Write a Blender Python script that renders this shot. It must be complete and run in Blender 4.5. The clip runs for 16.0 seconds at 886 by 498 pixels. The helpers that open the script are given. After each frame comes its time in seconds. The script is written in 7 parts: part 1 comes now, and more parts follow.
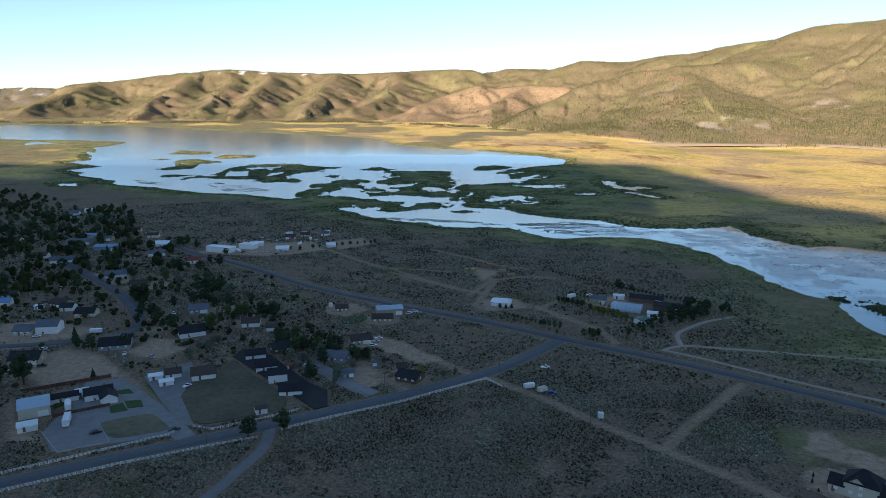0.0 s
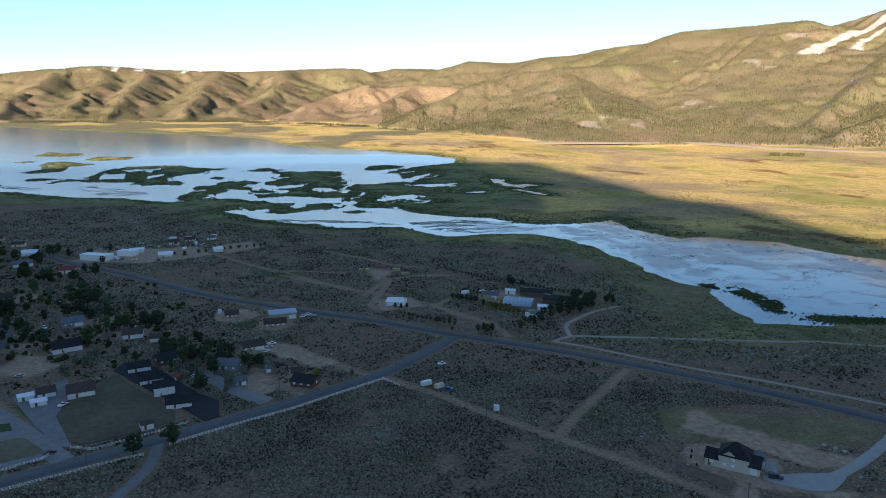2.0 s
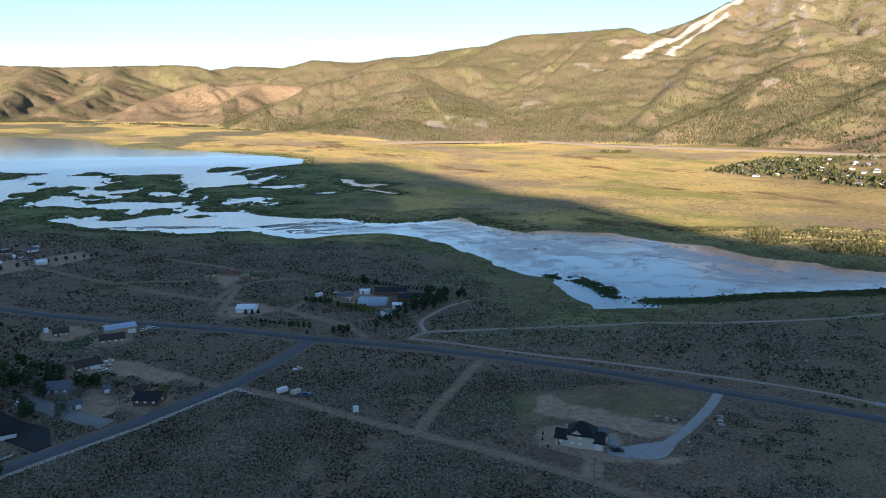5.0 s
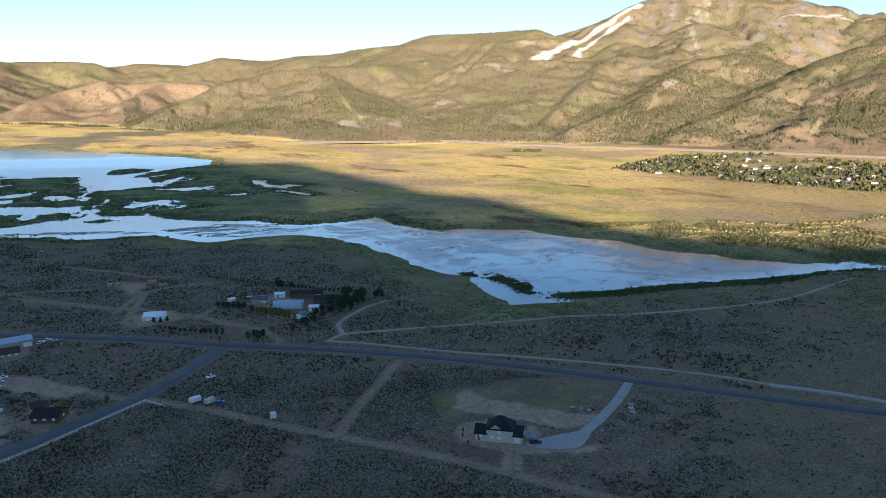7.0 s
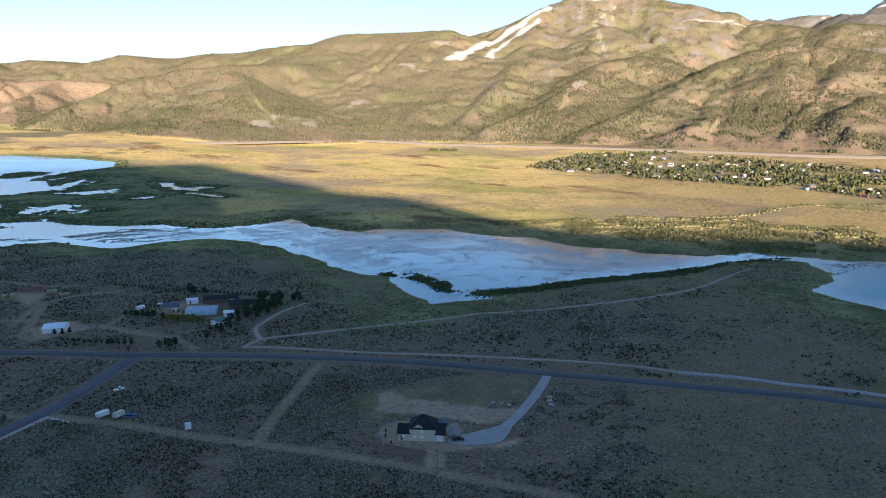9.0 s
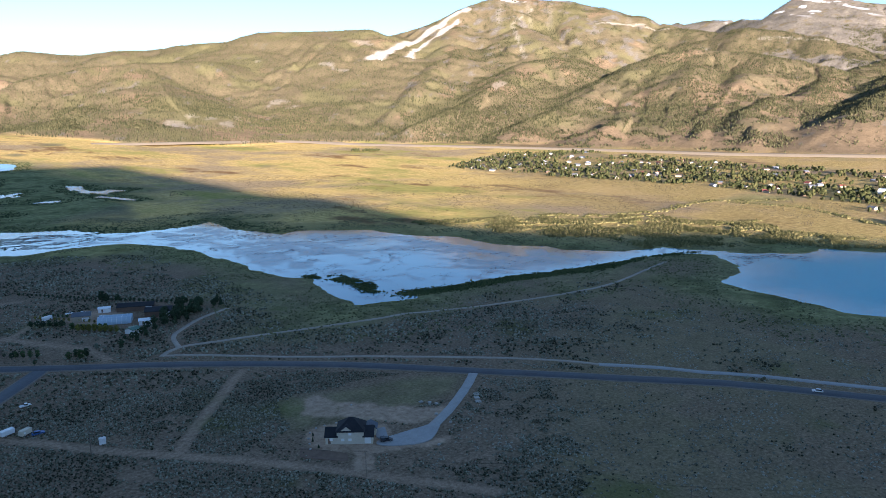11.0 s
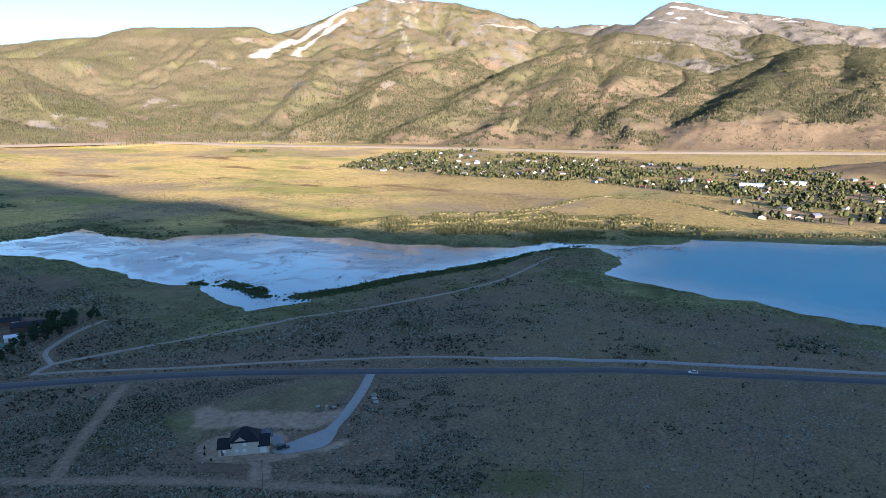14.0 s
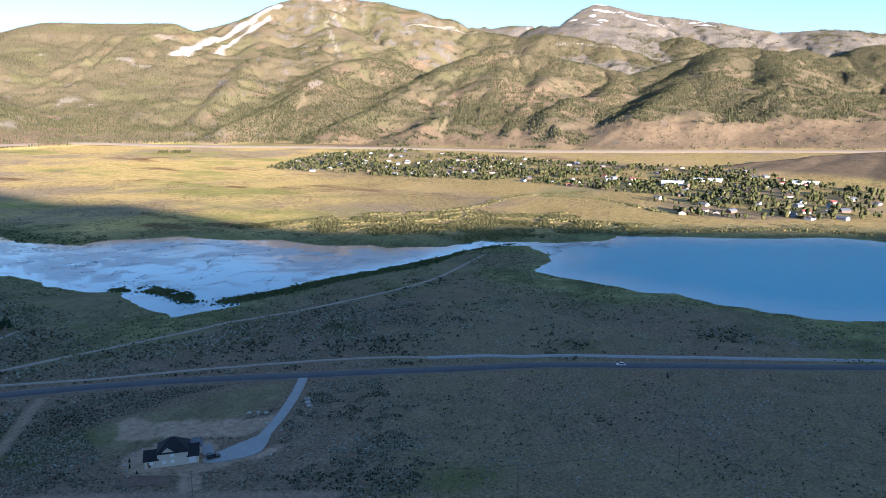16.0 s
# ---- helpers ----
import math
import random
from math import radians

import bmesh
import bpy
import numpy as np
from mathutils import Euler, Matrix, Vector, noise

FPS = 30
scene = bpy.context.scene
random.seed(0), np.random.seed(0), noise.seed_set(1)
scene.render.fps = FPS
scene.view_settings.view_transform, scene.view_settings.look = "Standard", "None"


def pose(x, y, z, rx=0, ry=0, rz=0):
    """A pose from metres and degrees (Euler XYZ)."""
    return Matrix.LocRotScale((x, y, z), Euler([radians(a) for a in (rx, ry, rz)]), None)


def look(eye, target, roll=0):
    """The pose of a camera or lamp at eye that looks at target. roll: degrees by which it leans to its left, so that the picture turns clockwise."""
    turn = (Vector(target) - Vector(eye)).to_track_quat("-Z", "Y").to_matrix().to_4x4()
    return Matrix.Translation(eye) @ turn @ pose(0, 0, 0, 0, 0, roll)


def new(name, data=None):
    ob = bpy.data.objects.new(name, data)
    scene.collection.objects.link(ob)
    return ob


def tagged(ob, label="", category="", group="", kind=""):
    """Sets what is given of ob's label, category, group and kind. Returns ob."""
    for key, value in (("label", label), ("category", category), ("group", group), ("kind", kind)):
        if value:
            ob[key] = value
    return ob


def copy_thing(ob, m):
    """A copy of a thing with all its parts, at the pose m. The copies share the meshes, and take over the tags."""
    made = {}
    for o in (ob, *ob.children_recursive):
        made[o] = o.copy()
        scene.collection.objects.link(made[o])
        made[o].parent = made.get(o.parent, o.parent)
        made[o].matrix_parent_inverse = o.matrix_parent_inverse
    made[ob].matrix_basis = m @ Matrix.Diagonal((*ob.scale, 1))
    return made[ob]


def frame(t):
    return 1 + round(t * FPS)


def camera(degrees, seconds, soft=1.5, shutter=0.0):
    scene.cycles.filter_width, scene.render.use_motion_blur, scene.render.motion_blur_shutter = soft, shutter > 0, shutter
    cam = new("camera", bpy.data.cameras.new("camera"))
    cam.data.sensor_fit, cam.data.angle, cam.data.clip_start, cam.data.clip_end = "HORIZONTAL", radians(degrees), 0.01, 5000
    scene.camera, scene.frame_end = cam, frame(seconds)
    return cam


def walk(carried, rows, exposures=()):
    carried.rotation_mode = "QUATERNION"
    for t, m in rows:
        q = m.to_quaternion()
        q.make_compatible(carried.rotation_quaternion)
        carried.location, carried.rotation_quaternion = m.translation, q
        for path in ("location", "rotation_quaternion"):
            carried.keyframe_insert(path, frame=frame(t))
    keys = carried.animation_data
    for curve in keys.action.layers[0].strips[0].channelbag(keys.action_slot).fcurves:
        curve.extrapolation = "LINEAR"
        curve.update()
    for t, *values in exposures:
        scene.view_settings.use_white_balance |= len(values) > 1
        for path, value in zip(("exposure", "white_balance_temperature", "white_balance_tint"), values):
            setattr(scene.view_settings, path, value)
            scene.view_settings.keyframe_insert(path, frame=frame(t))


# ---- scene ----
# ---------------------------------------------------------------- camera
EYE = 125.0
cam = camera(65.36, 16.0, soft=0.45)
ROWS = [
    (0.0, 0.0, -10.71), (0.5, 2.31, -10.71), (1.0, 4.56, -10.73), (1.5, 6.78, -10.75), (2.0, 8.97, -10.75),
    (2.5, 11.15, -10.76), (3.0, 13.31, -10.76), (3.5, 15.45, -10.77), (4.0, 17.52, -10.76), (4.5, 19.49, -10.77),
    (5.0, 21.36, -10.77), (7.5, 30.13, -10.81), (8.0, 31.86, -10.81), (8.5, 33.57, -10.82), (9.0, 35.26, -10.82),
    (11.5, 43.19, -10.83), (12.0, 44.73, -10.84), (12.5, 46.16, -10.85), (13.0, 47.69, -10.84), (13.5, 49.16, -10.84),
    (14.0, 50.61, -10.84), (14.5, 52.08, -10.85), (15.0, 53.5, -10.84), (15.5, 54.93, -10.85), (16.0, 56.35, -10.86)]
walk(cam, [(t, pose(0, 0, EYE, 90 + tilt, 0, -yaw)) for t, yaw, tilt in ROWS], [(0, 2.73, 6150, 12), (6, 2.77, 5900, 13), (11, 2.90, 5600, 14), (16, 3.0, 5350, 15)])

# ---------------------------------------------------------------- light
SUN_AZ, SUN_EL = 208.1, 8.0          # clockwise from +y, degrees
world = bpy.data.worlds.new("sky")
scene.world = world
world.use_nodes = True
wn = world.node_tree.nodes
sky_tex = wn.new("ShaderNodeTexSky")
sky_tex.sky_type, sky_tex.sun_disc = "NISHITA", False
sky_tex.sun_elevation, sky_tex.sun_rotation = radians(SUN_EL), radians(SUN_AZ)
sky_tex.altitude, sky_tex.air_density, sky_tex.dust_density, sky_tex.ozone_density = 1500, 0.9, 0.2, 1.4
wn["Background"].inputs[1].default_value = 0.040
world.node_tree.links.new(sky_tex.outputs[0], wn["Background"].inputs[0])
sun_dir = Vector((math.sin(radians(SUN_AZ)) * math.cos(radians(SUN_EL)), math.cos(radians(SUN_AZ)) * math.cos(radians(SUN_EL)), math.sin(radians(SUN_EL))))
sun = new("sun", bpy.data.lights.new("sun", "SUN"))
sun.data.energy, sun.data.angle, sun.data.color = 3.5, radians(0.5), (1.0, 0.81, 0.64)
sun.matrix_world = look(sun_dir * 3000, (0, 0, 0))

# ---------------------------------------------------------------- numeric helpers
rng = np.random.default_rng(7)
TABLE = rng.random((256, 256))


def vnoise(x, y):
    xi, yi = np.floor(x).astype(int), np.floor(y).astype(int)
    fx, fy = x - xi, y - yi
    fx, fy = fx * fx * (3 - 2 * fx), fy * fy * (3 - 2 * fy)
    a, b = TABLE[xi & 255, yi & 255], TABLE[(xi + 1) & 255, yi & 255]
    c, d = TABLE[xi & 255, (yi + 1) & 255], TABLE[(xi + 1) & 255, (yi + 1) & 255]
    return (a * (1 - fx) + b * fx) * (1 - fy) + (c * (1 - fx) + d * fx) * fy


def fbm(x, y, octaves=4, gain=0.5):
    total, amp, norm = 0.0, 1.0, 0.0
    for i in range(octaves):
        total = total + amp * vnoise(x * 2 ** i + 17.3 * i, y * 2 ** i + 9.1 * i)
        norm += amp
        amp *= gain
    return total / norm


def smooth(a, b, v):
    t = np.clip((v - a) / (b - a), 0, 1)
    return t * t * (3 - 2 * t)


def curve(points, v):
    p = np.array(points, float)
    return np.interp(v, p[:, 0], p[:, 1])


def inside(poly, x, y):
    """Signed distance in metres to a closed outline, positive inside."""
    p = np.array(poly, float)
    best, odd = np.full(x.shape, 1e9), np.zeros(x.shape, bool)
    for (x0, y0), (x1, y1) in zip(p, np.roll(p, -1, 0)):
        ex, ey = x1 - x0, y1 - y0
        t = np.clip(((x - x0) * ex + (y - y0) * ey) / (ex * ex + ey * ey + 1e-9), 0, 1)
        best = np.minimum(best, np.hypot(x - x0 - t * ex, y - y0 - t * ey))
        if y0 != y1:
            odd ^= ((y0 > y) != (y1 > y)) & (x < (x1 - x0) * (y - y0) / (y1 - y0) + x0)
    return np.where(odd, best, -best)


def along(line, x, y):
    """Distance in metres to an open line."""
    p = np.array(line, float)
    best = np.full(x.shape, 1e9)
    for (x0, y0), (x1, y1) in zip(p[:-1], p[1:]):
        ex, ey = x1 - x0, y1 - y0
        t = np.clip(((x - x0) * ex + (y - y0) * ey) / (ex * ex + ey * ey + 1e-9), 0, 1)
        best = np.minimum(best, np.hypot(x - x0 - t * ex, y - y0 - t * ey))
    return best


# ---------------------------------------------------------------- the plan
WATER_Z = -1.2
RIVER = [(150, 880), (201, 828), (249, 794), (308, 796), (343, 815), (339, 744), (364, 677), (389, 684), (450, 639), (461, 584), (494, 530), (496, 475), (523, 437), (524, 412), (560, 369), (606, 357), (616, 330), (629, 304), (617, 295), (590, 328), (548, 345), (508, 347), (465, 350), (405, 370), (351, 378), (307, 376), (304, 364), (258, 381), (264, 421), (279, 474), (262, 486), (257, 528), (259, 567), (254, 641), (241, 689), (215, 731), (170, 737), (140, 800)]
POND = [(617, 305), (687, 248), (717, 246), (730, 220), (766, 141), (833, 53), (830, 8), (1300, -300), (600, -500), (499, 0), (484, 26), (485, 51), (482, 96), (493, 126), (485, 152), (496, 182), (497, 215), (509, 248), (548, 256), (577, 261), (600, 293)]
LAKE_EAST_SHORE = [(-1778, 2816), (-1522, 2890), (-1367, 2906), (-1103, 2827), (-839, 2709), (-547, 2566), (-371, 2500), (-207, 2352), (-143, 2109), (-7, 2016), (119, 1929), (230, 1818), (301, 1714), (285, 1622), (193, 1570), (130, 1508), (113, 1449), (196, 1496), (135, 1428), (134, 1351), (214, 1465), (217, 1445), (153, 1324), (123, 1298), (74, 1273), (36, 1282), (6, 1159), (2, 1167), (27, 1282), (12, 1372), (19, 1449), (7, 1500), (-115, 1498), (-108, 1409), (-94, 1371), (-133, 1315), (-159, 1351), (-188, 1359)]
LAKE_WEST_SHORE = [(-188, 1359), (-207, 1304), (-239, 1277), (-240, 1243), (-227, 1210), (-244, 1147), (-239, 1072), (-281, 1103), (-340, 1129), (-412, 1147), (-483, 1188), (-531, 1215), (-577, 1234), (-605, 1255), (-613, 1296), (-705, 1352), (-728, 1384), (-728, 1402), (-775, 1432), (-761, 1473), (-741, 1508), (-826, 1540), (-851, 1564), (-815, 1607), (-912, 1788), (-866, 1766), (-967, 1913), (-944, 1996), (-954, 2120), (-1102, 2150), (-1344, 2120)]
LAKE = LAKE_EAST_SHORE + LAKE_WEST_SHORE[1:]
CHANNEL = [(-147, 970), (-130, 994), (-107, 970), (-73, 937), (-50, 954), (-19, 971), (9, 988), (20, 1019), (5, 1012), (14, 1056), (28, 1082), (48, 1159), (52, 1130), (30, 1082), (31, 1031), (45, 982), (77, 976), (90, 943), (125, 910), (156, 873), (196, 859), (223, 826), (201, 744), (169, 737), (130, 726), (108, 737), (93, 770), (77, 799), (44, 804), (11, 800), (-9, 817), (-20, 835), (-59, 854), (-90, 883), (-107, 905), (-118, 926), (-141, 953)]
ISLE = [(-459, 1386), (-470, 1502), (-467, 1533), (-432, 1590), (-348, 1622), (-287, 1573), (-227, 1556), (-262, 1501), (-310, 1438), (-318, 1398), (-276, 1328), (-281, 1301), (-314, 1308), (-336, 1289), (-366, 1340), (-422, 1343), (-481, 1356), (-498, 1328), (-515, 1352), (-495, 1382), (-548, 1358), (-562, 1374), (-551, 1394), (-482, 1393)]
ISLES = [ISLE,
         [(-611, 1482), (-597, 1515), (-592, 1557), (-621, 1605), (-622, 1650), (-598, 1676), (-507, 1625), (-559, 1583), (-549, 1502), (-582, 1476)],
         [(-701, 1784), (-713, 1896), (-666, 1871), (-630, 1877), (-607, 1815), (-634, 1780)],
         [(-560, 1706), (-554, 1778), (-484, 1786), (-467, 1732), (-530, 1699)],
         [(-238, 1394), (-225, 1423), (-200, 1406), (-217, 1367)],
         [(63, 1520), (86, 1595), (125, 1605), (164, 1571), (131, 1519), (81, 1499)],
         [(-694, 1646), (-678, 1673), (-649, 1666), (-666, 1641)],
         [(-178, 1517), (-145, 1559), (-105, 1529), (-139, 1498)],
         [(12, 943), (29, 965), (43, 942), (35, 926), (20, 932)]]
SLOUGH = [(-189, 1127), (-180, 1228), (-142, 1205), (-128, 1166), (-91, 1181), (-147, 1245), (-169, 1262), (-142, 1297), (-97, 1263), (-47, 1299), (-55, 1247), (-84, 1222), (-90, 1167), (-134, 1136), (-114, 1115), (-59, 1122), (14, 1082), (14, 1043), (-12, 1031), (-33, 1018), (-40, 1000), (-56, 982), (-65, 1006), (-59, 1043), (-89, 1043), (-127, 1075), (-157, 1100), (-180, 1099)]
POOLS = [SLOUGH,
         [(-45, 1206), (-30, 1248), (-9, 1231), (8, 1182), (-23, 1167)],
         [(60, 1081), (79, 1122), (96, 1101), (125, 1122), (149, 1094), (141, 1068), (162, 1029), (132, 1030), (114, 1055), (86, 1036), (66, 1056)],
         [(125, 1263), (172, 1262), (224, 1268), (201, 1220), (166, 1221), (143, 1238)],
         [(-687, 1236), (-662, 1247), (-651, 1217), (-670, 1214)],
         [(-1175, 1951), (-1212, 2069), (-1081, 1980), (-1149, 2002)],
         [(-435, 1379), (-452, 1474), (-407, 1449), (-383, 1384)],
         [(-440, 1526), (-360, 1556), (-368, 1483), (-387, 1511)],
         [(-370, 1442), (-336, 1475), (-330, 1398), (-352, 1396)],
         [(19, 1430), (36, 1420), (18, 1391)],
         [(167, 1157), (259, 1142), (235, 1120)],
         [(307, 1324), (326, 1312), (326, 1247), (354, 1252), (375, 1231), (334, 1200), (297, 1216)],
         [(308, 1179), (342, 1122), (342, 1090), (318, 1144)]]
WEED_BEDS = [[(-90, 878), (-45, 859), (11, 840), (45, 821), (79, 821), (46, 849), (-17, 874), (-62, 889)], [(87, 834), (152, 849), (219, 812), (207, 767), (158, 744), (112, 767)], [(-436, 1264), (-421, 1291), (-299, 1199), (-297, 1153), (-367, 1165)], [(-596, 1315), (-491, 1267), (-486, 1227), (-551, 1261)], [(608, 291), (646, 283), (658, 257), (670, 231), (645, 225), (638, 249), (611, 264), (574, 262)]]
MARSH = [(-659, 1608), (-306, 1682), (46, 1562), (274, 1557), (371, 1240), (263, 1080), (87, 905), (-114, 959), (-277, 1110), (-465, 1253)]
ROAD = [(-277, 689), (-225, 630), (-173, 585), (-95, 504), (-32, 456), (24, 418), (70, 381), (132, 335), (188, 283), (235, 229), (270, 188), (302, 151), (316, 132), (357, 66), (401, -3), (480, -120)]
SIDE = [(-205, 190), (-154, 221), (-124, 239), (-87, 259), (-56, 277), (-22, 297), (19, 325), (41, 347), (68, 380)]
HIGHWAY = [(600, 2270), (930, 2225), (1218, 2219), (1399, 1943), (1633, 1600), (1800, 1245), (1928, 847), (2160, 427), (2300, 50), (2360, -190)]
TOWN = [(1113, 1237), (1462, 1409), (1726, 1283), (1660, 728), (1693, 324), (1339, 21), (996, 12), (917, 107), (890, 233), (1114, 367), (1189, 601), (1140, 877), (1109, 1071)]
DIRT_PATCHES = [[(-231, 343), (-207, 370), (-172, 343), (-165, 322), (-191, 305)], [(-180, 360), (-167, 380), (-149, 368), (-159, 347)], [(22, 580), (50, 558), (29, 518)], [(-114, 705), (-86, 723), (-71, 689), (-101, 658)]]
DIRT_PATCHES += [[(-197, 289), (-192, 294), (-179, 274), (-160, 258), (-152, 248), (-165, 250), (-174, 253)], [(-262, 374), (-215, 380), (-205, 402), (-232, 412), (-262, 404)], [(-170, 352), (-150, 345), (-138, 365), (-160, 380)], [(-235, 640), (-160, 622), (-110, 655), (-140, 700), (-215, 690)], [(-246, 505), (-222, 495), (-200, 515), (-225, 530)], [(95, 470), (125, 482), (135, 452), (108, 446)], [(25, 470), (52, 470), (58, 448), (30, 442)], [(-210, 330), (-190, 350), (-170, 335), (-190, 312)]]
# scraped plots round the new house and the village homes
PLOTS = [[(150, 260), (156, 259), (157, 248), (154, 240), (149, 236), (142, 241), (138, 246)],
         [(157, 248), (172, 231), (181, 219), (193, 213), (181, 206), (166, 209), (162, 218), (154, 230), (149, 236)],
         [(126, 227), (134, 232), (139, 233), (145, 229), (159, 215), (158, 209), (153, 206), (161, 192), (174, 191), (175, 188), (163, 188), (153, 193), (141, 198), (130, 210), (126, 219)],
         [(137, 203), (141, 198), (139, 192), (134, 186), (128, 193)],
         [(-170, 371), (-169, 385), (-154, 378), (-151, 361), (-160, 357)],
         [(-273, 410), (-255, 416), (-227, 404), (-209, 389), (-227, 378), (-252, 382)],
         [(-198, 323), (-200, 348), (-202, 361), (-187, 357), (-157, 323), (-165, 319)],
         [(-80, 457), (-59, 460), (-47, 442), (-62, 429), (-74, 433)],
         [(-50, 389), (-23, 378), (1, 345), (-10, 339), (-42, 371)],
         [(-49, 331), (-38, 341), (-29, 314), (-40, 308)],
         [(-292, 551), (-263, 556), (-239, 523), (-258, 512)]]
GRASSY = [(125, 234), (161, 225), (205, 220), (225, 233), (210, 251), (137, 268)]
TRAIL = [(-113, 659), (-91, 628), (-73, 602), (-52, 578), (-40, 566), (-21, 539), (5, 509), (16, 495)]
TRACKS = [[(37, 537), (40, 523), (27, 474), (22, 455), (28, 441)], [(91, 404), (76, 425), (65, 446), (80, 467)], [(6, 557), (-22, 567), (-45, 574)], [(-10, 655), (6, 638), (29, 612), (45, 585), (70, 571)], [(19, 325), (47, 294), (65, 269), (84, 247), (101, 227), (121, 201), (139, 174), (156, 149)], [(143, 313), (116, 283), (98, 263), (85, 246)],
          TRAIL, [(-44, 558), (7, 504), (35, 483), (66, 446), (94, 402), (98, 375)], [(19, 483), (38, 528), (62, 541), (88, 537)],
          [(-42, 343), (-29, 320), (-16, 305)], [(-30, 380), (-7, 351), (14, 325)], [(-218, 390), (-168, 334), (-134, 298), (-104, 260)]]
# the sagebrush plain on this side of the water
PLAIN = [(-900, 1300), (-300, 1050), (-90, 880), (100, 730), (250, 600), (270, 420), (420, 360), (560, 320), (480, 100), (480, -100), (-900, -100)]
# ranges: azimuth, elevation of the crest as seen from the drone
SKYLINE = [(-60, 1.8), (-32.1, 2.0), (-30, 2.15), (-28.6, 2.05), (-27.5, 2.4), (-23.8, 2.8), (-20.6, 3.3), (-16.9, 3.7), (-14, 3.6), (-10.1, 3.5), (-6.5, 3.5), (-3.8, 3.7), (-0.6, 3.8), (2.1, 3.9), (3.2, 3.5), (5.3, 3.9), (8.8, 3.8), (11, 4.4), (14, 4.3), (17.4, 4.7), (19.4, 4.8), (21.2, 5.2), (24.8, 5.6), (27.5, 6.4), (31, 6.5), (35.7, 6.8), (37.3, 6.2), (40.5, 7.1), (43.1, 8.3), (44.8, 8.9), (47.4, 9.2), (51.2, 8.9), (54.5, 8.1), (58.9, 7.1), (60.2, 6.8), (62.4, 7.0), (65.5, 6.9), (67.2, 8.1), (68.3, 8.5), (69.4, 8.3), (71.9, 7.6), (76, 7.1), (78.4, 6.5), (81.5, 5.9), (84.7, 6.0), (88, 5.5), (110, 4.0)]
FOOT = [(-60, 3476), (-32.2, 3453), (-27, 3419), (-21.3, 3442), (-8.4, 3476), (-1.1, 3237), (5.3, 2880), (14.3, 2600), (22.7, 2615), (35, 2640), (45.2, 2420), (52.5, 2310), (66.3, 2170), (79, 2330), (88.8, 2520), (110, 2700)]
# hills behind the drone keep the near ground in shade: offset across the sun, reach of the shade beyond the drone
SHADE = [(-2600, -200), (-1700, 700), (-1456, 900), (-1200, 1150), (-700, 1600), (-346, 1760), (-200, 1480), (-84, 1270), (-24, 1120), (60, 1070), (126, 930), (173, 800), (214, 720), (255, 690), (335, 650), (463, 620), (588, 510), (900, 300), (1500, 0), (2600, -300)]



def bowl(r, az):
    """The plain lifts gently towards the ranges."""
    d, e = r - 1500.0, np.clip(r - 880.0, 0, 920.0)
    far = (0.034 + 0.012 * smooth(25, 0, az)) * np.where(d < -300, 0, np.where(d > 300, d, (d + 300) ** 2 / 1200))
    return far + 0.021 * smooth(26, 10, az) * np.where(e < 200, e * e / 400, e - 100)


def wet(x, y):
    """Signed distance to open water, positive in the water, with ragged shores."""
    w = np.maximum(inside(RIVER, x, y), inside(POND, x, y))
    r = np.hypot(x, y)
    far = r > 700
    if far.any():
        xf, yf = x[far], y[far]
        v = np.maximum(inside(LAKE, xf, yf), inside(CHANNEL, xf, yf))
        for isle in ISLES:
            v = np.minimum(v, -inside(isle, xf, yf))
        for pool in POOLS:
            v = np.maximum(v, inside(pool, xf, yf))
        for bed in WEED_BEDS[:2]:
            v = v - 26 * smooth(-4, 10, inside(bed, xf, yf)) * smooth(0.44, 0.60, fbm(xf / 16 + 3, yf / 11, 3))
        w[far] = np.maximum(w[far], v)
    ragged = np.clip(r / 900, 0.6, 1.6)
    w = w + (fbm(x / 55, y / 55, 4) - 0.5) * 13 * ragged + (fbm(x / 13, y / 13, 3) - 0.5) * 10
    fen = smooth(-30, 40, inside(MARSH, x, y))
    return w + fen * (smooth(0.64, 0.70, fbm(x / 22 + 7, y / 34 + 3, 4)) * 22 - smooth(0.62, 0.70, fbm(x / 17 + 1, y / 26 + 3, 4)) * 14) * smooth(60, 0, np.abs(w))


# crests of the ranges: azimuth, elevation as seen from the drone, distance
SPUR_PINK = [(-2.2, 0.90, 3550), (0.0, 1.79, 3750), (3.1, 2.63, 3850), (4.4, 2.37, 3850), (6.9, 2.62, 3850), (9.9, 2.47, 3750), (10.8, 2.11, 3700), (12.5, 1.09, 3500)]
PINK_RIB = [(6.9, 2.62, 3850), (5.3, 1.70, 3600), (3.9, 0.89, 3400), (3.0, -0.10, 3250)]
PINK_RIB_W = [(0.0, 1.79, 3750), (-1.6, 0.90, 3560), (-3.2, 0.08, 3380)]
SPUR_WOOD = [(5.8, -0.18, 2950), (7.4, 0.62, 3050), (8.8, 1.45, 3150), (11.2, 2.50, 3300), (13.0, 2.99, 3400), (14.8, 3.48, 3450), (18.5, 3.85, 3500), (20.9, 3.93, 3550), (23.3, 4.09, 3600), (25.3, 3.90, 3700), (27.0, 3.61, 3900)]
WOOD_RIB = [(18.5, 3.85, 3500), (19.5, 2.50, 3200), (20.7, 0.77, 2850), (21.6, -0.78, 2680)]
WOOD_RIB_E = [(27.1, 4.74, 4150), (27.9, 3.44, 3800), (29.7, 1.90, 3350), (29.3, 0.33, 3000), (30.6, -1.11, 2700)]
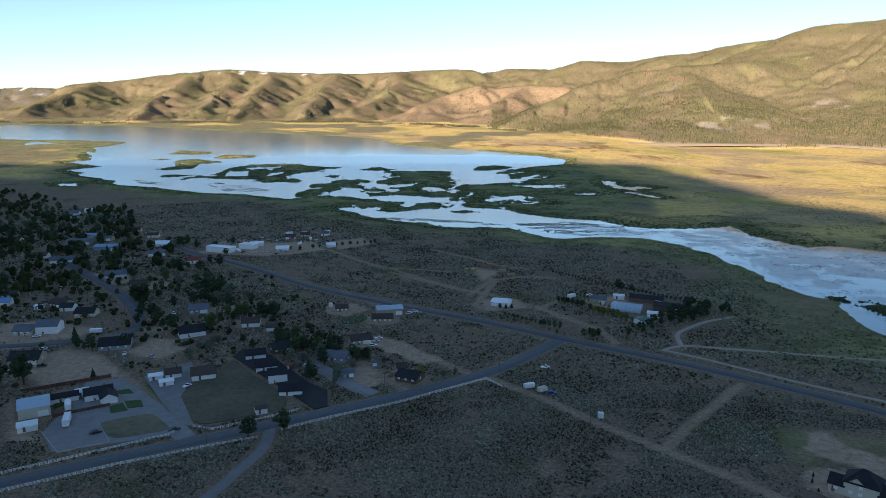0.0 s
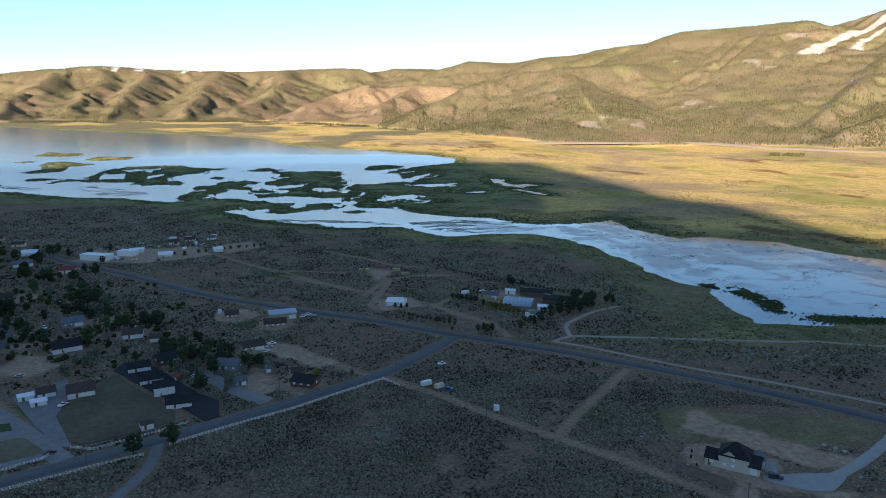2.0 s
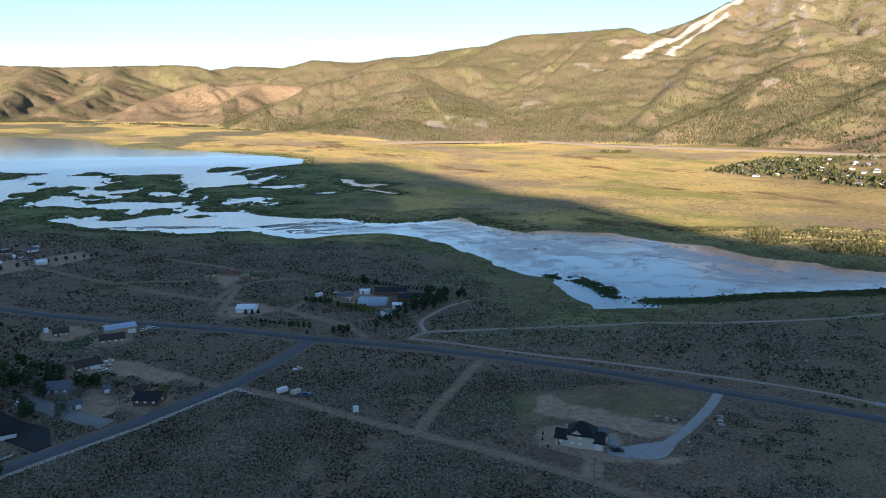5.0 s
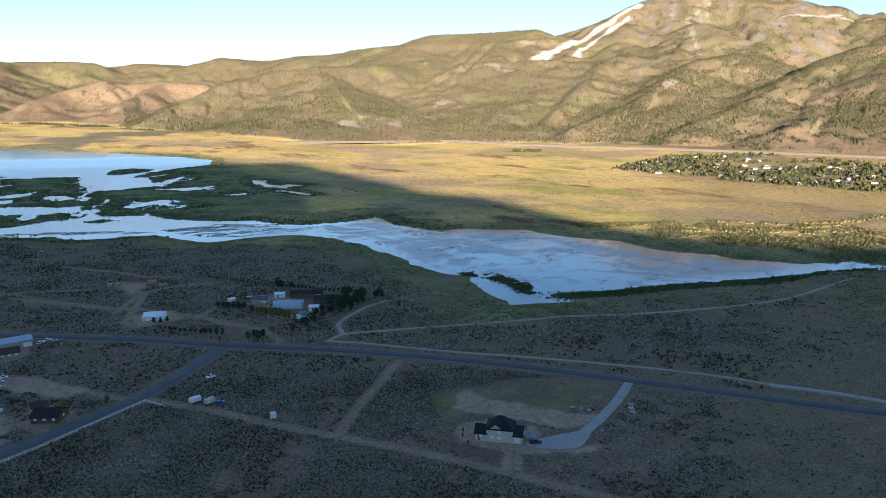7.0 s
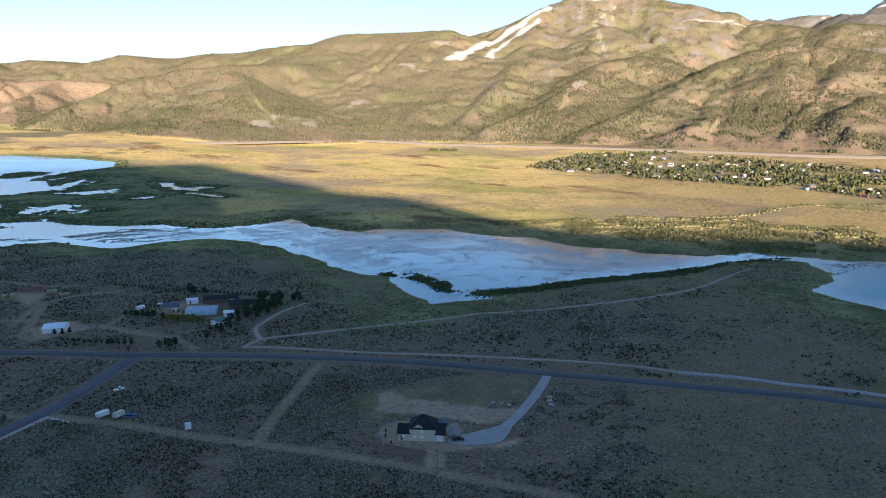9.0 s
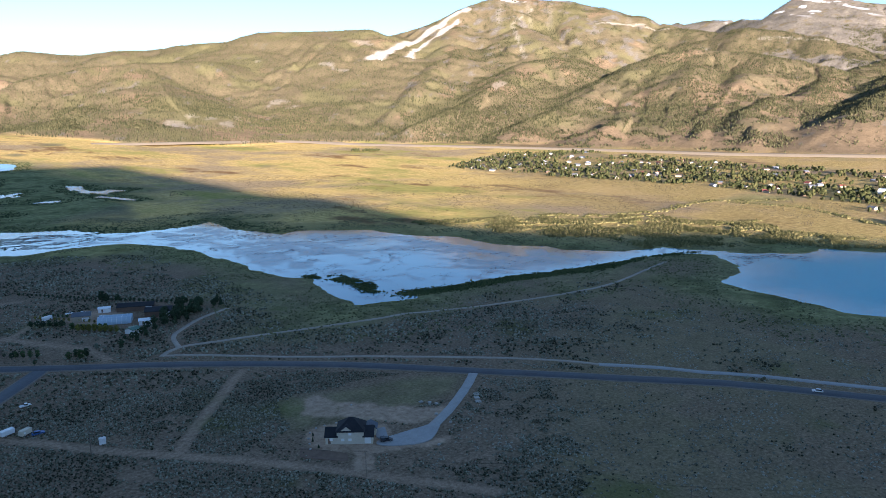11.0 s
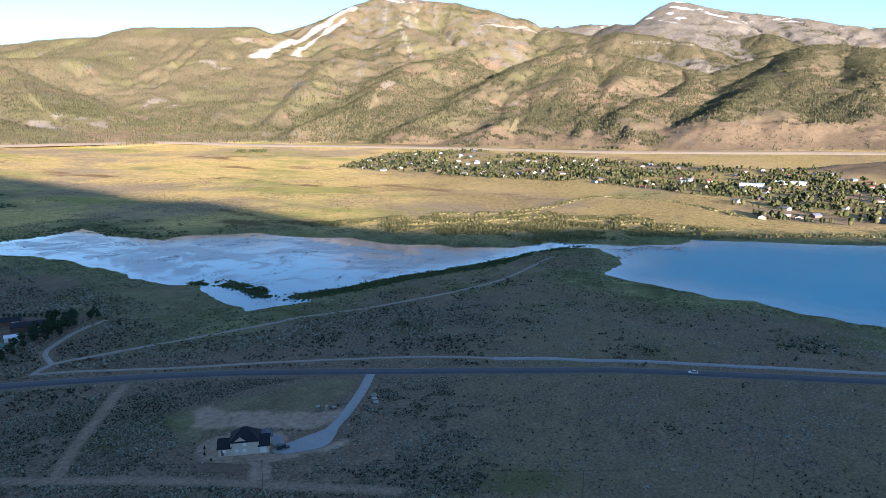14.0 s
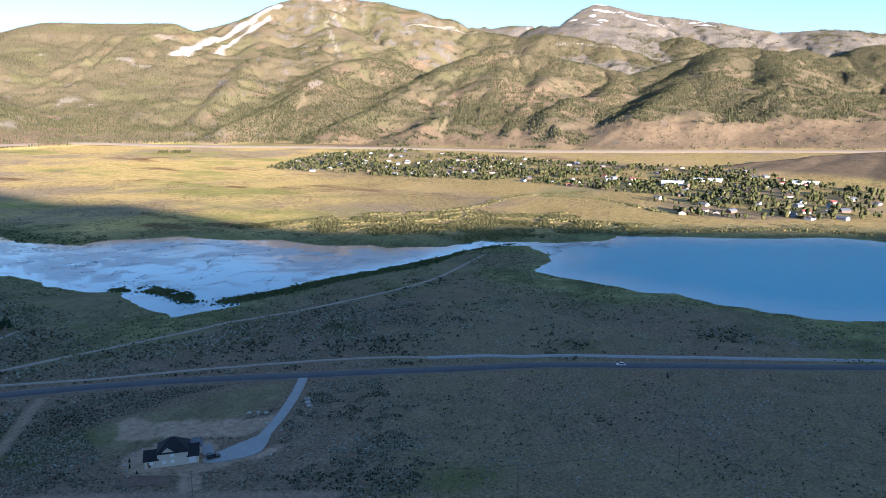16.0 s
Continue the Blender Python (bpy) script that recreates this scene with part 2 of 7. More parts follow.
PEAK_WEST = [(46.1, 9.00, 4600), (43.0, 8.16, 4450), (40.5, 6.67, 4250), (38.3, 5.79, 4100), (35.3, 4.47, 3900), (32.9, 2.93, 3650), (30.6, 1.40, 3300), (28.8, -0.35, 2900)]
PEAK_EAST = [(46.1, 9.00, 4600), (48.6, 8.94, 4600), (51.2, 8.70, 4600), (53.9, 8.23, 4550), (56.5, 7.55, 4500), (58.7, 6.87, 4450), (59.9, 6.54, 4400)]
PEAK_RIB = [(48.6, 8.90, 4600), (47.7, 6.89, 4200), (47.3, 4.31, 3700), (46.1, 2.55, 3350), (44.5, 0.77, 3000), (42.2, -0.95, 2650)]
PEAK_RIB_W = [(43.0, 8.16, 4450), (42.5, 5.61, 3950), (40.5, 3.43, 3450), (38.2, 1.21, 3000), (36.3, -0.67, 2700)]
DOME = [(52.1, 6.16, 4150), (52.0, 4.40, 3700), (50.4, 4.52, 3550), (48.3, 4.28, 3450), (46.4, 2.94, 3150), (43.4, 1.00, 2850), (38.9, -0.84, 2580)]
FAR_WOOD = [(59.1, 6.66, 4350), (60.8, 6.39, 4300), (62.6, 6.12, 4250), (64.5, 6.30, 4200), (66.7, 6.01, 4150), (69.2, 5.54, 4050), (71.6, 4.77, 3950), (73.8, 4.01, 3850)]
HILL = [(48.6, -0.24, 2600), (50.9, 0.65, 2750), (53.2, 1.82, 2950), (55.0, 2.98, 3150), (57.1, 4.16, 3350), (58.9, 4.73, 3450), (60.9, 4.98, 3500), (62.8, 4.83, 3500), (65.3, 4.46, 3480), (67.6, 4.04, 3450), (69.7, 3.54, 3400), (71.7, 2.79, 3300), (73.6, 2.08, 3200)]
HILL_RIB = [(60.9, 4.98, 3500), (60.3, 2.97, 3100), (58.0, 0.97, 2750), (54.8, -0.70, 2450)]
HILL_RIB_E = [(65.3, 4.46, 3480), (64.3, 2.51, 3050), (63.0, 0.52, 2650), (61.7, -1.51, 2330)]
HILL_KNOB = [(70.5, 2.89, 3300), (68.9, 1.52, 2900), (66.9, 1.44, 2850), (65.0, 0.29, 2550), (65.6, -1.50, 2300)]
KNOLL = [(70.4, 5.01, 4150), (72.9, 5.57, 4250), (74.7, 5.84, 4250), (76.3, 5.22, 4200), (78.0, 4.40, 4100)]
CONE = [(72.1, 3.37, 3500), (74.8, 4.16, 3700), (76.8, 4.68, 3750), (77.9, 4.97, 3750), (79.6, 4.91, 3750), (81.3, 4.61, 3700), (82.8, 4.12, 3650), (84.2, 3.76, 3600), (86.2, 3.04, 3500), (88.3, 2.15, 3400)]
CONE_RIB = [(77.9, 4.97, 3750), (76.3, 3.21, 3250), (74.3, 1.77, 2850), (71.9, 0.28, 2520)]
CONE_RIB_E = [(81.3, 4.61, 3700), (82.1, 2.88, 3200), (81.4, 1.49, 2850)]
EAST = [(81.2, 4.13, 4200), (83.1, 4.69, 4300), (84.7, 4.05, 4200), (85.9, 4.12, 4300), (87.0, 4.71, 4400), (88.1, 4.73, 4400), (90.4, 4.10, 4300)]
APRON = [(71.9, -1.11, 2420), (75.7, -0.32, 2550), (78.9, 0.06, 2650), (83.4, 0.34, 2750), (88.5, 0.44, 2850), (92.6, 0.60, 2900)]
MOUND = [(79.5, -3.70, 1720), (80.7, -3.31, 1750), (84.8, -2.79, 1780), (88.8, -2.44, 1800), (92.9, -2.03, 1800)]
WEST_RIB_A = [(-26.0, 2.49, 4550), (-27.6, 1.90, 4300), (-30.0, 1.13, 4050), (-31.3, 0.61, 3850)]
WEST_RIB_B = [(-19.7, 3.11, 4500), (-21.3, 2.13, 4200), (-22.4, 1.45, 4000), (-23.1, 0.66, 3750), (-23.7, 0.08, 3560)]
WEST_RIB_C = [(-16.5, 3.42, 4550), (-17.4, 2.35, 4250), (-18.0, 1.66, 4050), (-18.8, 0.68, 3760)]
WEST_RIB_D = [(-13.8, 3.46, 4550), (-15.0, 1.82, 4050), (-15.9, 0.82, 3750), (-16.4, 0.12, 3560)]
WEST_RIB_E = [(-8.5, 3.53, 4550), (-9.6, 2.12, 4150), (-10.6, 1.01, 3800), (-10.9, 0.13, 3560)]
WEST_RIB_F = [(-3.3, 3.69, 4600), (-3.9, 2.28, 4200), (-5.3, 1.43, 3900), (-7.1, 0.71, 3650)]


def spot(az, r):
    return r * math.sin(radians(az)), r * math.cos(radians(az))


def crest_of(first, last, step, near, far):
    """A stretch of the skyline as a crest, its distance running from near to far."""
    az = np.arange(first, last + 0.01, step)
    return [(float(a), float(curve(SKYLINE, a)), float(near + (far - near) * (a - first) / (last - first))) for a in az]


# crest, average slope, concavity, depth and spacing of the gullies, share of trees, of dry grass, of rock
RIDGES = [(crest_of(-60, -28, 2, 4860, 4860), 0.30, 1.2, 0.10, 260, 0.2, 0.1, 0.6), (crest_of(-27.6, 2.6, 1.2, 4580, 4700), 0.38, 1.2, 0.20, 170, 0.52, 0.15, 0.02),
          (crest_of(2.8, 17.8, 1.2, 4800, 4560), 0.38, 1.2, 0.10, 220, 0.78, 0.03, 0.02), (crest_of(17.8, 36.8, 1.2, 4560, 4300), 0.36, 1.15, 0.08, 230, 0.74, 0.10, 0.04),
          (crest_of(59.8, 92, 1.2, 4860, 4870), 0.40, 1.2, 0.12, 260, 0.10, 0.0, 0.95), (crest_of(36.8, 46.0, 1.2, 4480, 4620), 0.50, 1.2, 0.07, 150, 0.34, 0.22, 0.40),
          (SPUR_PINK, 0.42, 1.1, 0.20, 120, 0.22, 0.80, 0.03),
          (PINK_RIB, 0.34, 1.1, 0.16, 110, 0.20, 0.85, 0.03), (PINK_RIB_W, 0.34, 1.1, 0.16, 110, 0.22, 0.8, 0.03), (SPUR_WOOD, 0.44, 1.1, 0.10, 150, 0.70, 0.20, 0.06),
          (WOOD_RIB, 0.30, 1.05, 0.10, 130, 0.66, 0.26, 0.08), (WOOD_RIB_E, 0.28, 1.05, 0.10, 150, 0.66, 0.24, 0.10), (PEAK_WEST, 0.52, 1.1, 0.08, 130, 0.42, 0.26, 0.30),
          (PEAK_EAST, 0.50, 1.2, 0.08, 150, 0.40, 0.18, 0.32), (PEAK_RIB, 0.42, 1.1, 0.09, 120, 0.50, 0.24, 0.24), (PEAK_RIB_W, 0.42, 1.1, 0.09, 120, 0.52, 0.25, 0.18),
          (DOME, 0.42, 1.05, 0.10, 130, 0.74, 0.28, 0.02), (FAR_WOOD, 0.50, 1.1, 0.08, 170, 0.78, 0.06, 0.03), (HILL, 0.41, 1.05, 0.13, 130, 0.76, 0.36, 0.01),
          (HILL_RIB, 0.31, 1.05, 0.15, 110, 0.64, 0.6, 0.01), (HILL_RIB_E, 0.31, 1.05, 0.15, 110, 0.64, 0.6, 0.01), (HILL_KNOB, 0.34, 1.05, 0.12, 100, 0.56, 0.7, 0.01),
          (KNOLL, 0.48, 1.1, 0.08, 150, 0.86, 0.0, 0.0), (CONE, 0.44, 1.05, 0.09, 140, 0.84, 0.04, 0.0), (CONE_RIB, 0.30, 1.05, 0.12, 120, 0.74, 0.26, 0.01),
          (CONE_RIB_E, 0.30, 1.05, 0.12, 120, 0.74, 0.25, 0.01), (EAST, 0.46, 1.1, 0.08, 150, 0.80, 0.02, 0.02), (APRON, 0.30, 1.0, 0.06, 150, 0.16, 0.85, 0.0),
          (MOUND, 0.16, 1.0, 0.06, 90, 0.02, 0.85, 0.0), (WEST_RIB_A, 0.30, 1.1, 0.20, 110, 0.44, 0.30, 0.02), (WEST_RIB_B, 0.32, 1.1, 0.20, 100, 0.44, 0.30, 0.02),
          (WEST_RIB_C, 0.33, 1.1, 0.20, 100, 0.46, 0.28, 0.02), (WEST_RIB_D, 0.33, 1.1, 0.20, 100, 0.46, 0.30, 0.02), (WEST_RIB_E, 0.32, 1.1, 0.20, 100, 0.46, 0.30, 0.02), (WEST_RIB_F, 0.32, 1.1, 0.20, 100, 0.40, 0.45, 0.02)]


# graded road cuts and a bare gully high on the peak: line, half width, how bare
CUTS = [([spot(a, r) for a, r in ((53.6, 4232), (55.2, 4280), (56.7, 4332), (59.0, 4304))], 14, 0.6),
        ([spot(a, r) for a, r in ((65.4, 4048), (67.3, 4060), (69.9, 4004))], 11, 0.5),
        ([spot(a, r) for a, r in ((48.7, 4424), (47.1, 4204), (47.5, 4004), (48.2, 3704))], 11, 0.35)]
# pale slides below the western shoulder of the peak
SCAR = [spot(a, r) for a, r in ((43.4, 4425), (41.6, 4280), (40.5, 4232), (38.9, 4124), (37.4, 3936), (35.9, 3670))]
SCAR_LOW = [spot(a, r) for a, r in ((42.8, 4272), (41.6, 4172), (40.5, 4092), (39.4, 3972), (38.6, 3780))]
OUTCROPS = [(*spot(a, r), size) for a, r, size in ((32.1, 3636, 34), (32.7, 3596, 30), (33.7, 3556, 30), (35.1, 4012, 60), (35.9, 3976, 50), (27.1, 3832, 22), (24.8, 2800, 55), (24.4, 2690, 50), (46.2, 3092, 40), (22.0, 2772, 60), (23.4, 2720, 50), (20.7, 2680, 45), (28.4, 3136, 55), (29.7, 3060, 40))]


def mountain(az, r, x, y):
    """Height of the ranges above the plain, and which crest each point belongs to: every crest falls off to both sides, cut by gullies."""
    base = bowl(r, az)
    wob, wob2 = fbm(x / 300, y / 300, 3) - 0.5, fbm(x / 90 + 4, y / 90, 3) - 0.5
    best, owner, away = np.zeros(x.shape), np.full(x.shape, -1), np.ones(x.shape)
    for k, (line, slope, power, depth, spacing, *_) in enumerate(RIDGES):
        p = np.array(line, float)
        px, py, pz = p[:, 2] * np.sin(np.radians(p[:, 0])), p[:, 2] * np.cos(np.radians(p[:, 0])), EYE + p[:, 2] * np.tan(np.radians(p[:, 1]))
        reach = (pz.max() - base.min()) / slope
        sel = np.flatnonzero((x > px.min() - reach) & (x < px.max() + reach) & (y > py.min() - reach) & (y < py.max() + reach))
        if not len(sel):
            continue
        xs, ys, bs = x[sel] + wob[sel] * 90, y[sel] + wob[sel] * 90, base[sel]
        z, u_at, s_at, h_at, run = np.zeros(len(sel)), np.ones(len(sel)), np.zeros(len(sel)), np.zeros(len(sel)), 0.0
        for i in range(len(p) - 1):
            ex, ey = px[i + 1] - px[i], py[i + 1] - py[i]
            long = math.hypot(ex, ey)
            t = np.clip(((xs - px[i]) * ex + (ys - py[i]) * ey) / long ** 2, 0, 1)
            side = np.sign((xs - px[i]) * ey - (ys - py[i]) * ex)
            h = np.maximum(pz[i] + (pz[i + 1] - pz[i]) * t - bs, 1.0)
            u = np.hypot(xs - px[i] - t * ex, ys - py[i] - t * ey) * slope / h
            u = np.sqrt(u * u + 0.006) - 0.077
            v = h * np.clip(1 - u, 0, 1) ** power
            win = v > z
            z[win], u_at[win], h_at[win], s_at[win] = v[win], u[win], h[win], (run + t * long + side * 37.0)[win]
            run += long
        s1 = s_at / spacing + wob2[sel] * 0.9 + k * 3.7
        g1, g2 = np.abs(2 * vnoise(s1, u_at * 1.6 + k) - 1), np.abs(2 * vnoise(s1 * 2.6 + 9, u_at * 3.5 + k) - 1)
        shape = np.clip(u_at, 0, 1) ** 0.8 * np.clip(1 - u_at, 0, 1) * 2.6
        z = z - h_at * depth * shape * ((1 - g1) ** 1.5 + 0.45 * (1 - g2) ** 1.5)
        old = best[sel]
        win = z > old
        away[sel[win]], owner[sel[win]] = u_at[win], k
        soft = np.minimum(26.0, 0.4 * np.maximum(z, old) + 0.01)
        best[sel] = np.maximum(z, old) + np.maximum(soft - np.abs(z - old), 0) ** 2 / (4 * soft) * smooth(0.05, 0.3, u_at)
    lumpy = smooth(6, 60, best) * (0.25 + 0.75 * smooth(0.02, 0.2, away))
    best = best + ((fbm(x / 75 + 2, y / 75, 4) - 0.5) * 15 + (fbm(x / 24 + 7, y / 24, 3) - 0.5) * 5) * lumpy
    bumps = (fbm(az / 0.7, az * 0 + 5, 3) - 0.5) * 0.12
    cap = EYE + r * np.tan(np.radians(curve(SKYLINE, az) + bumps)) - base
    return np.minimum(np.maximum(best, 0), np.maximum(cap, 2)), owner


def terrain(x, y):
    """Height of the one sheet of ground, and its zones."""
    x, y = np.asarray(x, float), np.asarray(y, float)
    r, az = np.hypot(x, y), np.degrees(np.arctan2(x, y))
    ahead = (az > -75) & (az < 112)
    w = wet(x, y)
    land = np.clip(-w * 0.06, -2.5, 1.2) + WATER_Z
    z = np.where(w > -20, land, 0.0) + (fbm(x / 35, y / 35, 3) - 0.5) * 0.5 * smooth(20, 60, -w)
    z = z + bowl(r, az)
    high = ahead & (r > 1500)
    if high.any():
        z[high] += mountain(az[high], r[high], x[high], y[high])[0]
    s, c = math.sin(radians(SUN_AZ)), math.cos(radians(SUN_AZ))
    back, cross = x * s + y * c, -x * c + y * s       # towards the sun, and across it
    lump = np.exp(-((back - 950) / 330.0) ** 2)
    z = z + ((curve(SHADE, cross) + 950) * math.tan(radians(SUN_EL)) + 4) * np.clip(lump, 0, 1) * smooth(300, 700, back)
    return z, w, r, az


def wander(x, y):
    return 1.6 * (fbm(x / 200, y / 200, 3) - 0.5)


def ground_z(x, y):
    return float(terrain(np.array([x]), np.array([y]))[0][0])


# ---------------------------------------------------------------- materials
def material(name, rough=0.8, metal=0.0, colour=(0.5, 0.5, 0.5), vary=0.12, scale=3.0, bump=0.0, bump_scale=8.0, spec=0.3):
    """A painted or mineral surface with variation at two scales."""
    m = bpy.data.materials.new(name)
    m.use_nodes = True
    nt = m.node_tree
    n, l, b = nt.nodes, nt.links, nt.nodes["Principled BSDF"]
    b.inputs["Roughness"].default_value, b.inputs["Metallic"].default_value = rough, metal
    b.inputs["Specular IOR Level"].default_value = spec
    geo = n.new("ShaderNodeNewGeometry")
    t1, t2 = n.new("ShaderNodeTexNoise"), n.new("ShaderNodeTexNoise")
    t1.inputs["Scale"].default_value, t2.inputs["Scale"].default_value = scale * 0.15, scale
    t1.inputs["Detail"].default_value = t2.inputs["Detail"].default_value = 4
    mix = n.new("ShaderNodeMath")
    mix.operation = "ADD"
    ramp = n.new("ShaderNodeMapRange")
    ramp.inputs[1].default_value, ramp.inputs[2].default_value = 0.6, 1.4
    ramp.inputs[3].default_value, ramp.inputs[4].default_value = 1 - vary, 1 + vary
    oi = n.new("ShaderNodeObjectInfo")
    jit = n.new("ShaderNodeMapRange")
    jit.inputs[3].default_value, jit.inputs[4].default_value = 1 - vary * 0.6, 1 + vary * 0.6
    mul = n.new("ShaderNodeMath")
    mul.operation = "MULTIPLY"
    sc = n.new("ShaderNodeVectorMath")
    sc.operation = "SCALE"
    sc.inputs[0].default_value = colour[:3]
    for t in (t1, t2):
        l.new(geo.outputs["Position"], t.inputs["Vector"])
    l.new(t1.outputs["Fac"], mix.inputs[0]); l.new(t2.outputs["Fac"], mix.inputs[1])
    l.new(mix.outputs[0], ramp.inputs[0]); l.new(oi.outputs["Random"], jit.inputs[0])
    l.new(ramp.outputs[0], mul.inputs[0]); l.new(jit.outputs[0], mul.inputs[1])
    l.new(mul.outputs[0], sc.inputs["Scale"]); l.new(sc.outputs[0], b.inputs["Base Color"])
    if bump:
        bp, t3 = n.new("ShaderNodeBump"), n.new("ShaderNodeTexNoise")
        t3.inputs["Scale"].default_value = bump_scale
        bp.inputs["Strength"].default_value, bp.inputs["Distance"].default_value = bump, 0.1
        l.new(geo.outputs["Position"], t3.inputs["Vector"])
        l.new(t3.outputs["Fac"], bp.inputs["Height"]); l.new(bp.outputs[0], b.inputs["Normal"])
    return m


def ground_material():
    m = bpy.data.materials.new("earth_and_grass")
    m.use_nodes = True
    nt = m.node_tree
    n, l, b = nt.nodes, nt.links, nt.nodes["Principled BSDF"]
    b.inputs["Roughness"].default_value, b.inputs["Specular IOR Level"].default_value = 0.95, 0.05
    geo = n.new("ShaderNodeNewGeometry")

    def tex(scale, detail=6, rough=0.6, stretch=None):
        t = n.new("ShaderNodeTexNoise")
        t.inputs["Scale"].default_value, t.inputs["Detail"].default_value, t.inputs["Roughness"].default_value = scale, detail, rough
        src = geo.outputs["Position"]
        if stretch:
            mp = n.new("ShaderNodeMapping")
            mp.inputs["Scale"].default_value = stretch
            mp.inputs["Rotation"].default_value = (0, 0, 0.5)
            l.new(src, mp.inputs["Vector"])
            src = mp.outputs[0]
        l.new(src, t.inputs["Vector"])
        return t.outputs["Fac"]

    def ramp(fac, stops):
        r = n.new("ShaderNodeValToRGB")
        e = r.color_ramp.elements
        e[0].position, e[0].color = stops[0][0], (*stops[0][1], 1)
        e[1].position, e[1].color = stops[-1][0], (*stops[-1][1], 1)
        for p, c in stops[1:-1]:
            e.new(p).color = (*c, 1)
        l.new(fac, r.inputs["Fac"])
        return r.outputs["Color"]

    def mix(fac, a, c):
        x = n.new("ShaderNodeMix")
        x.data_type = "RGBA"
        l.new(fac, x.inputs["Factor"]); l.new(a, x.inputs["A"]); l.new(c, x.inputs["B"])
        return x.outputs["Result"]

    def zone(name):
        a = n.new("ShaderNodeAttribute")
        a.attribute_name = name
        s = n.new("ShaderNodeSeparateColor")
        l.new(a.outputs["Color"], s.inputs["Color"])
        return s.outputs

    za, zb, zc, zd = zone("zone_a"), zone("zone_b"), zone("zone_c"), zone("zone_d")
    big, mid, small = tex(0.012), tex(0.09), tex(0.7, 8, 0.7)
    streak = tex(0.0055, 10, 0.68, (1.0, 0.55, 1))
    sage = ramp(small, [(0.36, (0.112, 0.080, 0.052)), (0.5, (0.202, 0.148, 0.098)), (0.64, (0.310, 0.232, 0.158))])
    soil = ramp(tex(0.35, 8, 0.7), [(0.34, (0.28, 0.196, 0.130)), (0.66, (0.52, 0.378, 0.262))])
    green = ramp(tex(0.12, 8, 0.75), [(0.34, (0.115, 0.122, 0.048)), (0.5, (0.225, 0.225, 0.092)), (0.64, (0.35, 0.33, 0.155))])
    rushy = ramp(tex(0.05, 9, 0.72), [(0.40, (0.078, 0.090, 0.034)), (0.55, (0.180, 0.184, 0.073)), (0.66, (0.31, 0.31, 0.125))])
    def band(fac, low, high):
        r = n.new("ShaderNodeMapRange")
        r.interpolation_type = "SMOOTHSTEP"
        r.inputs[1].default_value, r.inputs[2].default_value = low, high
        l.new(fac, r.inputs[0])
        return r.outputs[0]

    coarse = tex(0.13, 12, 0.85)
    gold = ramp(coarse, [(0.40, (0.36, 0.25, 0.080)), (0.5, (0.60, 0.42, 0.14)), (0.60, (0.76, 0.56, 0.22))])
    pink = ramp(coarse, [(0.36, (0.20, 0.15, 0.085)), (0.62, (0.50, 0.37, 0.20))])
    lush = ramp(mid, [(0.3, (0.25, 0.24, 0.06)), (0.7, (0.42, 0.36, 0.10))])
    umber = ramp(mid, [(0.3, (0.16, 0.09, 0.04)), (0.7, (0.30, 0.18, 0.07))])
    gold = mix(band(tex(0.0026, 9, 0.66), 0.47, 0.60), gold, pink)
    gold = mix(band(tex(0.0036, 10, 0.68, (1.0, 0.6, 1)), 0.50, 0.62), gold, lush)
    gold = mix(band(streak, 0.55, 0.64), gold, umber)
    rock = ramp(tex(0.08, 8, 0.75), [(0.33, (0.092, 0.081, 0.064)), (0.52, (0.138, 0.122, 0.098)), (0.70, (0.20, 0.18, 0.148))])
    wood = ramp(tex(0.10, 10, 0.82), [(0.36, (0.084, 0.070, 0.039)), (0.50, (0.124, 0.101, 0.057)), (0.64, (0.172, 0.138, 0.081))])
    snow = ramp(mid, [(0.3, (0.7, 0.7, 0.7)), (0.7, (0.85, 0.85, 0.85))])
    dry = n.new("ShaderNodeMapRange")
    dry.inputs[1].default_value, dry.inputs[2].default_value, dry.inputs[4].default_value = 0.5, 0.75, 0.4
    l.new(mid, dry.inputs[0])
    turf = ramp(small, [(0.36, (0.070, 0.072, 0.028)), (0.64, (0.165, 0.160, 0.070))])
    col = mix(dry.outputs[0], sage, soil)
    col = mix(band(big, 0.56, 0.68), col, turf)
    col = mix(za["Red"], col, mix(band(tex(0.02, 8, 0.65), 0.44, 0.58), green, rushy))
    col = mix(za["Green"], col, gold)
    col = mix(zb["Green"], col, wood)
    slope_grass = ramp(coarse, [(0.38, (0.100, 0.089, 0.042)), (0.5, (0.132, 0.117, 0.057)), (0.62, (0.168, 0.147, 0.075))])
    col = mix(zd["Red"], col, slope_grass)
    dry_slope = ramp(tex(0.07, 10, 0.8), [(0.34, (0.112, 0.082, 0.049)), (0.5, (0.165, 0.120, 0.072)), (0.66, (0.225, 0.165, 0.101))])
    talus = ramp(tex(0.05, 9, 0.75), [(0.36, (0.27, 0.24, 0.20)), (0.64, (0.46, 0.42, 0.36))])
    tawny = ramp(coarse, [(0.41, (0.19, 0.135, 0.045)), (0.5, (0.37, 0.27, 0.092)), (0.59, (0.56, 0.42, 0.155))])
    col = mix(zc["Green"], col, tawny)
    col = mix(zc["Red"], col, dry_slope)
    col = mix(zb["Red"], col, rock)
    col = mix(zc["Blue"], col, talus)
    col = mix(zb["Blue"], col, snow)
    col = mix(za["Blue"], col, soil)
    l.new(col, b.inputs["Base Color"])
    bp = n.new("ShaderNodeBump")
    bp.inputs["Strength"].default_value, bp.inputs["Distance"].default_value = 0.8, 0.6
    l.new(small, bp.inputs["Height"]); l.new(bp.outputs[0], b.inputs["Normal"])
    return m


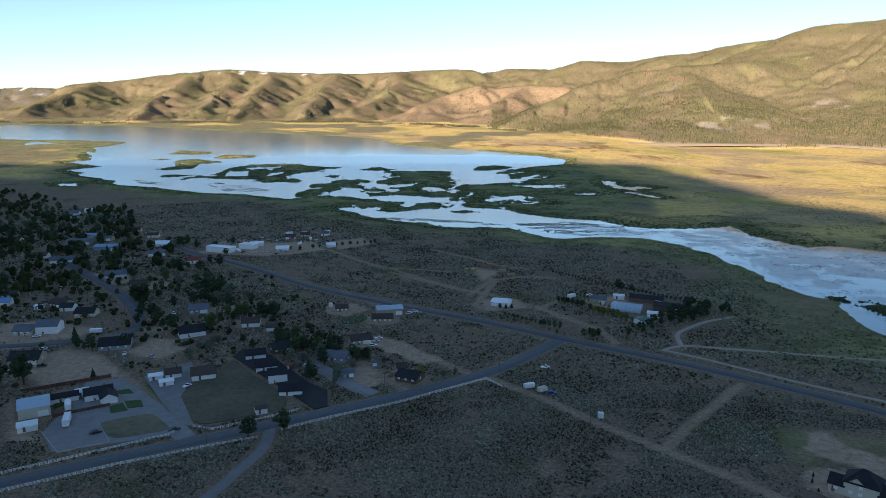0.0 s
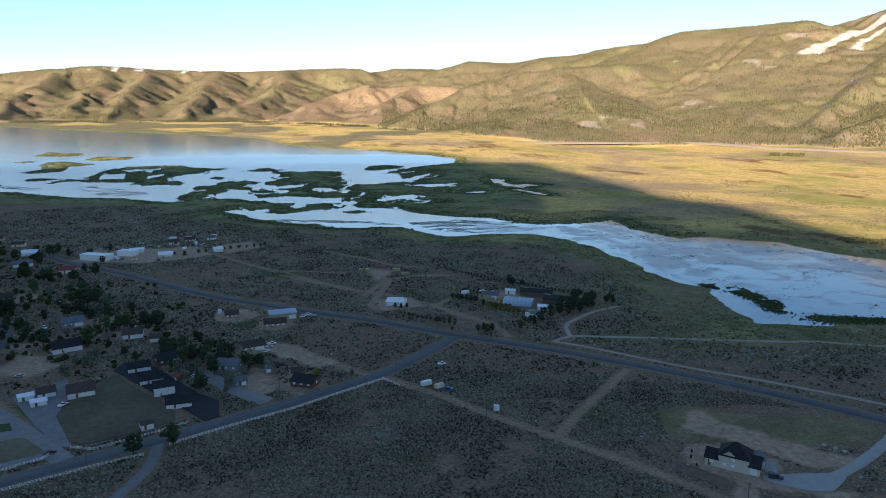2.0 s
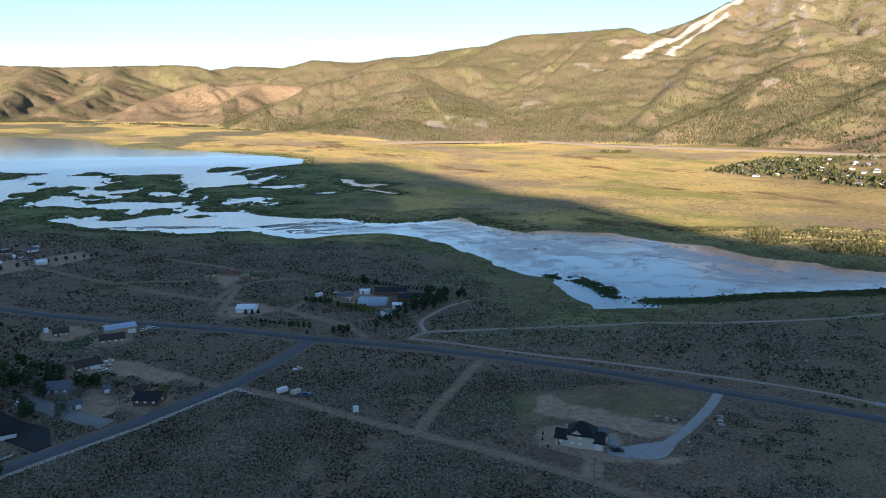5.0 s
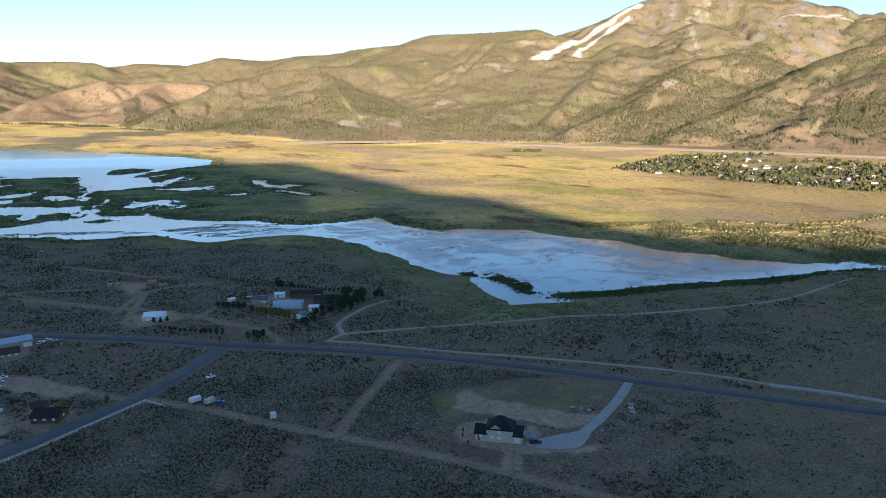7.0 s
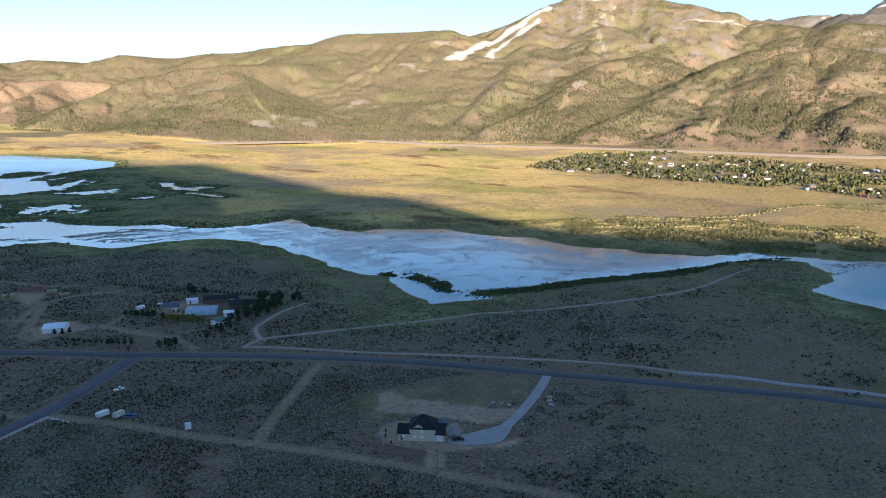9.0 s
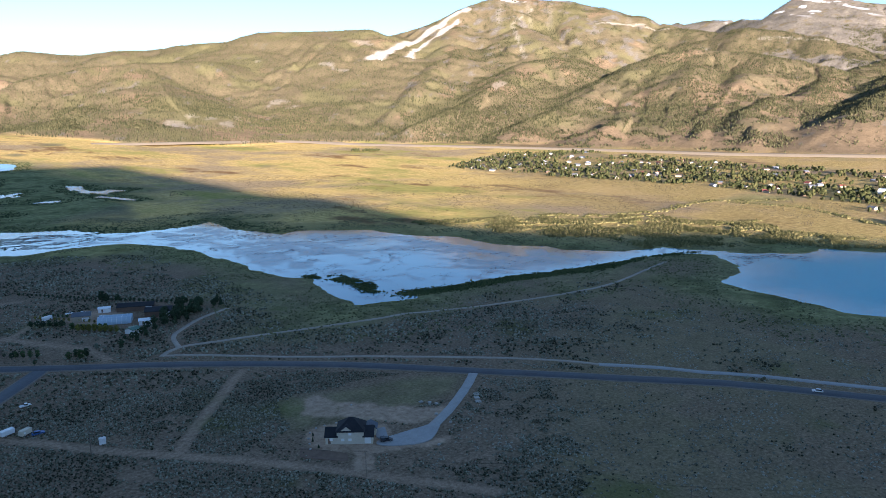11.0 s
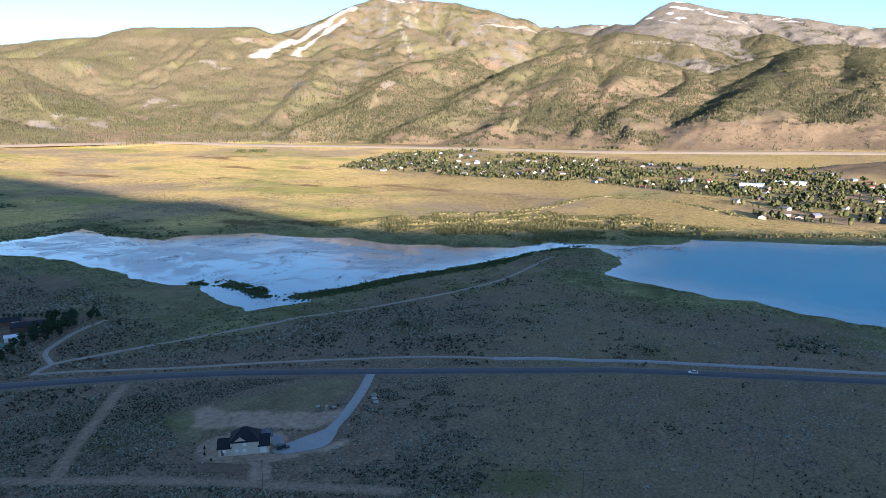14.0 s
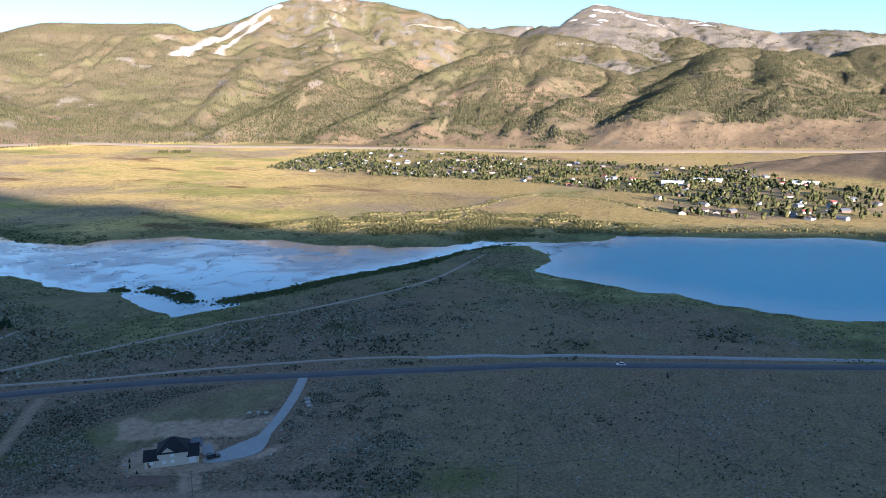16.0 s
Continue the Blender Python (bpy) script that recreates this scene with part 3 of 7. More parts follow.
def water_material():
    m = bpy.data.materials.new("lake_water")
    m.use_nodes = True
    nt = m.node_tree
    n, l, b = nt.nodes, nt.links, nt.nodes["Principled BSDF"]
    geo, weed = n.new("ShaderNodeNewGeometry"), n.new("ShaderNodeAttribute")
    weed.attribute_name = "weed"
    b.inputs["IOR"].default_value = 1.33
    t, t2 = n.new("ShaderNodeTexNoise"), n.new("ShaderNodeTexNoise")
    t.inputs["Scale"].default_value, t.inputs["Detail"].default_value, t.inputs["Roughness"].default_value = 0.022, 10, 0.70
    t.inputs["Distortion"].default_value = 1.1
    t2.inputs["Scale"].default_value, t2.inputs["Detail"].default_value = 0.7, 4
    add = n.new("ShaderNodeMath")
    add.operation = "MULTIPLY_ADD"
    add.inputs[1].default_value = 0.22
    r = n.new("ShaderNodeValToRGB")
    e = r.color_ramp.elements
    # Clear-water colour is lifted to stand in for bright reflected sky.
    e[0].position, e[0].color = 0.60, (0.105, 0.175, 0.225, 1)
    e[1].position, e[1].color = 0.71, (0.11, 0.165, 0.22, 1)
    e.new(0.77).color = (0.17, 0.205, 0.25, 1)
    e.new(0.84).color = (0.15, 0.15, 0.14, 1)
    rr = n.new("ShaderNodeMapRange")
    rr.inputs[1].default_value, rr.inputs[2].default_value = 0.62, 0.68
    rr.inputs[3].default_value, rr.inputs[4].default_value = 0.03, 0.24
    bp = n.new("ShaderNodeBump")
    bp.inputs["Distance"].default_value = 0.12
    # Pond and river base colour is pushed to blue in place of reflected sky.
    sky_tint, tint, gloss = n.new("ShaderNodeAttribute"), n.new("ShaderNodeMix"), n.new("ShaderNodeMapRange")
    sky_tint.attribute_name = "sky_tint"
    tint.data_type = "RGBA"
    tint.inputs["B"].default_value = (0.13, 0.45, 0.54, 1)
    # Real reflection is lowered where that blue is painted in.
    index = n.new("ShaderNodeMapRange")
    index.inputs[3].default_value, index.inputs[4].default_value = 1.33, 1.07
    l.new(sky_tint.outputs["Fac"], index.inputs[0]); l.new(index.outputs[0], b.inputs["IOR"])
    gloss.inputs[3].default_value, gloss.inputs[4].default_value = 0.5, 0.35
    l.new(sky_tint.outputs["Fac"], tint.inputs["Factor"]); l.new(sky_tint.outputs["Fac"], gloss.inputs[0])
    l.new(gloss.outputs[0], b.inputs["Specular IOR Level"])
    ripple = n.new("ShaderNodeAttribute")
    ripple.attribute_name = "ripple"
    l.new(ripple.outputs["Fac"], bp.inputs["Strength"])
    for k in (t, t2):
        l.new(geo.outputs["Position"], k.inputs["Vector"])
    l.new(weed.outputs["Fac"], add.inputs[0]); l.new(t.outputs["Fac"], add.inputs[2])
    l.new(add.outputs[0], r.inputs["Fac"]); l.new(add.outputs[0], rr.inputs[0])
    l.new(r.outputs["Color"], tint.inputs["A"]); l.new(tint.outputs["Result"], b.inputs["Base Color"]); l.new(rr.outputs[0], b.inputs["Roughness"])
    l.new(t2.outputs["Fac"], bp.inputs["Height"]); l.new(bp.outputs[0], b.inputs["Normal"])
    return m


EARTH, WATER = ground_material(), water_material()
ASPHALT = material("asphalt", 0.9, 0, (0.105, 0.108, 0.115), 0.2, 0.8, 0.3)
FRESH_ASPHALT = material("fresh_asphalt", 0.8, 0, (0.018, 0.019, 0.022), 0.25, 0.5, 0.3)
GRAVEL = material("gravel", 0.95, 0, (0.22, 0.21, 0.20), 0.2, 1.5, 0.4)
PALE_GRAVEL = material("pale_gravel", 0.95, 0, (0.33, 0.325, 0.31), 0.15, 1.5, 0.4)
DIRT = material("dirt", 0.95, 0, (0.35, 0.295, 0.235), 0.2, 1.0, 0.4)


# ---------------------------------------------------------------- building helpers
def mesh_from(name, verts, faces, mats=(), smooth_shade=False):
    me = bpy.data.meshes.new(name)
    verts, faces = np.asarray(verts, np.float32), np.asarray(faces, np.int32)
    k = faces.shape[1]
    me.vertices.add(len(verts)); me.vertices.foreach_set("co", verts.ravel())
    me.loops.add(faces.size); me.loops.foreach_set("vertex_index", faces.ravel())
    me.polygons.add(len(faces)); me.polygons.foreach_set("loop_start", np.arange(len(faces), dtype=np.int32) * k)
    me.update(calc_edges=True)
    if smooth_shade:
        me.polygons.foreach_set("use_smooth", np.ones(len(faces), bool))
    for m in mats:
        me.materials.append(m)
    me.validate()
    return me


# ---------------------------------------------------------------- ground: one sheet to the horizon
def ground_sheet():
    fine = np.arange(-36.0, 92.0, 0.195)
    coarse = np.arange(94.0, 322.0, 2.0)
    az = np.concatenate([fine, coarse])
    dep = np.concatenate([np.arange(40, 31, -0.4), np.arange(31, 20, -0.17), np.arange(20, 12, -0.11), np.arange(12, 10, -0.05), np.arange(10, 4.76, -0.04), np.arange(4.76, 3.0, -0.036)])
    rr = np.concatenate([[0.05, 8, 40, 90], EYE / np.tan(np.radians(dep)), np.arange(2395, 4951, 17.0)])
    A, R = np.meshgrid(np.radians(az), rr)
    X, Y = R * np.sin(A), R * np.cos(A)
    x, y = X.ravel(), Y.ravel()
    z, w, r, deg = terrain(x, y)
    nr, na = R.shape
    idx = np.arange(nr * na).reshape(nr, na)
    a, b = idx[:-1], idx[1:]
    faces = np.stack([a, b, np.roll(b, -1, 1), np.roll(a, -1, 1)], -1).reshape(-1, 4)
    me = mesh_from("ground", np.stack([x, y, z], 1), faces, [EARTH], True)
    # zones
    edge = fbm(x / 90 + 3, y / 90, 4)
    marshy = smooth(-90, -8, w + (edge - 0.5) * 130)
    meadow = smooth(620, 760, r + (edge - 0.5) * 300) * smooth(-10, 60, -inside(PLAIN, x, y) + (edge - 0.5) * 40)
    lit = smooth(0.35, 0.65, fbm(x / 260, y / 260 + 5, 4) + (deg - 5) / 130)
    gold = meadow * smooth(0.25, 0.5, lit + 0.25) * (1 - marshy * 0.8)
    fen = smooth(-90, 10, inside(MARSH, x, y))
    gold = gold * (1 - fen) * (1 - 0.45 * smooth(42, 60, deg))
    soggy = smooth(-20, 25, inside([(787, 490), (834, 458), (797, 376), (771, 316), (737, 340), (744, 446)], x, y) + (edge - 0.5) * 70)
    moist = smooth(-20, 25, inside([(1012, 518), (1131, 517), (1142, 445), (1043, 422), (965, 484)], x, y) + (edge - 0.5) * 70)
    settled = smooth(-15, 25, inside(TOWN, x, y) + (edge - 0.5) * 60)
    gold = gold * (1 - 0.6 * settled) * (1 - 0.75 * soggy) * (1 - 0.6 * moist)
    green = np.clip(np.maximum(marshy * 0.9, fen) + meadow * (1 - lit) * 0.5, 0, 1)
    green = np.maximum(green, 0.9 * moist)
    green = np.maximum(green, 0.2 * smooth(44, 58, deg) * smooth(800, 600, r) * smooth(0.36, 0.56, fbm(x / 70 + 8, y / 70, 4)))
    green = np.maximum(green, 0.4 * smooth(-6, 6, inside(GRASSY, x, y) + (edge - 0.5) * 20) * (r < 600))
    dirt = np.zeros_like(x)
    near = r < 900
    for patch in DIRT_PATCHES:
        dirt[near] = np.maximum(dirt[near], smooth(-3, 4, inside(patch, x[near], y[near]) + (edge[near] - 0.5) * 14))
    grit = fbm(x[near] / 7 + 3, y[near] / 7, 3) - 0.5
    for plot in PLOTS:
        dirt[near] = np.maximum(dirt[near], smooth(-1.2, 1.2, inside(plot, x[near], y[near]) + grit * 6) * (0.95 + grit * 0.5))
    for hx, hy, size in ((-240, 372, 15), (-196, 356, 13), (-165, 377, 12), (-232, 520, 12), (-120, 415, 10), (-212, 342, 14), (-262, 392, 14), (-150, 365, 10), (-47, 372, 10), (-60, 350, 8), (-40, 420, 14), (-18, 324, 11), (-150, 440, 10), (-172, 400, 9), (-200, 690, 30), (-135, 690, 26)):
        dirt[near] = np.maximum(dirt[near], smooth(-3, 4, size - np.hypot(x[near] - hx, y[near] - hy) + (edge[near] - 0.5) * 26) * 0.9)
    for track in TRACKS:
        dirt[near] = np.maximum(dirt[near], (1 - smooth(1.2, 3.4, along(track, x[near], y[near]))) * 0.50)
    far = np.flatnonzero((r > 1500) & (deg > -75) & (deg < 112))
    lift, owner = mountain(deg[far], r[far], x[far], y[far])
    share = np.array([q[5:] for q in RIDGES] + [(0.1, 0.3, 0.0)])[owner]
    hill, dry, rocky, pale = np.zeros_like(x), np.zeros_like(x), np.zeros_like(x), np.zeros_like(x)
    hill[far] = smooth(1, 12, lift)
    spots, veins = fbm(x[far] / 130 + 3, y[far] / 130, 4), fbm(x[far] / 42 + 5, y[far] / 42, 4)
    dry[far] = smooth(-0.14, 0.14, share[:, 1] - 0.5 + (spots - 0.5) * 1.6) * hill[far]
    skirt = smooth(-140, 20, r[far] - curve(FOOT, deg[far]) + (edge[far] - 0.5) * 120) * smooth(4, 10, deg[far])
    dry[far] = np.maximum(dry[far], 0.85 * skirt * (1 - hill[far]))
    dry[far] = np.maximum(dry[far], 0.85 * smooth(60, 12, lift) * hill[far] * smooth(38, 50, deg[far]))
    dry[far] = np.maximum(dry[far], 0.9 * smooth(150, 95, z[far]) * smooth(64, 70, deg[far]) * hill[far])
    rocky[far] = smooth(-0.10, 0.12, share[:, 2] - 0.55 + (veins - 0.5) * 1.9) * hill[far]
    for scar, wide in ((SCAR, 36), (SCAR_LOW, 20)):
        pale[far] = np.maximum(pale[far], 1 - smooth(wide * 0.6, wide, along(scar, x[far], y[far]) + (edge[far] - 0.5) * 50))
    for cut, wide, bare in CUTS:
        pale[far] = np.maximum(pale[far], bare * (1 - smooth(wide * 0.5, wide, along(cut, x[far], y[far]) + (edge[far] - 0.5) * 16)))
    for ox, oy, size in OUTCROPS:
        pale[far] = np.maximum(pale[far], 0.28 * smooth(0.4, 0.6, 1.0 - np.hypot(x[far] - ox, y[far] - oy) / size + (veins - 0.5) * 2.4))
    chute = smooth(0.60, 0.66, fbm(deg[far] / 0.55 + wander(x[far], y[far]), r[far] / 900, 3)) * smooth(430, 620, lift) * smooth(38, 41, deg[far]) * smooth(60, 57, deg[far])
    pale[far] = np.maximum(pale[far], 0.13 * chute)
    gold, green = gold * (1 - hill), green * (1 - hill)
    grassy = smooth(0.50, 0.66, fbm(x / 170 + 40, y / 170, 4)) * hill * (1 - dry) * (1 - rocky) * (deg < 61)
    snow = np.maximum(smooth(640, 720, z) * smooth(62, 65, deg), smooth(-27.5, -29, deg) * smooth(250, 290, z)) * smooth(0.66, 0.70, fbm(x / 34 + 50, y / 90 + 9, 4))
    snow = np.maximum(snow, smooth(800, 850, z) * smooth(0.64, 0.68, fbm(x / 45 + 50, y / 70 + 9, 3)))
    snow = np.maximum(snow, 0.7 * smooth(385, 405, z) * smooth(-19, -17, deg) * smooth(-8, -10, deg) * smooth(0.60, 0.66, fbm(x / 40 + 5, y / 40 + 9, 3)))
    tawny = 0.7 * smooth(42, 56, deg) * smooth(640, 760, r) * (1 - hill) * (1 - marshy) * (1 - moist) * smooth(0.34, 0.5, fbm(x / 120 + 6, y / 120, 4))
    tawny = np.maximum(tawny, 0.07 * smooth(44, 60, deg) * (r < 700) * smooth(-15, -45, w))
    one = np.ones_like(x)
    for name, ch in (("zone_a", (green, gold, dirt)), ("zone_b", (rocky, hill, snow)), ("zone_c", (dry, tawny, pale)), ("zone_d", (grassy, one * 0, one * 0))):
        at = me.attributes.new(name, "FLOAT_COLOR", "POINT")
        at.data.foreach_set("color", np.stack([*ch, one], 1).astype(np.float32).ravel())
    return tagged(new("ground", me), "sagebrush plain rising through golden meadow to forested mountains", "ground", kind="structure")


ground_sheet()


def water_sheet():
    az, rr = np.radians(np.arange(-45, 135, 0.8)), np.concatenate([np.arange(250, 1900, 25.0), np.arange(1900, 3500, 50.0)])
    A, R = np.meshgrid(az, rr)
    nr, na = R.shape
    idx = np.arange(nr * na).reshape(nr, na)
    faces = np.stack([idx[:-1, :-1], idx[1:, :-1], idx[1:, 1:], idx[:-1, 1:]], -1).reshape(-1, 4)
    me = mesh_from("water", np.stack([(R * np.sin(A)).ravel(), (R * np.cos(A)).ravel(), WATER_Z + bowl(R.ravel(), np.degrees(A.ravel()))], 1), faces, [WATER], True)
    x, y = (R * np.sin(A)).ravel(), (R * np.cos(A)).ravel()
    weed = smooth(-10, 25, inside(RIVER, x, y)) * 0.75 + smooth(-60, 40, inside(MARSH, x, y)) * 0.1
    weed = weed * (1 - smooth(60, 20, np.hypot((x - 345) * 0.8, y - 440)) * 0.5)
    wind = 0.05 + 0.6 * smooth(-170, -30, inside(MARSH, x, y)) * smooth(2100, 1700, np.hypot(x, y)) + 0.22 * smooth(-20, 60, inside(RIVER, x, y)) + 1.7 * smooth(-40, 60, inside(POND, x, y)) + 0.5 * smooth(-350, -900, x) + 0.3 * smooth(1700, 2000, np.hypot(x, y))
    # Amount of painted sky blue: full in the pond, part in the river.
    at = me.attributes.new("sky_tint", "FLOAT", "POINT")
    at.data.foreach_set("value", np.maximum(smooth(-40, 60, inside(POND, x, y)), 0.3 * smooth(-30, 30, inside(RIVER, x, y))).astype(np.float32))
    at = me.attributes.new("ripple", "FLOAT", "POINT")
    at.data.foreach_set("value", wind.astype(np.float32))
    at = me.attributes.new("weed", "FLOAT", "POINT")
    at.data.foreach_set("value", np.clip(weed, 0, 1).astype(np.float32))
    return tagged(new("water", me), "calm shallow lake water with floating weed", "water", kind="structure")


water_sheet()


def ribbon(name, line, width, mat, lift=0.06, label="", category="road", step=6.0, bank=0.5, even=0):
    """A road or path laid on the ground, with thickness."""
    p = [Vector((x, y, 0)) for x, y in line]
    pts = []
    for i in range(len(p) - 1):
        p0, p1, p2, p3 = p[max(i - 1, 0)], p[i], p[i + 1], p[min(i + 2, len(p) - 1)]
        k = max(2, int((p2 - p1).length / step))
        for j in range(k):
            t = j / k
            pts.append(0.5 * ((2 * p1) + (p2 - p0) * t + (2 * p0 - 5 * p1 + 4 * p2 - p3) * t * t + (3 * p1 - p0 - 3 * p2 + p3) * t ** 3))
    pts.append(p[-1])
    n, verts, faces = len(pts), [], []
    zs = terrain(np.array([q.x for q in pts]), np.array([q.y for q in pts]))[0]
    if even:
        padded = np.pad(zs, even, mode="edge")
        zs = np.convolve(padded, np.ones(2 * even + 1) / (2 * even + 1), "valid")
    for i, q in enumerate(pts):
        d = (pts[min(i + 1, n - 1)] - pts[max(i - 1, 0)]).normalized()
        s = Vector((d.y, -d.x, 0)) * width / 2
        wob = 1 + 0.03 * math.sin(i * 1.7) * (mat is not ASPHALT)
        z = float(zs[i]) + lift + 0.15
        edge = 1.06 if bank < 1 else 2.4
        for e, dz in ((-edge, -bank), (-1.0, 0), (1.0, 0), (edge, -bank)):
            verts.append((q.x + s.x * e * wob, q.y + s.y * e * wob, z + dz))
    for i in range(n - 1):
        for j in range(3):
            a = i * 4 + j
            faces.append((a, a + 4, a + 5, a + 1))
    ob = new(name, mesh_from(name, verts, faces, [mat]))
    return tagged(ob, label, category, kind="structure")


SHOULDER = material("road_shoulder", 0.95, 0, (0.20, 0.17, 0.135), 0.25, 1.0, 0.4)
ribbon("shoulder", ROAD, 9.0, SHOULDER, 0.02, "gravel road shoulder")
ribbon("road", ROAD, 6.8, ASPHALT, 0.12, "two-lane asphalt road through sagebrush")
ribbon("shoulder", SIDE, 9.0, SHOULDER, 0.02, "gravel road shoulder")
ribbon("road", SIDE, 7.2, ASPHALT, 0.10, "narrow asphalt side road with pale fences")

# ---------------------------------------------------------------- more roads, paths, yards
SAND = material("pale_sand", 0.95, 0, (0.27, 0.215, 0.145), 0.12, 0.2, 0.3)
LAWN = material("mown_lawn", 0.95, 0, (0.045, 0.085, 0.022), 0.25, 0.9, 0.5)
DRY_LAWN = material("dry_lawn", 0.95, 0, (0.125, 0.108, 0.064), 0.4, 0.35, 0.5)
PATHS = [[(120, 360), (133, 369), (158, 364), (178, 359), (212, 350), (248, 341), (268, 338), (286, 330), (324, 317), (392, 301), (439, 298), (497, 307), (541, 314)],
         [(133, 369), (137, 388), (145, 399), (166, 417), (188, 427)],
         [(120, 362), (138, 348), (172, 314), (207, 284), (250, 243), (274, 215), (284, 199), (301, 179), (314, 158), (328, 140), (358, 89), (412, -2)]]
STREET = [(-340, 604), (-279, 537), (-232, 483), (-198, 432), (-186, 402), (-194, 383), (-224, 373), (-247, 368), (-290, 360)]
DRIVES = [[(-73, 347), (-62, 334), (-47, 315), (-32, 300)], [(-130, 288), (-118, 274), (-102, 256)]]
for line, wide, top in ((PATHS[0], 2.8, DIRT), (PATHS[1], 2.8, DIRT), (PATHS[2][:7], 2.4, DIRT), (PATHS[2][6:], 4.0, PALE_GRAVEL)):
    ribbon("path", line, wide, top, 0.05, "pale graded dirt track", "track")
ribbon("road", STREET, 6.8, ASPHALT, 0.08, "curved asphalt village street")
for line in DRIVES:
    ribbon("driveway", line, 8.0, GRAVEL, 0.05, "pale gravel driveway", "driveway")
ribbon("driveway", [(230, 235), (213, 223), (192, 210.5), (178, 203.5), (168, 199)], 4.4, PALE_GRAVEL, 0.06, "curved pale gravel driveway to new house", "driveway", 3.0)
NARROW = [(-96, 176), (-80, 210), (-74, 230), (-69.5, 248), (-71, 266)]
ribbon("driveway", NARROW, 4.6, GRAVEL, 0.05, "narrow paved driveway between two conifers", "driveway", 3.0)
ribbon("highway", HIGHWAY, 26.0, SAND, 4.5, "distant highway on a pale sand embankment", "highway", 30.0, 6.5, 9)


def slab(name, outline, mat, height, label, category):
    """A flat yard surface with a low edge."""
    bm = bmesh.new()
    top = [bm.verts.new((x, y, ground_z(x, y) + height)) for x, y in outline]
    low = [bm.verts.new((x, y, ground_z(x, y) - 0.4)) for x, y in outline]
    bm.faces.new(top)
    for i in range(len(top)):
        k = (i + 1) % len(top)
        bm.faces.new((top[i], low[i], low[k], top[k]))
    bmesh.ops.recalc_face_normals(bm, faces=bm.faces)
    me = bpy.data.meshes.new(name)
    bm.to_mesh(me)
    bm.free()
    me.materials.append(mat)
    return tagged(new(name, me), label, category, kind="structure")


def rounded(outline, cut=0.25, rounds=2):
    for _ in range(rounds):
        out = []
        for (x0, y0), (x1, y1) in zip(outline, outline[1:] + outline[:1]):
            out += [(x0 + (x1 - x0) * cut, y0 + (y1 - y0) * cut), (x1 + (x0 - x1) * cut, y1 + (y0 - y1) * cut)]
        outline = out
    return outline


KERB = [(-163, 261.5), (-147, 244), (-131, 252.5), (-143.5, 269.5)]
slab("yard", rounded([(148, 206), (158, 205), (170, 203.5), (180, 203), (170, 195), (162, 191), (150, 198), (146, 203)]), PALE_GRAVEL, 0.33, "pale gravel turning place beside the new house", "yard")
CONCRETE = material("concrete", 0.9, 0, (0.27, 0.27, 0.27), 0.15, 1.2, 0.2)
slab("patio", [(150, 209), (154.5, 214.5), (157.5, 213), (154, 206.5), (149.5, 203)], CONCRETE, 0.40, "plain grey concrete patio beside the new house", "patio")
TILLED = material("tilled_soil", 0.95, 0, (0.185, 0.124, 0.085), 0.4, 0.5, 0.5)
slab("garden_plot", rounded([(123, 221), (134, 205), (130.5, 199.5), (118.5, 214)], 0.1, 1), TILLED, 0.14, "reddish brown tilled garden plot", "garden plot")
YARD_A = [(-162, 260), (-149, 244), (-110, 258), (-107, 268), (-141, 305), (-157, 320), (-172, 315), (-165, 285)]
YARD_B = [(-147, 322), (-131, 343), (-122, 322), (-120, 298), (-103, 267), (-109, 268), (-126, 291)]
LOT = [(-112, 351), (-110, 363), (-92, 353), (-65, 315), (-54, 305), (-51, 287), (-56, 283), (-76, 308)]
FIELD = [(-120, 297), (-121, 311), (-113, 326), (-110, 348), (-101, 333), (-63, 288), (-96, 269), (-103, 269), (-114, 283)]
OVAL = [(-144, 269), (-135, 275), (-125, 279), (-114, 267), (-111, 263), (-131, 254)]
slab("yard", YARD_A, GRAVEL, 0.32, "wide pale gravel yard round a white house", "yard")
slab("yard", YARD_B, GRAVEL, 0.34, "pale gravel yard with sheds", "yard")
slab("parking_lot", LOT, FRESH_ASPHALT, 0.36, "fresh black asphalt lot beside white garages", "parking lot")
slab("lawn", rounded(FIELD, 0.2, 2), DRY_LAWN, 0.31, "large rounded dry grass field", "lawn")
slab("lawn", rounded(OVAL, 0.16, 2), DRY_LAWN, 0.40, "dry grass oval inside a gravel yard", "lawn")
for q in ([(-147.0, 286.0), (-143.0, 290.0), (-137.0, 282.0), (-143.0, 279.0)], [(-143.0, 292.0), (-136.0, 293.0), (-132.0, 286.0), (-138.0, 284.0)], [(-153.0, 303.0), (-147.0, 306.0), (-143.0, 301.0), (-150.0, 300.0)], [(-176.0, 293.0), (-170.0, 296.0), (-167.0, 293.0), (-170.0, 284.0)]):
    slab("lawn", q, LAWN, 0.55, "small clipped green lawn beside the house", "lawn")
slab("lawn", rounded([(-66, 420), (-52, 432), (-46, 420), (-60, 408)]), LAWN, 0.31, "green garden lawn", "lawn")


# ---------------------------------------------------------------- parts
def part(name, bm, mat, parent, label=""):
    me = bpy.data.meshes.new(name)
    bmesh.ops.recalc_face_normals(bm, faces=bm.faces)
    bm.to_mesh(me)
    bm.free()
    me.materials.append(mat)
    ob = new(name, me)
    ob.parent = parent
    if label:
        ob["label"] = label
    return ob


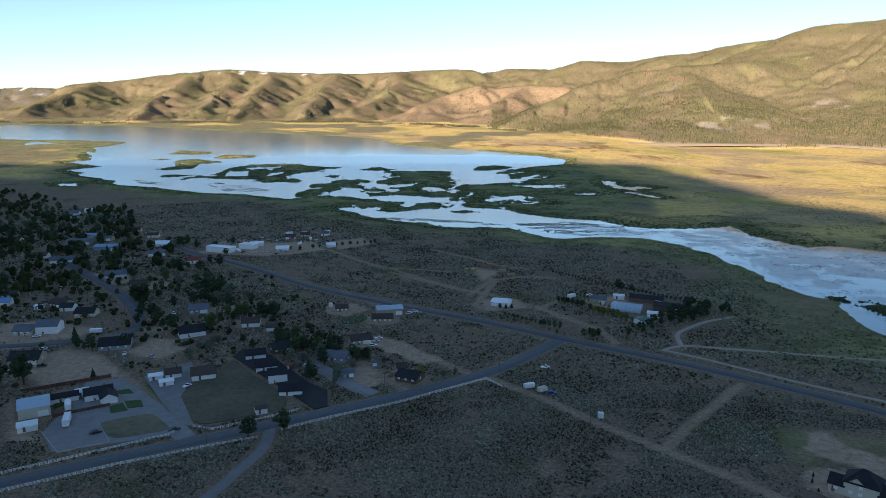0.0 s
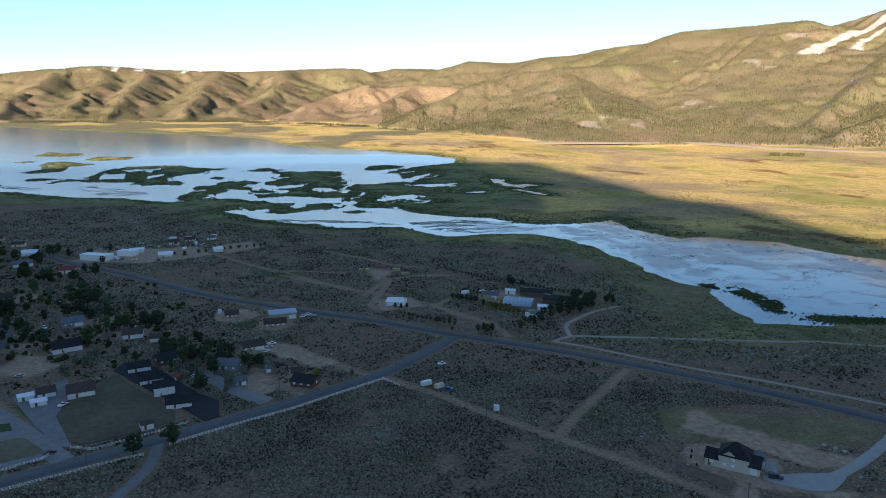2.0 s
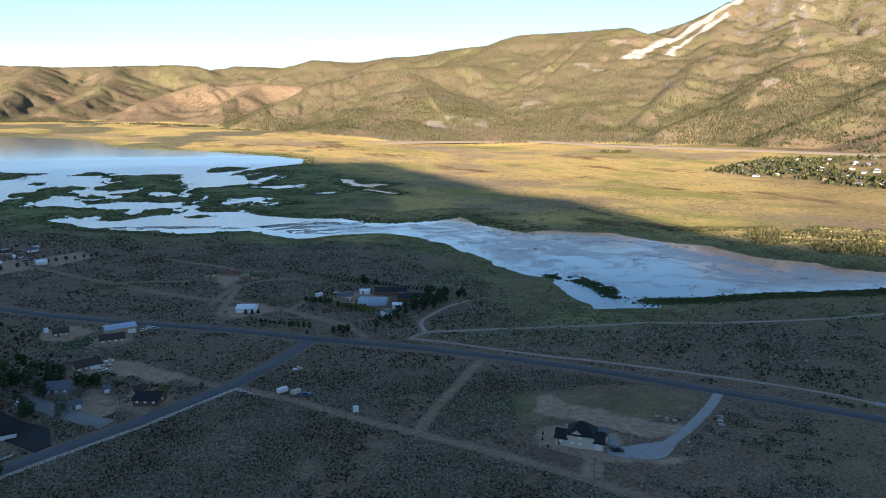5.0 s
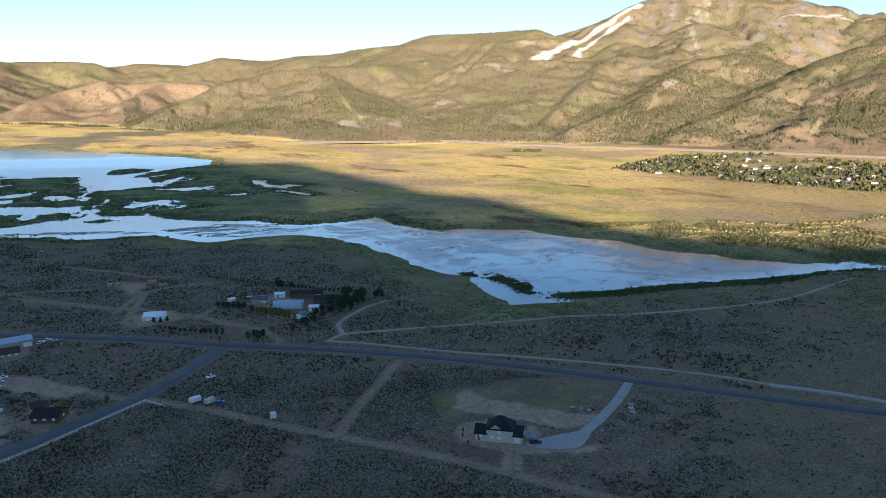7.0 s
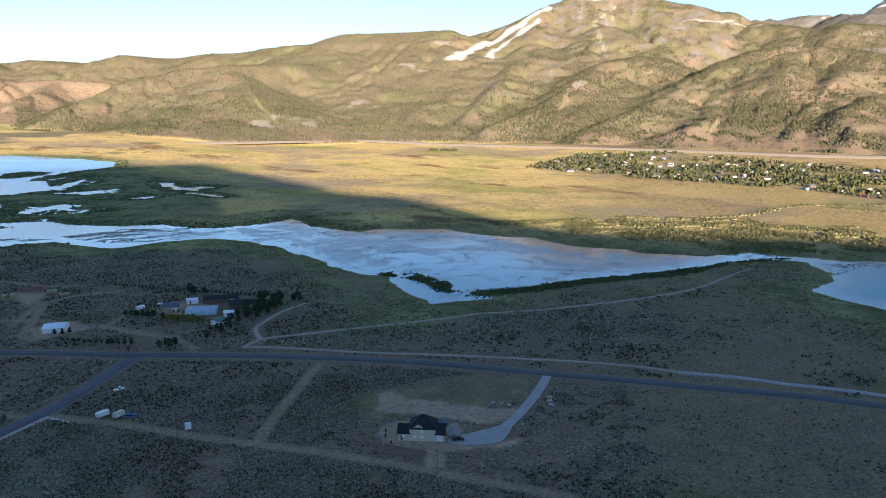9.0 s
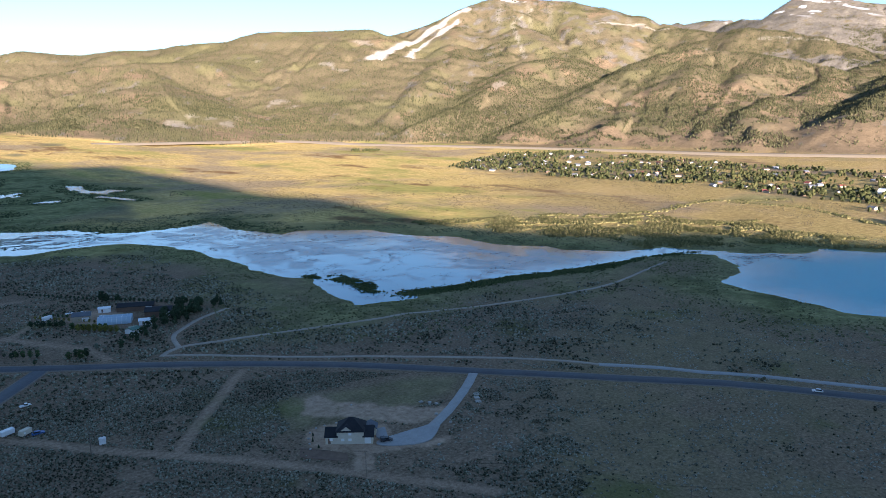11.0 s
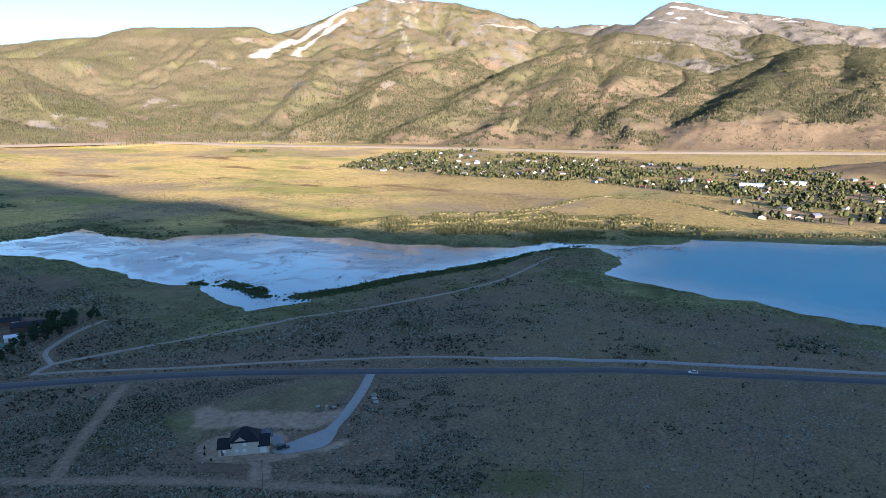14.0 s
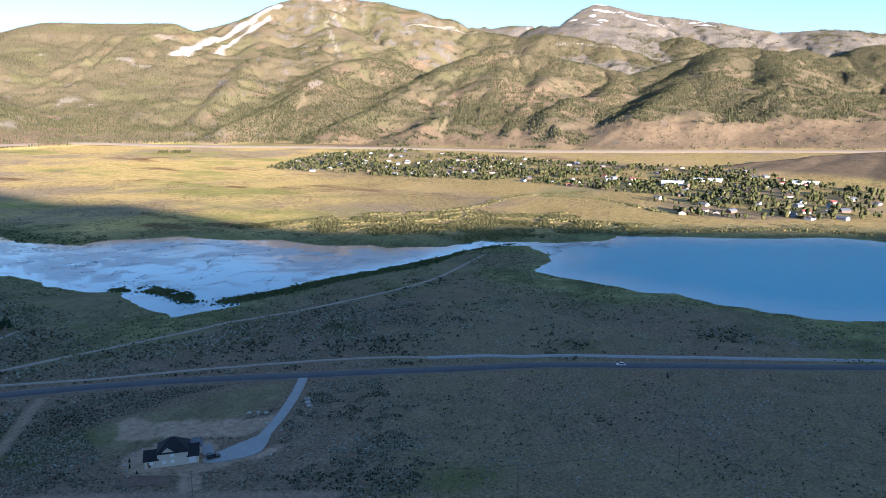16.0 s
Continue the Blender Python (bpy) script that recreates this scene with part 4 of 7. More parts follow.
def shared(name, me, parent, at=(0, 0, 0), turn=0.0, scale=(1, 1, 1)):
    ob = new(name, me)
    ob.parent = parent
    ob.matrix_basis = Matrix.LocRotScale(at, Euler((0, 0, turn)), scale)
    return ob


def box(bm, x0, x1, y0, y1, z0, z1):
    v = [bm.verts.new(p) for p in ((x0, y0, z0), (x1, y0, z0), (x1, y1, z0), (x0, y1, z0), (x0, y0, z1), (x1, y0, z1), (x1, y1, z1), (x0, y1, z1))]
    for f in ((0, 3, 2, 1), (4, 5, 6, 7), (0, 1, 5, 4), (1, 2, 6, 5), (2, 3, 7, 6), (3, 0, 4, 7)):
        bm.faces.new([v[i] for i in f])
    return v


def tube(bm, p, q, r0, r1, sides=8):
    p, q = Vector(p), Vector(q)
    d = (q - p).normalized()
    a = d.orthogonal().normalized()
    b = d.cross(a)
    rings = [[bm.verts.new(c + (a * math.cos(k * math.tau / sides) + b * math.sin(k * math.tau / sides)) * r) for k in range(sides)] for c, r in ((p, r0), (q, r1))]
    for k in range(sides):
        j = (k + 1) % sides
        bm.faces.new((rings[0][k], rings[0][j], rings[1][j], rings[1][k]))
    bm.faces.new(rings[0][::-1])
    bm.faces.new(rings[1])


def moved(bm, dx, dy, turn):
    bmesh.ops.transform(bm, matrix=pose(dx, dy, 0, 0, 0, turn), verts=bm.verts)
    return bm


def mesh_of(name, bm, mat):
    me = bpy.data.meshes.new(name)
    bmesh.ops.recalc_face_normals(bm, faces=bm.faces)
    bm.to_mesh(me)
    bm.free()
    me.materials.append(mat)
    return me


PAINT = {
    "W": material("white_siding", 0.7, 0, (0.74, 0.74, 0.73), 0.08, 1.2), "C": material("cream_siding", 0.75, 0, (0.55, 0.50, 0.40), 0.1, 1.2),
    "T": material("tan_stucco", 0.85, 0, (0.36, 0.30, 0.22), 0.12, 1.0), "B": material("brown_boards", 0.8, 0, (0.13, 0.085, 0.06), 0.2, 1.5),
    "G": material("grey_siding", 0.75, 0, (0.25, 0.27, 0.29), 0.12, 1.2), "R": material("red_boards", 0.8, 0, (0.22, 0.05, 0.04), 0.15, 1.5),
    "Y": material("yellow_steel", 0.6, 0.0, (0.30, 0.29, 0.14), 0.15, 1.0)}
ROOF = {
    "K": material("charcoal_shingle", 0.9, 0, (0.025, 0.026, 0.030), 0.25, 1.5, 0.4), "N": material("brown_shingle", 0.9, 0, (0.075, 0.055, 0.045), 0.25, 1.5, 0.4),
    "S": material("slate_grey_shingle", 0.85, 0, (0.12, 0.13, 0.15), 0.2, 1.5, 0.4), "M": material("white_metal_roof", 0.45, 0.0, (0.76, 0.80, 0.83), 0.08, 0.6),
    "U": material("blue_metal_roof", 0.4, 0.0, (0.16, 0.28, 0.45), 0.12, 0.6), "E": material("green_metal_roof", 0.45, 0, (0.04, 0.12, 0.08), 0.12, 0.6),
    "R": material("red_shingle", 0.85, 0, (0.20, 0.06, 0.05), 0.2, 1.5, 0.3), "L": material("pale_blue_metal_roof", 0.4, 0.0, (0.36, 0.46, 0.55), 0.1, 0.5)}
WORDS = {"W": "white", "C": "cream", "T": "tan", "B": "brown", "G": "grey", "R": "red", "Y": "yellow", "K": "charcoal", "N": "brown", "S": "slate-grey", "M": "white metal", "U": "blue metal", "E": "green metal", "L": "pale blue metal"}
TRIM = material("white_trim", 0.6, 0, (0.75, 0.75, 0.73), 0.06, 2.0)
DARK_TRIM = material("dark_trim", 0.6, 0, (0.04, 0.04, 0.045), 0.1, 2.0)
GLASS = material("window_glass", 0.08, 0, (0.02, 0.025, 0.03), 0.1, 1.0, spec=0.5)
DOOR = material("door_paint", 0.6, 0, (0.16, 0.10, 0.07), 0.1, 2.0)
TYRE = material("tyre_rubber", 0.85, 0, (0.02, 0.02, 0.02), 0.1, 3.0)
TIMBER = material("weathered_timber", 0.9, 0, (0.17, 0.13, 0.10), 0.25, 2.0)
STONE = material("pale_stone", 0.9, 0, (0.38, 0.36, 0.32), 0.15, 1.0)

bm = bmesh.new()
box(bm, -0.62, 0.62, -0.05, 0.05, -0.52, 0.52)
bmesh.ops.inset_region(bm, faces=[f for f in bm.faces if abs(f.normal.y) > 0.9], thickness=0.10, depth=-0.03)
WINDOW_FRAME = mesh_of("window", bm, TRIM)
bm = bmesh.new()
box(bm, -0.52, 0.52, -0.045, 0.045, -0.42, 0.42)
WINDOW_PANE = mesh_of("pane", bm, GLASS)


def gable(parent, w, d, h, pitch, wall_mat, roof_mat, at=(0, 0), turn=0.0, over=0.5, windows=3, door=True, garage=0, chimney=False, far=False):
    """One block of a house: body with gable ends, two roof slabs, windows, doors."""
    top = h + d / 2 * pitch
    bm = bmesh.new()
    e = [bm.verts.new(p) for x in (-w / 2, w / 2) for p in ((x, -d / 2, -0.6), (x, d / 2, -0.6), (x, d / 2, h), (x, 0, top), (x, -d / 2, h))]
    bm.faces.new(e[:5])
    bm.faces.new(e[5:][::-1])
    for i in range(5):
        k = (i + 1) % 5
        bm.faces.new((e[i], e[k], e[5 + k], e[5 + i]))
    part("wall", moved(bm, *at, turn), wall_mat, parent)
    rise = 0.04
    for side in (-1, 1):
        bm = bmesh.new()
        y1, z1 = side * (d / 2 + over), h - over * pitch + rise
        zt = top + rise
        v = [bm.verts.new((x, y, z)) for x in (-w / 2 - over, w / 2 + over) for y, z in ((0, zt), (y1, z1), (y1, z1 + 0.22), (0, zt + 0.25))]
        for f in ((0, 1, 2, 3), (7, 6, 5, 4), (0, 4, 5, 1), (1, 5, 6, 2), (2, 6, 7, 3), (3, 7, 4, 0)):
            bm.faces.new([v[i] for i in f])
        part("roof", moved(bm, *at, turn), roof_mat, parent)
    c, s = math.cos(radians(turn)), math.sin(radians(turn))

    def place(x, y):
        return at[0] + x * c - y * s, at[1] + x * s + y * c

    if windows and not far:
        for side in (-1, 1):
            for i in range(windows):
                x = -w / 2 + w * (i + 0.5) / windows
                if side < 0 and garage and i >= windows - 1:
                    continue
                px, py = place(x, side * (d / 2 + 0.03))
                win = shared("window", WINDOW_FRAME, parent, (px, py, min(h - 0.9, 1.6)), radians(turn))
                shared("pane", WINDOW_PANE, win)
        for side in (-1, 1):
            px, py = place(side * (w / 2 + 0.03), 0.0)
            win = shared("window", WINDOW_FRAME, parent, (px, py, min(h - 0.9, 1.6)), radians(turn + 90))
            shared("pane", WINDOW_PANE, win)
    if door and not far:
        bm = bmesh.new()
        x = -w / 2 + w * 0.34
        box(bm, x - 0.5, x + 0.5, -d / 2 - 0.06, -d / 2 + 0.05, -0.1, 2.05)
        part("door", moved(bm, *at, turn), DOOR, parent)
    if garage:
        bm = bmesh.new()
        x = w / 2 - garage / 2 - 0.8
        box(bm, x - garage / 2, x + garage / 2, -d / 2 - 0.07, -d / 2 + 0.05, -0.1, min(2.4, h - 0.3))
        bmesh.ops.subdivide_edges(bm, edges=[q for q in bm.edges if abs(q.verts[0].co.z - q.verts[1].co.z) > 1], cuts=3)
        part("garage_door", moved(bm, *at, turn), TRIM, parent)
    if chimney:
        bm = bmesh.new()
        box(bm, w * 0.2, w * 0.2 + 0.8, -0.3, 0.5, h, top + 0.9)
        part("chimney", moved(bm, *at, turn), PAINT["B"], parent)


def house(name, x, y, turn, w, d, h, wall, roof, pitch=0.48, **more):
    root = new(name)
    far = more.get("far")
    w, d, h = w * (0.64 if far else 0.8), d * (0.8 if far else 1.05), h * 0.82
    gable(root, w, d, h, pitch, PAINT[wall], ROOF[roof], **more)
    root.matrix_basis = pose(x, y, ground_z(x, y) + 0.3, 0, 0, turn)
    return tagged(root, f"{WORDS[wall]} {name.replace('_', ' ')} with a {WORDS[roof]} gabled roof", name.replace("_", " "), group="village buildings")


# x, y, turn, length, depth, wall height, paint and roof
VILLAGE = [(-118, 323, 20, 14, 10, 3.0, "WN"), (-133, 323, 25, 9, 7, 2.8, "WN"), (-55, 347, -15, 14, 9, 3.0, "GS"), (-47, 376, 20, 15, 9, 2.8, "TN"), (-38, 418, 5, 16, 8, 2.8, "TN"), (-118, 409, 10, 13, 9, 3.0, "WN"), (-103, 399, 10, 8, 6, 2.6, "CN"), (-247, 393, 5, 13, 10, 3.0, "CS"), (-235, 397, 10, 15, 11, 5.2, "WS"), (-258, 453, -20, 15, 10, 3.0, "TN"), (-249, 444, 5, 10, 8, 2.8, "WK"), (-230, 431, 5, 15, 10, 3.0, "CK")]
VILLAGE += [(-263, 541, 30, 20, 10, 3.0, "WS"), (-230, 509, 10, 16, 9, 2.8, "BN"), (-219, 597, 15, 14, 9, 3.0, "WR"), (-161, 439, 25, 15, 10, 3.0, "GS"), (-148, 390, 30, 18, 11, 3.2, "WK"), (-182, 368, 15, 20, 12, 3.0, "GK"), (-217, 344, 10, 18, 12, 3.2, "TK"), (-266, 630, 20, 18, 9, 3.0, "WS"), (-337, 599, 25, 24, 9, 3.0, "WS"), (-367, 619, 5, 15, 9, 2.8, "WN"), (-300, 457, 10, 12, 8, 2.8, "WU"), (-308, 477, 15, 12, 8, 2.8, "TN")]
VILLAGE += [(-88, 362, 30, 16, 9, 3.0, "BK"), (-16, 319, -25, 14, 9, 2.8, "BK"), (-21, 331, 10, 6, 6, 2.8, "CN"), (-154, 652, 10, 15, 8, 3.2, "CM"), (-161, 719, 15, 12, 8, 3, "WN"), (-148, 733, 5, 12, 8, 3, "TN"), (-111, 673, 20, 10, 7, 2.8, "WM"), (-128, 741, 0, 10, 7, 2.8, "WS"), (-483, 896, 10, 18, 10, 3, "WS"), (-346, 767, 5, 16, 9, 3, "TN"), (-477, 870, 25, 14, 8, 3, "WN"), (-67, 442, 10, 10, 7, 2.6, "TN")]
VILLAGE += [(-420, 760, 12, 15, 9, 3, "WS"), (-395, 830, 30, 14, 9, 3, "TN"), (-440, 700, 5, 15, 9, 3, "WN"), (-460, 640, 20, 16, 9, 3, "CS"), (-400, 560, 10, 14, 9, 3, "WK"), (-360, 520, 35, 15, 9, 3, "TN"), (-330, 440, 8, 16, 9, 3, "GS"), (-385, 480, 15, 14, 9, 3, "WS"), (-540, 800, 10, 15, 9, 3, "WS"), (-500, 720, 25, 15, 9, 3, "TN"), (-280, 680, 12, 16, 9, 3, "WM"), (-310, 730, 5, 14, 8, 3, "CN")]
for n, (x, y, turn, w, d, h, paint) in enumerate(VILLAGE):
    house("house", x, y, turn, w, d, h, *paint, windows=3 if w < 15 else 4, garage=4.8 if n % 3 == 0 else 0, chimney=n % 4 == 1)
SHEDS = [(-177, 281, 31, 15, 13, 5.0, "CL"), (-170, 264, 31, 9, 5.5, 2.6, "WM"), (-140, 319, 25, 8, 4.5, 2.4, "WM"), (-132, 312, 25, 8, 4.5, 2.4, "WM"), (-79, 281, 25, 6, 5, 2.5, "WN"), (-78, 334, -35, 5, 3, 2.3, "BR"), (-35, 338, 10, 4, 3, 2.3, "GS"), (-47, 324, 20, 7, 6, 2.5, "GS"), (-270, 447, 0, 6, 5, 2.4, "WM"), (124, 472, -20, 9, 5, 3.0, "WM"), (135, 428, -20, 9, 6, 2.8, "WM"), (123, 413, 25, 8, 6, 3.0, "WE")]
SHEDS += [(40, 457, -18, 15, 12, 2.7, "WM"), (-35, 435, 12, 21, 10, 4.4, "TL"), (-325, 658, 5, 26, 14, 4.5, "GU"), (-368, 689, 10, 28, 14, 4.5, "GS"), (-371, 723, 5, 20, 12, 4.5, "CU"), (-353, 709, 5, 22, 10, 4, "TS"), (108, 462, -20, 13, 10, 4.0, "TS"), (142, 466, -25, 28, 11, 3.2, "BK"), (149, 444, -25, 20, 12, 3.6, "BK"), (-186, 679, 15, 16, 8, 3.5, "WM"), (-471, 923, 15, 24, 10, 4, "WM")]
for x, y, turn, w, d, h, paint in SHEDS:
    house("barn" if w > 12 else "shed", x, y, turn, w, d, h, *paint, pitch=0.22, windows=0, door=w < 12, garage=4.0 if w > 12 else 2.0, over=0.3)
# row of four white garages beside the black lot
for x, y, turn, w, d, h in ((-100, 351, 20, 13, 8, 2.7), (-90, 334, 20, 13, 8, 2.7), (-80.5, 318.5, 17, 11, 8, 4.8), (-70.5, 303, 8, 13, 8, 2.5)):
    house("garage", x, y, turn, w, d, h, "W", "K", pitch=0.46, windows=2, garage=5.0)


def compound(x, y, turn, blocks, label):
    root = new("house")
    for dx, dy, t, w, d, h, wall, roof, extra in blocks:
        gable(root, w, d, h, extra.pop("pitch", 0.52), PAINT[wall], ROOF[roof], at=(dx, dy), turn=t, **extra)
    root.matrix_basis = pose(x, y, ground_z(x, y) + 0.35, 0, 0, turn) @ Matrix.Diagonal((0.84, 0.84, 0.9, 1))
    return tagged(root, label, "house", group="village buildings")


compound(-157, 297, 31, [(0, 0, 0, 14, 9, 3.2, "W", "K", {"windows": 4, "chimney": True}), (4, -8, 90, 11, 8, 3.0, "W", "K", {"windows": 2}), (-16, 4, 0, 13, 6, 2.6, "W", "K", {"windows": 2, "garage": 5.0}), (-7.5, 7, 0, 6, 5, 2.5, "W", "M", {"windows": 0})],
         "white single-storey house with joined charcoal roofs and garage wing")

def hipped(parent, w, d, h, pitch, wall_mat, roof_mat, over=0.5):
    """A two-storey block under a roof that slopes on all four sides."""
    bm = bmesh.new()
    box(bm, -w / 2, w / 2, -d / 2, d / 2, -0.6, h)
    part("wall", bm, wall_mat, parent)
    a, b, z = w / 2 + over, d / 2 + over, h - 0.12
    ridge, top = max(a - b, 0.4), h + b * pitch
    bm = bmesh.new()
    low = [bm.verts.new((x, y, z - 0.2)) for x, y in ((-a, -b), (a, -b), (a, b), (-a, b))]
    eave = [bm.verts.new((x, y, z + 0.04)) for x, y in ((-a, -b), (a, -b), (a, b), (-a, b))]
    west, east = bm.verts.new((-ridge, 0, top)), bm.verts.new((ridge, 0, top))
    bm.faces.new(low[::-1])
    for k in range(4):
        bm.faces.new((low[k], low[(k + 1) % 4], eave[(k + 1) % 4], eave[k]))
    for f in ((eave[0], eave[1], east, west), (eave[1], eave[2], east), (eave[2], eave[3], west, east), (eave[3], eave[0], west)):
        bm.faces.new(f)
    part("roof", bm, roof_mat, parent)
    for x, z in ((-0.1, 1.5), (-0.1, 3.9), (-2.9, 1.5)):
        for side in (-1, 1):
            win = shared("window", WINDOW_FRAME, parent, (x, side * (d / 2 + 0.18), z), 0.0)
            shared("pane", WINDOW_PANE, win)


def new_house(x, y, turn):
    root = new("house")
    hipped(root, 10.4, 9.0, 5.0, 0.80, PAINT["C"], ROOF["K"])
    for at, t, w, d, h, pitch, wall, roof, extra in (((-1.5, -2.75), 90, 3.8, 5.0, 5.0, 0.80, "C", "K", {"windows": 0, "door": False, "over": 0.3}), ((-7.4, -0.9), 0, 4.4, 7.2, 2.8, 0.62, "C", "K", {"windows": 1}),
                                                     ((7.0, -0.4), 0, 3.5, 8.0, 2.8, 0.66, "C", "K", {"windows": 1, "garage": 2.4}), ((7.0, 5.2), 90, 4.6, 5.0, 2.7, 0.5, "C", "S", {"windows": 1, "door": False})):
        gable(root, w, d, h, pitch, PAINT[wall], ROOF[roof], at=at, turn=t, **extra)
    root.matrix_basis = pose(x, y, ground_z(x, y) + 0.35, 0, 0, turn)
    return tagged(root, "new pale two-storey house with charcoal hipped and gabled roofs", "house", group="village buildings")


new_house(141.8, 214.0, -40)


# ---------------------------------------------------------------- large white shop building, greenhouse
def shop(x, y, turn, w, d, h):
    root = new("shop_building")
    bm = bmesh.new()
    box(bm, -w / 2, w / 2, -d / 2, d / 2, -0.6, h)
    part("wall", bm, PAINT["W"], root)
    bm = bmesh.new()
    box(bm, -w / 2 - 0.4, w / 2 + 0.4, -d / 2 - 0.4, d / 2 + 0.4, h + 0.004, h + 0.4)
    bmesh.ops.inset_region(bm, faces=[f for f in bm.faces if f.normal.z > 0.9], thickness=0.5, depth=-0.2)
    part("roof", bm, ROOF["M"], root)
    for i in range(int(w / 4)):
        px = -w / 2 + 2 + i * 4
        win = shared("window", WINDOW_FRAME, root, (px, -d / 2 - 0.03, 2.0), 0, (1.6, 1, 1.8))
        shared("pane", WINDOW_PANE, win)
    root.matrix_basis = pose(x, y, ground_z(x, y) + 0.3, 0, 0, turn)
    return tagged(root, "long white flat-roofed commercial building", "building")


shop(-212, 648, -22, 27, 10, 4.6)
shop(-190, 664, -22, 16, 9, 4.2)


def greenhouse(x, y, turn, w, d):
    root = new("greenhouse")
    for k in (-0.26, 0.26):
        bm = bmesh.new()
        n, rings = 9, []
        for xx in (-w / 2, w / 2):
            rings.append([bm.verts.new((xx, d * k + d * 0.25 * math.cos(math.pi * i / n), 4.0 * math.sin(math.pi * i / n) - 0.4 * (i in (0, n)))) for i in range(n + 1)])
        for i in range(n):
            bm.faces.new((rings[0][i], rings[0][i + 1], rings[1][i + 1], rings[1][i]))
        bm.faces.new(rings[0])
        bm.faces.new(rings[1][::-1])
        part("cover", bm, ROOF["L"], root)
        for i in range(8):
            bm = bmesh.new()
            xx = -w / 2 + w * i / 7
            for j in range(n):
                a, b = math.pi * j / n, math.pi * (j + 1) / n
                tube(bm, (xx, d * k + d * 0.252 * math.cos(a), 4.04 * math.sin(a)), (xx, d * k + d * 0.252 * math.cos(b), 4.04 * math.sin(b)), 0.07, 0.07, 4)
            part("hoop", bm, TRIM, root)
    root.matrix_basis = pose(x, y, ground_z(x, y) + 0.2, 0, 0, turn)
    return tagged(root, "pale plastic-covered twin-span hoop greenhouse", "greenhouse")


greenhouse(122, 443, -25, 19, 10)


# ---------------------------------------------------------------- vehicles
CAR_PAINT = {"white": material("car_white", 0.35, 0, (0.75, 0.75, 0.75), 0.05), "silver": material("car_silver", 0.35, 0.4, (0.45, 0.46, 0.48), 0.05),
             "blue": material("car_blue", 0.35, 0, (0.05, 0.12, 0.35), 0.05), "dark": material("car_dark", 0.35, 0, (0.03, 0.03, 0.035), 0.05), "red": material("car_red", 0.35, 0, (0.30, 0.03, 0.02), 0.05)}
bm = bmesh.new()
tube(bm, (0, -0.11, 0), (0, 0.11, 0), 0.34, 0.34, 12)
WHEEL_TYRE = mesh_of("tyre", bm, TYRE)
bm = bmesh.new()
tube(bm, (0, -0.12, 0), (0, 0.12, 0), 0.20, 0.20, 8)
WHEEL_RIM = mesh_of("rim", bm, CAR_PAINT["silver"])


def wheels(root, places, big=1.0):
    for x, y in places:
        wh = shared("wheel", WHEEL_TYRE, root, (x, y, 0.34 * big), 0, (big, big, big))
        shared("rim", WHEEL_RIM, wh)


def car(name, x, y, turn, colour, pickup=False, lift=0.3):
    root = new(name)
    bm = bmesh.new()
    prof = [(-2.3, 0.35), (2.25, 0.35), (2.3, 0.75), (1.2, 0.95), (-2.25, 1.0)]
    rows = [[bm.verts.new((px, sy, pz)) for px, pz in prof] for sy in (-0.9, 0.9)]
    bm.faces.new(rows[0]); bm.faces.new(rows[1][::-1])
    for i in range(5):
        k = (i + 1) % 5
        bm.faces.new((rows[0][i], rows[0][k], rows[1][k], rows[1][i]))
    bmesh.ops.bevel(bm, geom=bm.edges[:], offset=0.08, segments=1, affect="EDGES")
    part("body", bm, CAR_PAINT[colour], root)
    bm = bmesh.new()
    a, b = (-0.4, 1.0) if pickup else (-1.9, 0.9)
    lo = [(a, -0.82), (b, -0.82), (b, 0.82), (a, 0.82)]
    v = [bm.verts.new((px, py, 0.95)) for px, py in lo] + [bm.verts.new((px * 0.72 + 0.05 * (a + b), py * 0.85, 1.5)) for px, py in lo]
    for f in ((0, 1, 5, 4), (1, 2, 6, 5), (2, 3, 7, 6), (3, 0, 4, 7)):
        bm.faces.new([v[i] for i in f])
    part("window", bm, GLASS, root)
    bm = bmesh.new()
    xs = [px * 0.72 + 0.05 * (a + b) for px in (a, b)]
    box(bm, min(xs), max(xs), -0.7, 0.7, 1.5, 1.56)
    part("roof", bm, CAR_PAINT[colour], root)
    wheels(root, [(px, py) for px in (-1.45, 1.4) for py in (-0.85, 0.85)])
    root.matrix_basis = pose(x, y, ground_z(x, y) + lift, 0, 0, turn)
    return tagged(root, f"{colour} {'pickup truck' if pickup else 'passenger car'} standing on the ground", "pickup" if pickup else "car", group="vehicles")


for x, y, turn, colour, pk in ((-37, 381, 5, "white", True), (-38, 375, 8, "silver", True), (-39, 368, 25, "white", False), (-140, 260, 40, "dark", False), (-109, 262, 40, "dark", False), (-70, 335, -50, "white", False), (-121, 309, 60, "white", True),
                               (-212, 331, 20, "white", False), (-205, 336, 15, "dark", True), (50, 300, 0, "blue", False), (52, 334, 10, "white", True), (151, 203, -40, "dark", False), (-22, 433, 30, "white", False), (-19, 437, 30, "white", False), (-16, 434, 30, "silver", False),
                               (118, 458, 10, "white", False), (112, 476, 20, "silver", False), (105, 480, 10, "white", True), (-164, 440, 0, "white", False), (-150, 648, 10, "white", False), (-138, 655, 40, "red", False), (-236, 385, 20, "white", False)):
    car("pickup_truck" if pk else "car", x, y, turn, colour, pk)
car("car", 329, 110, 120, "white", False, 0.36)


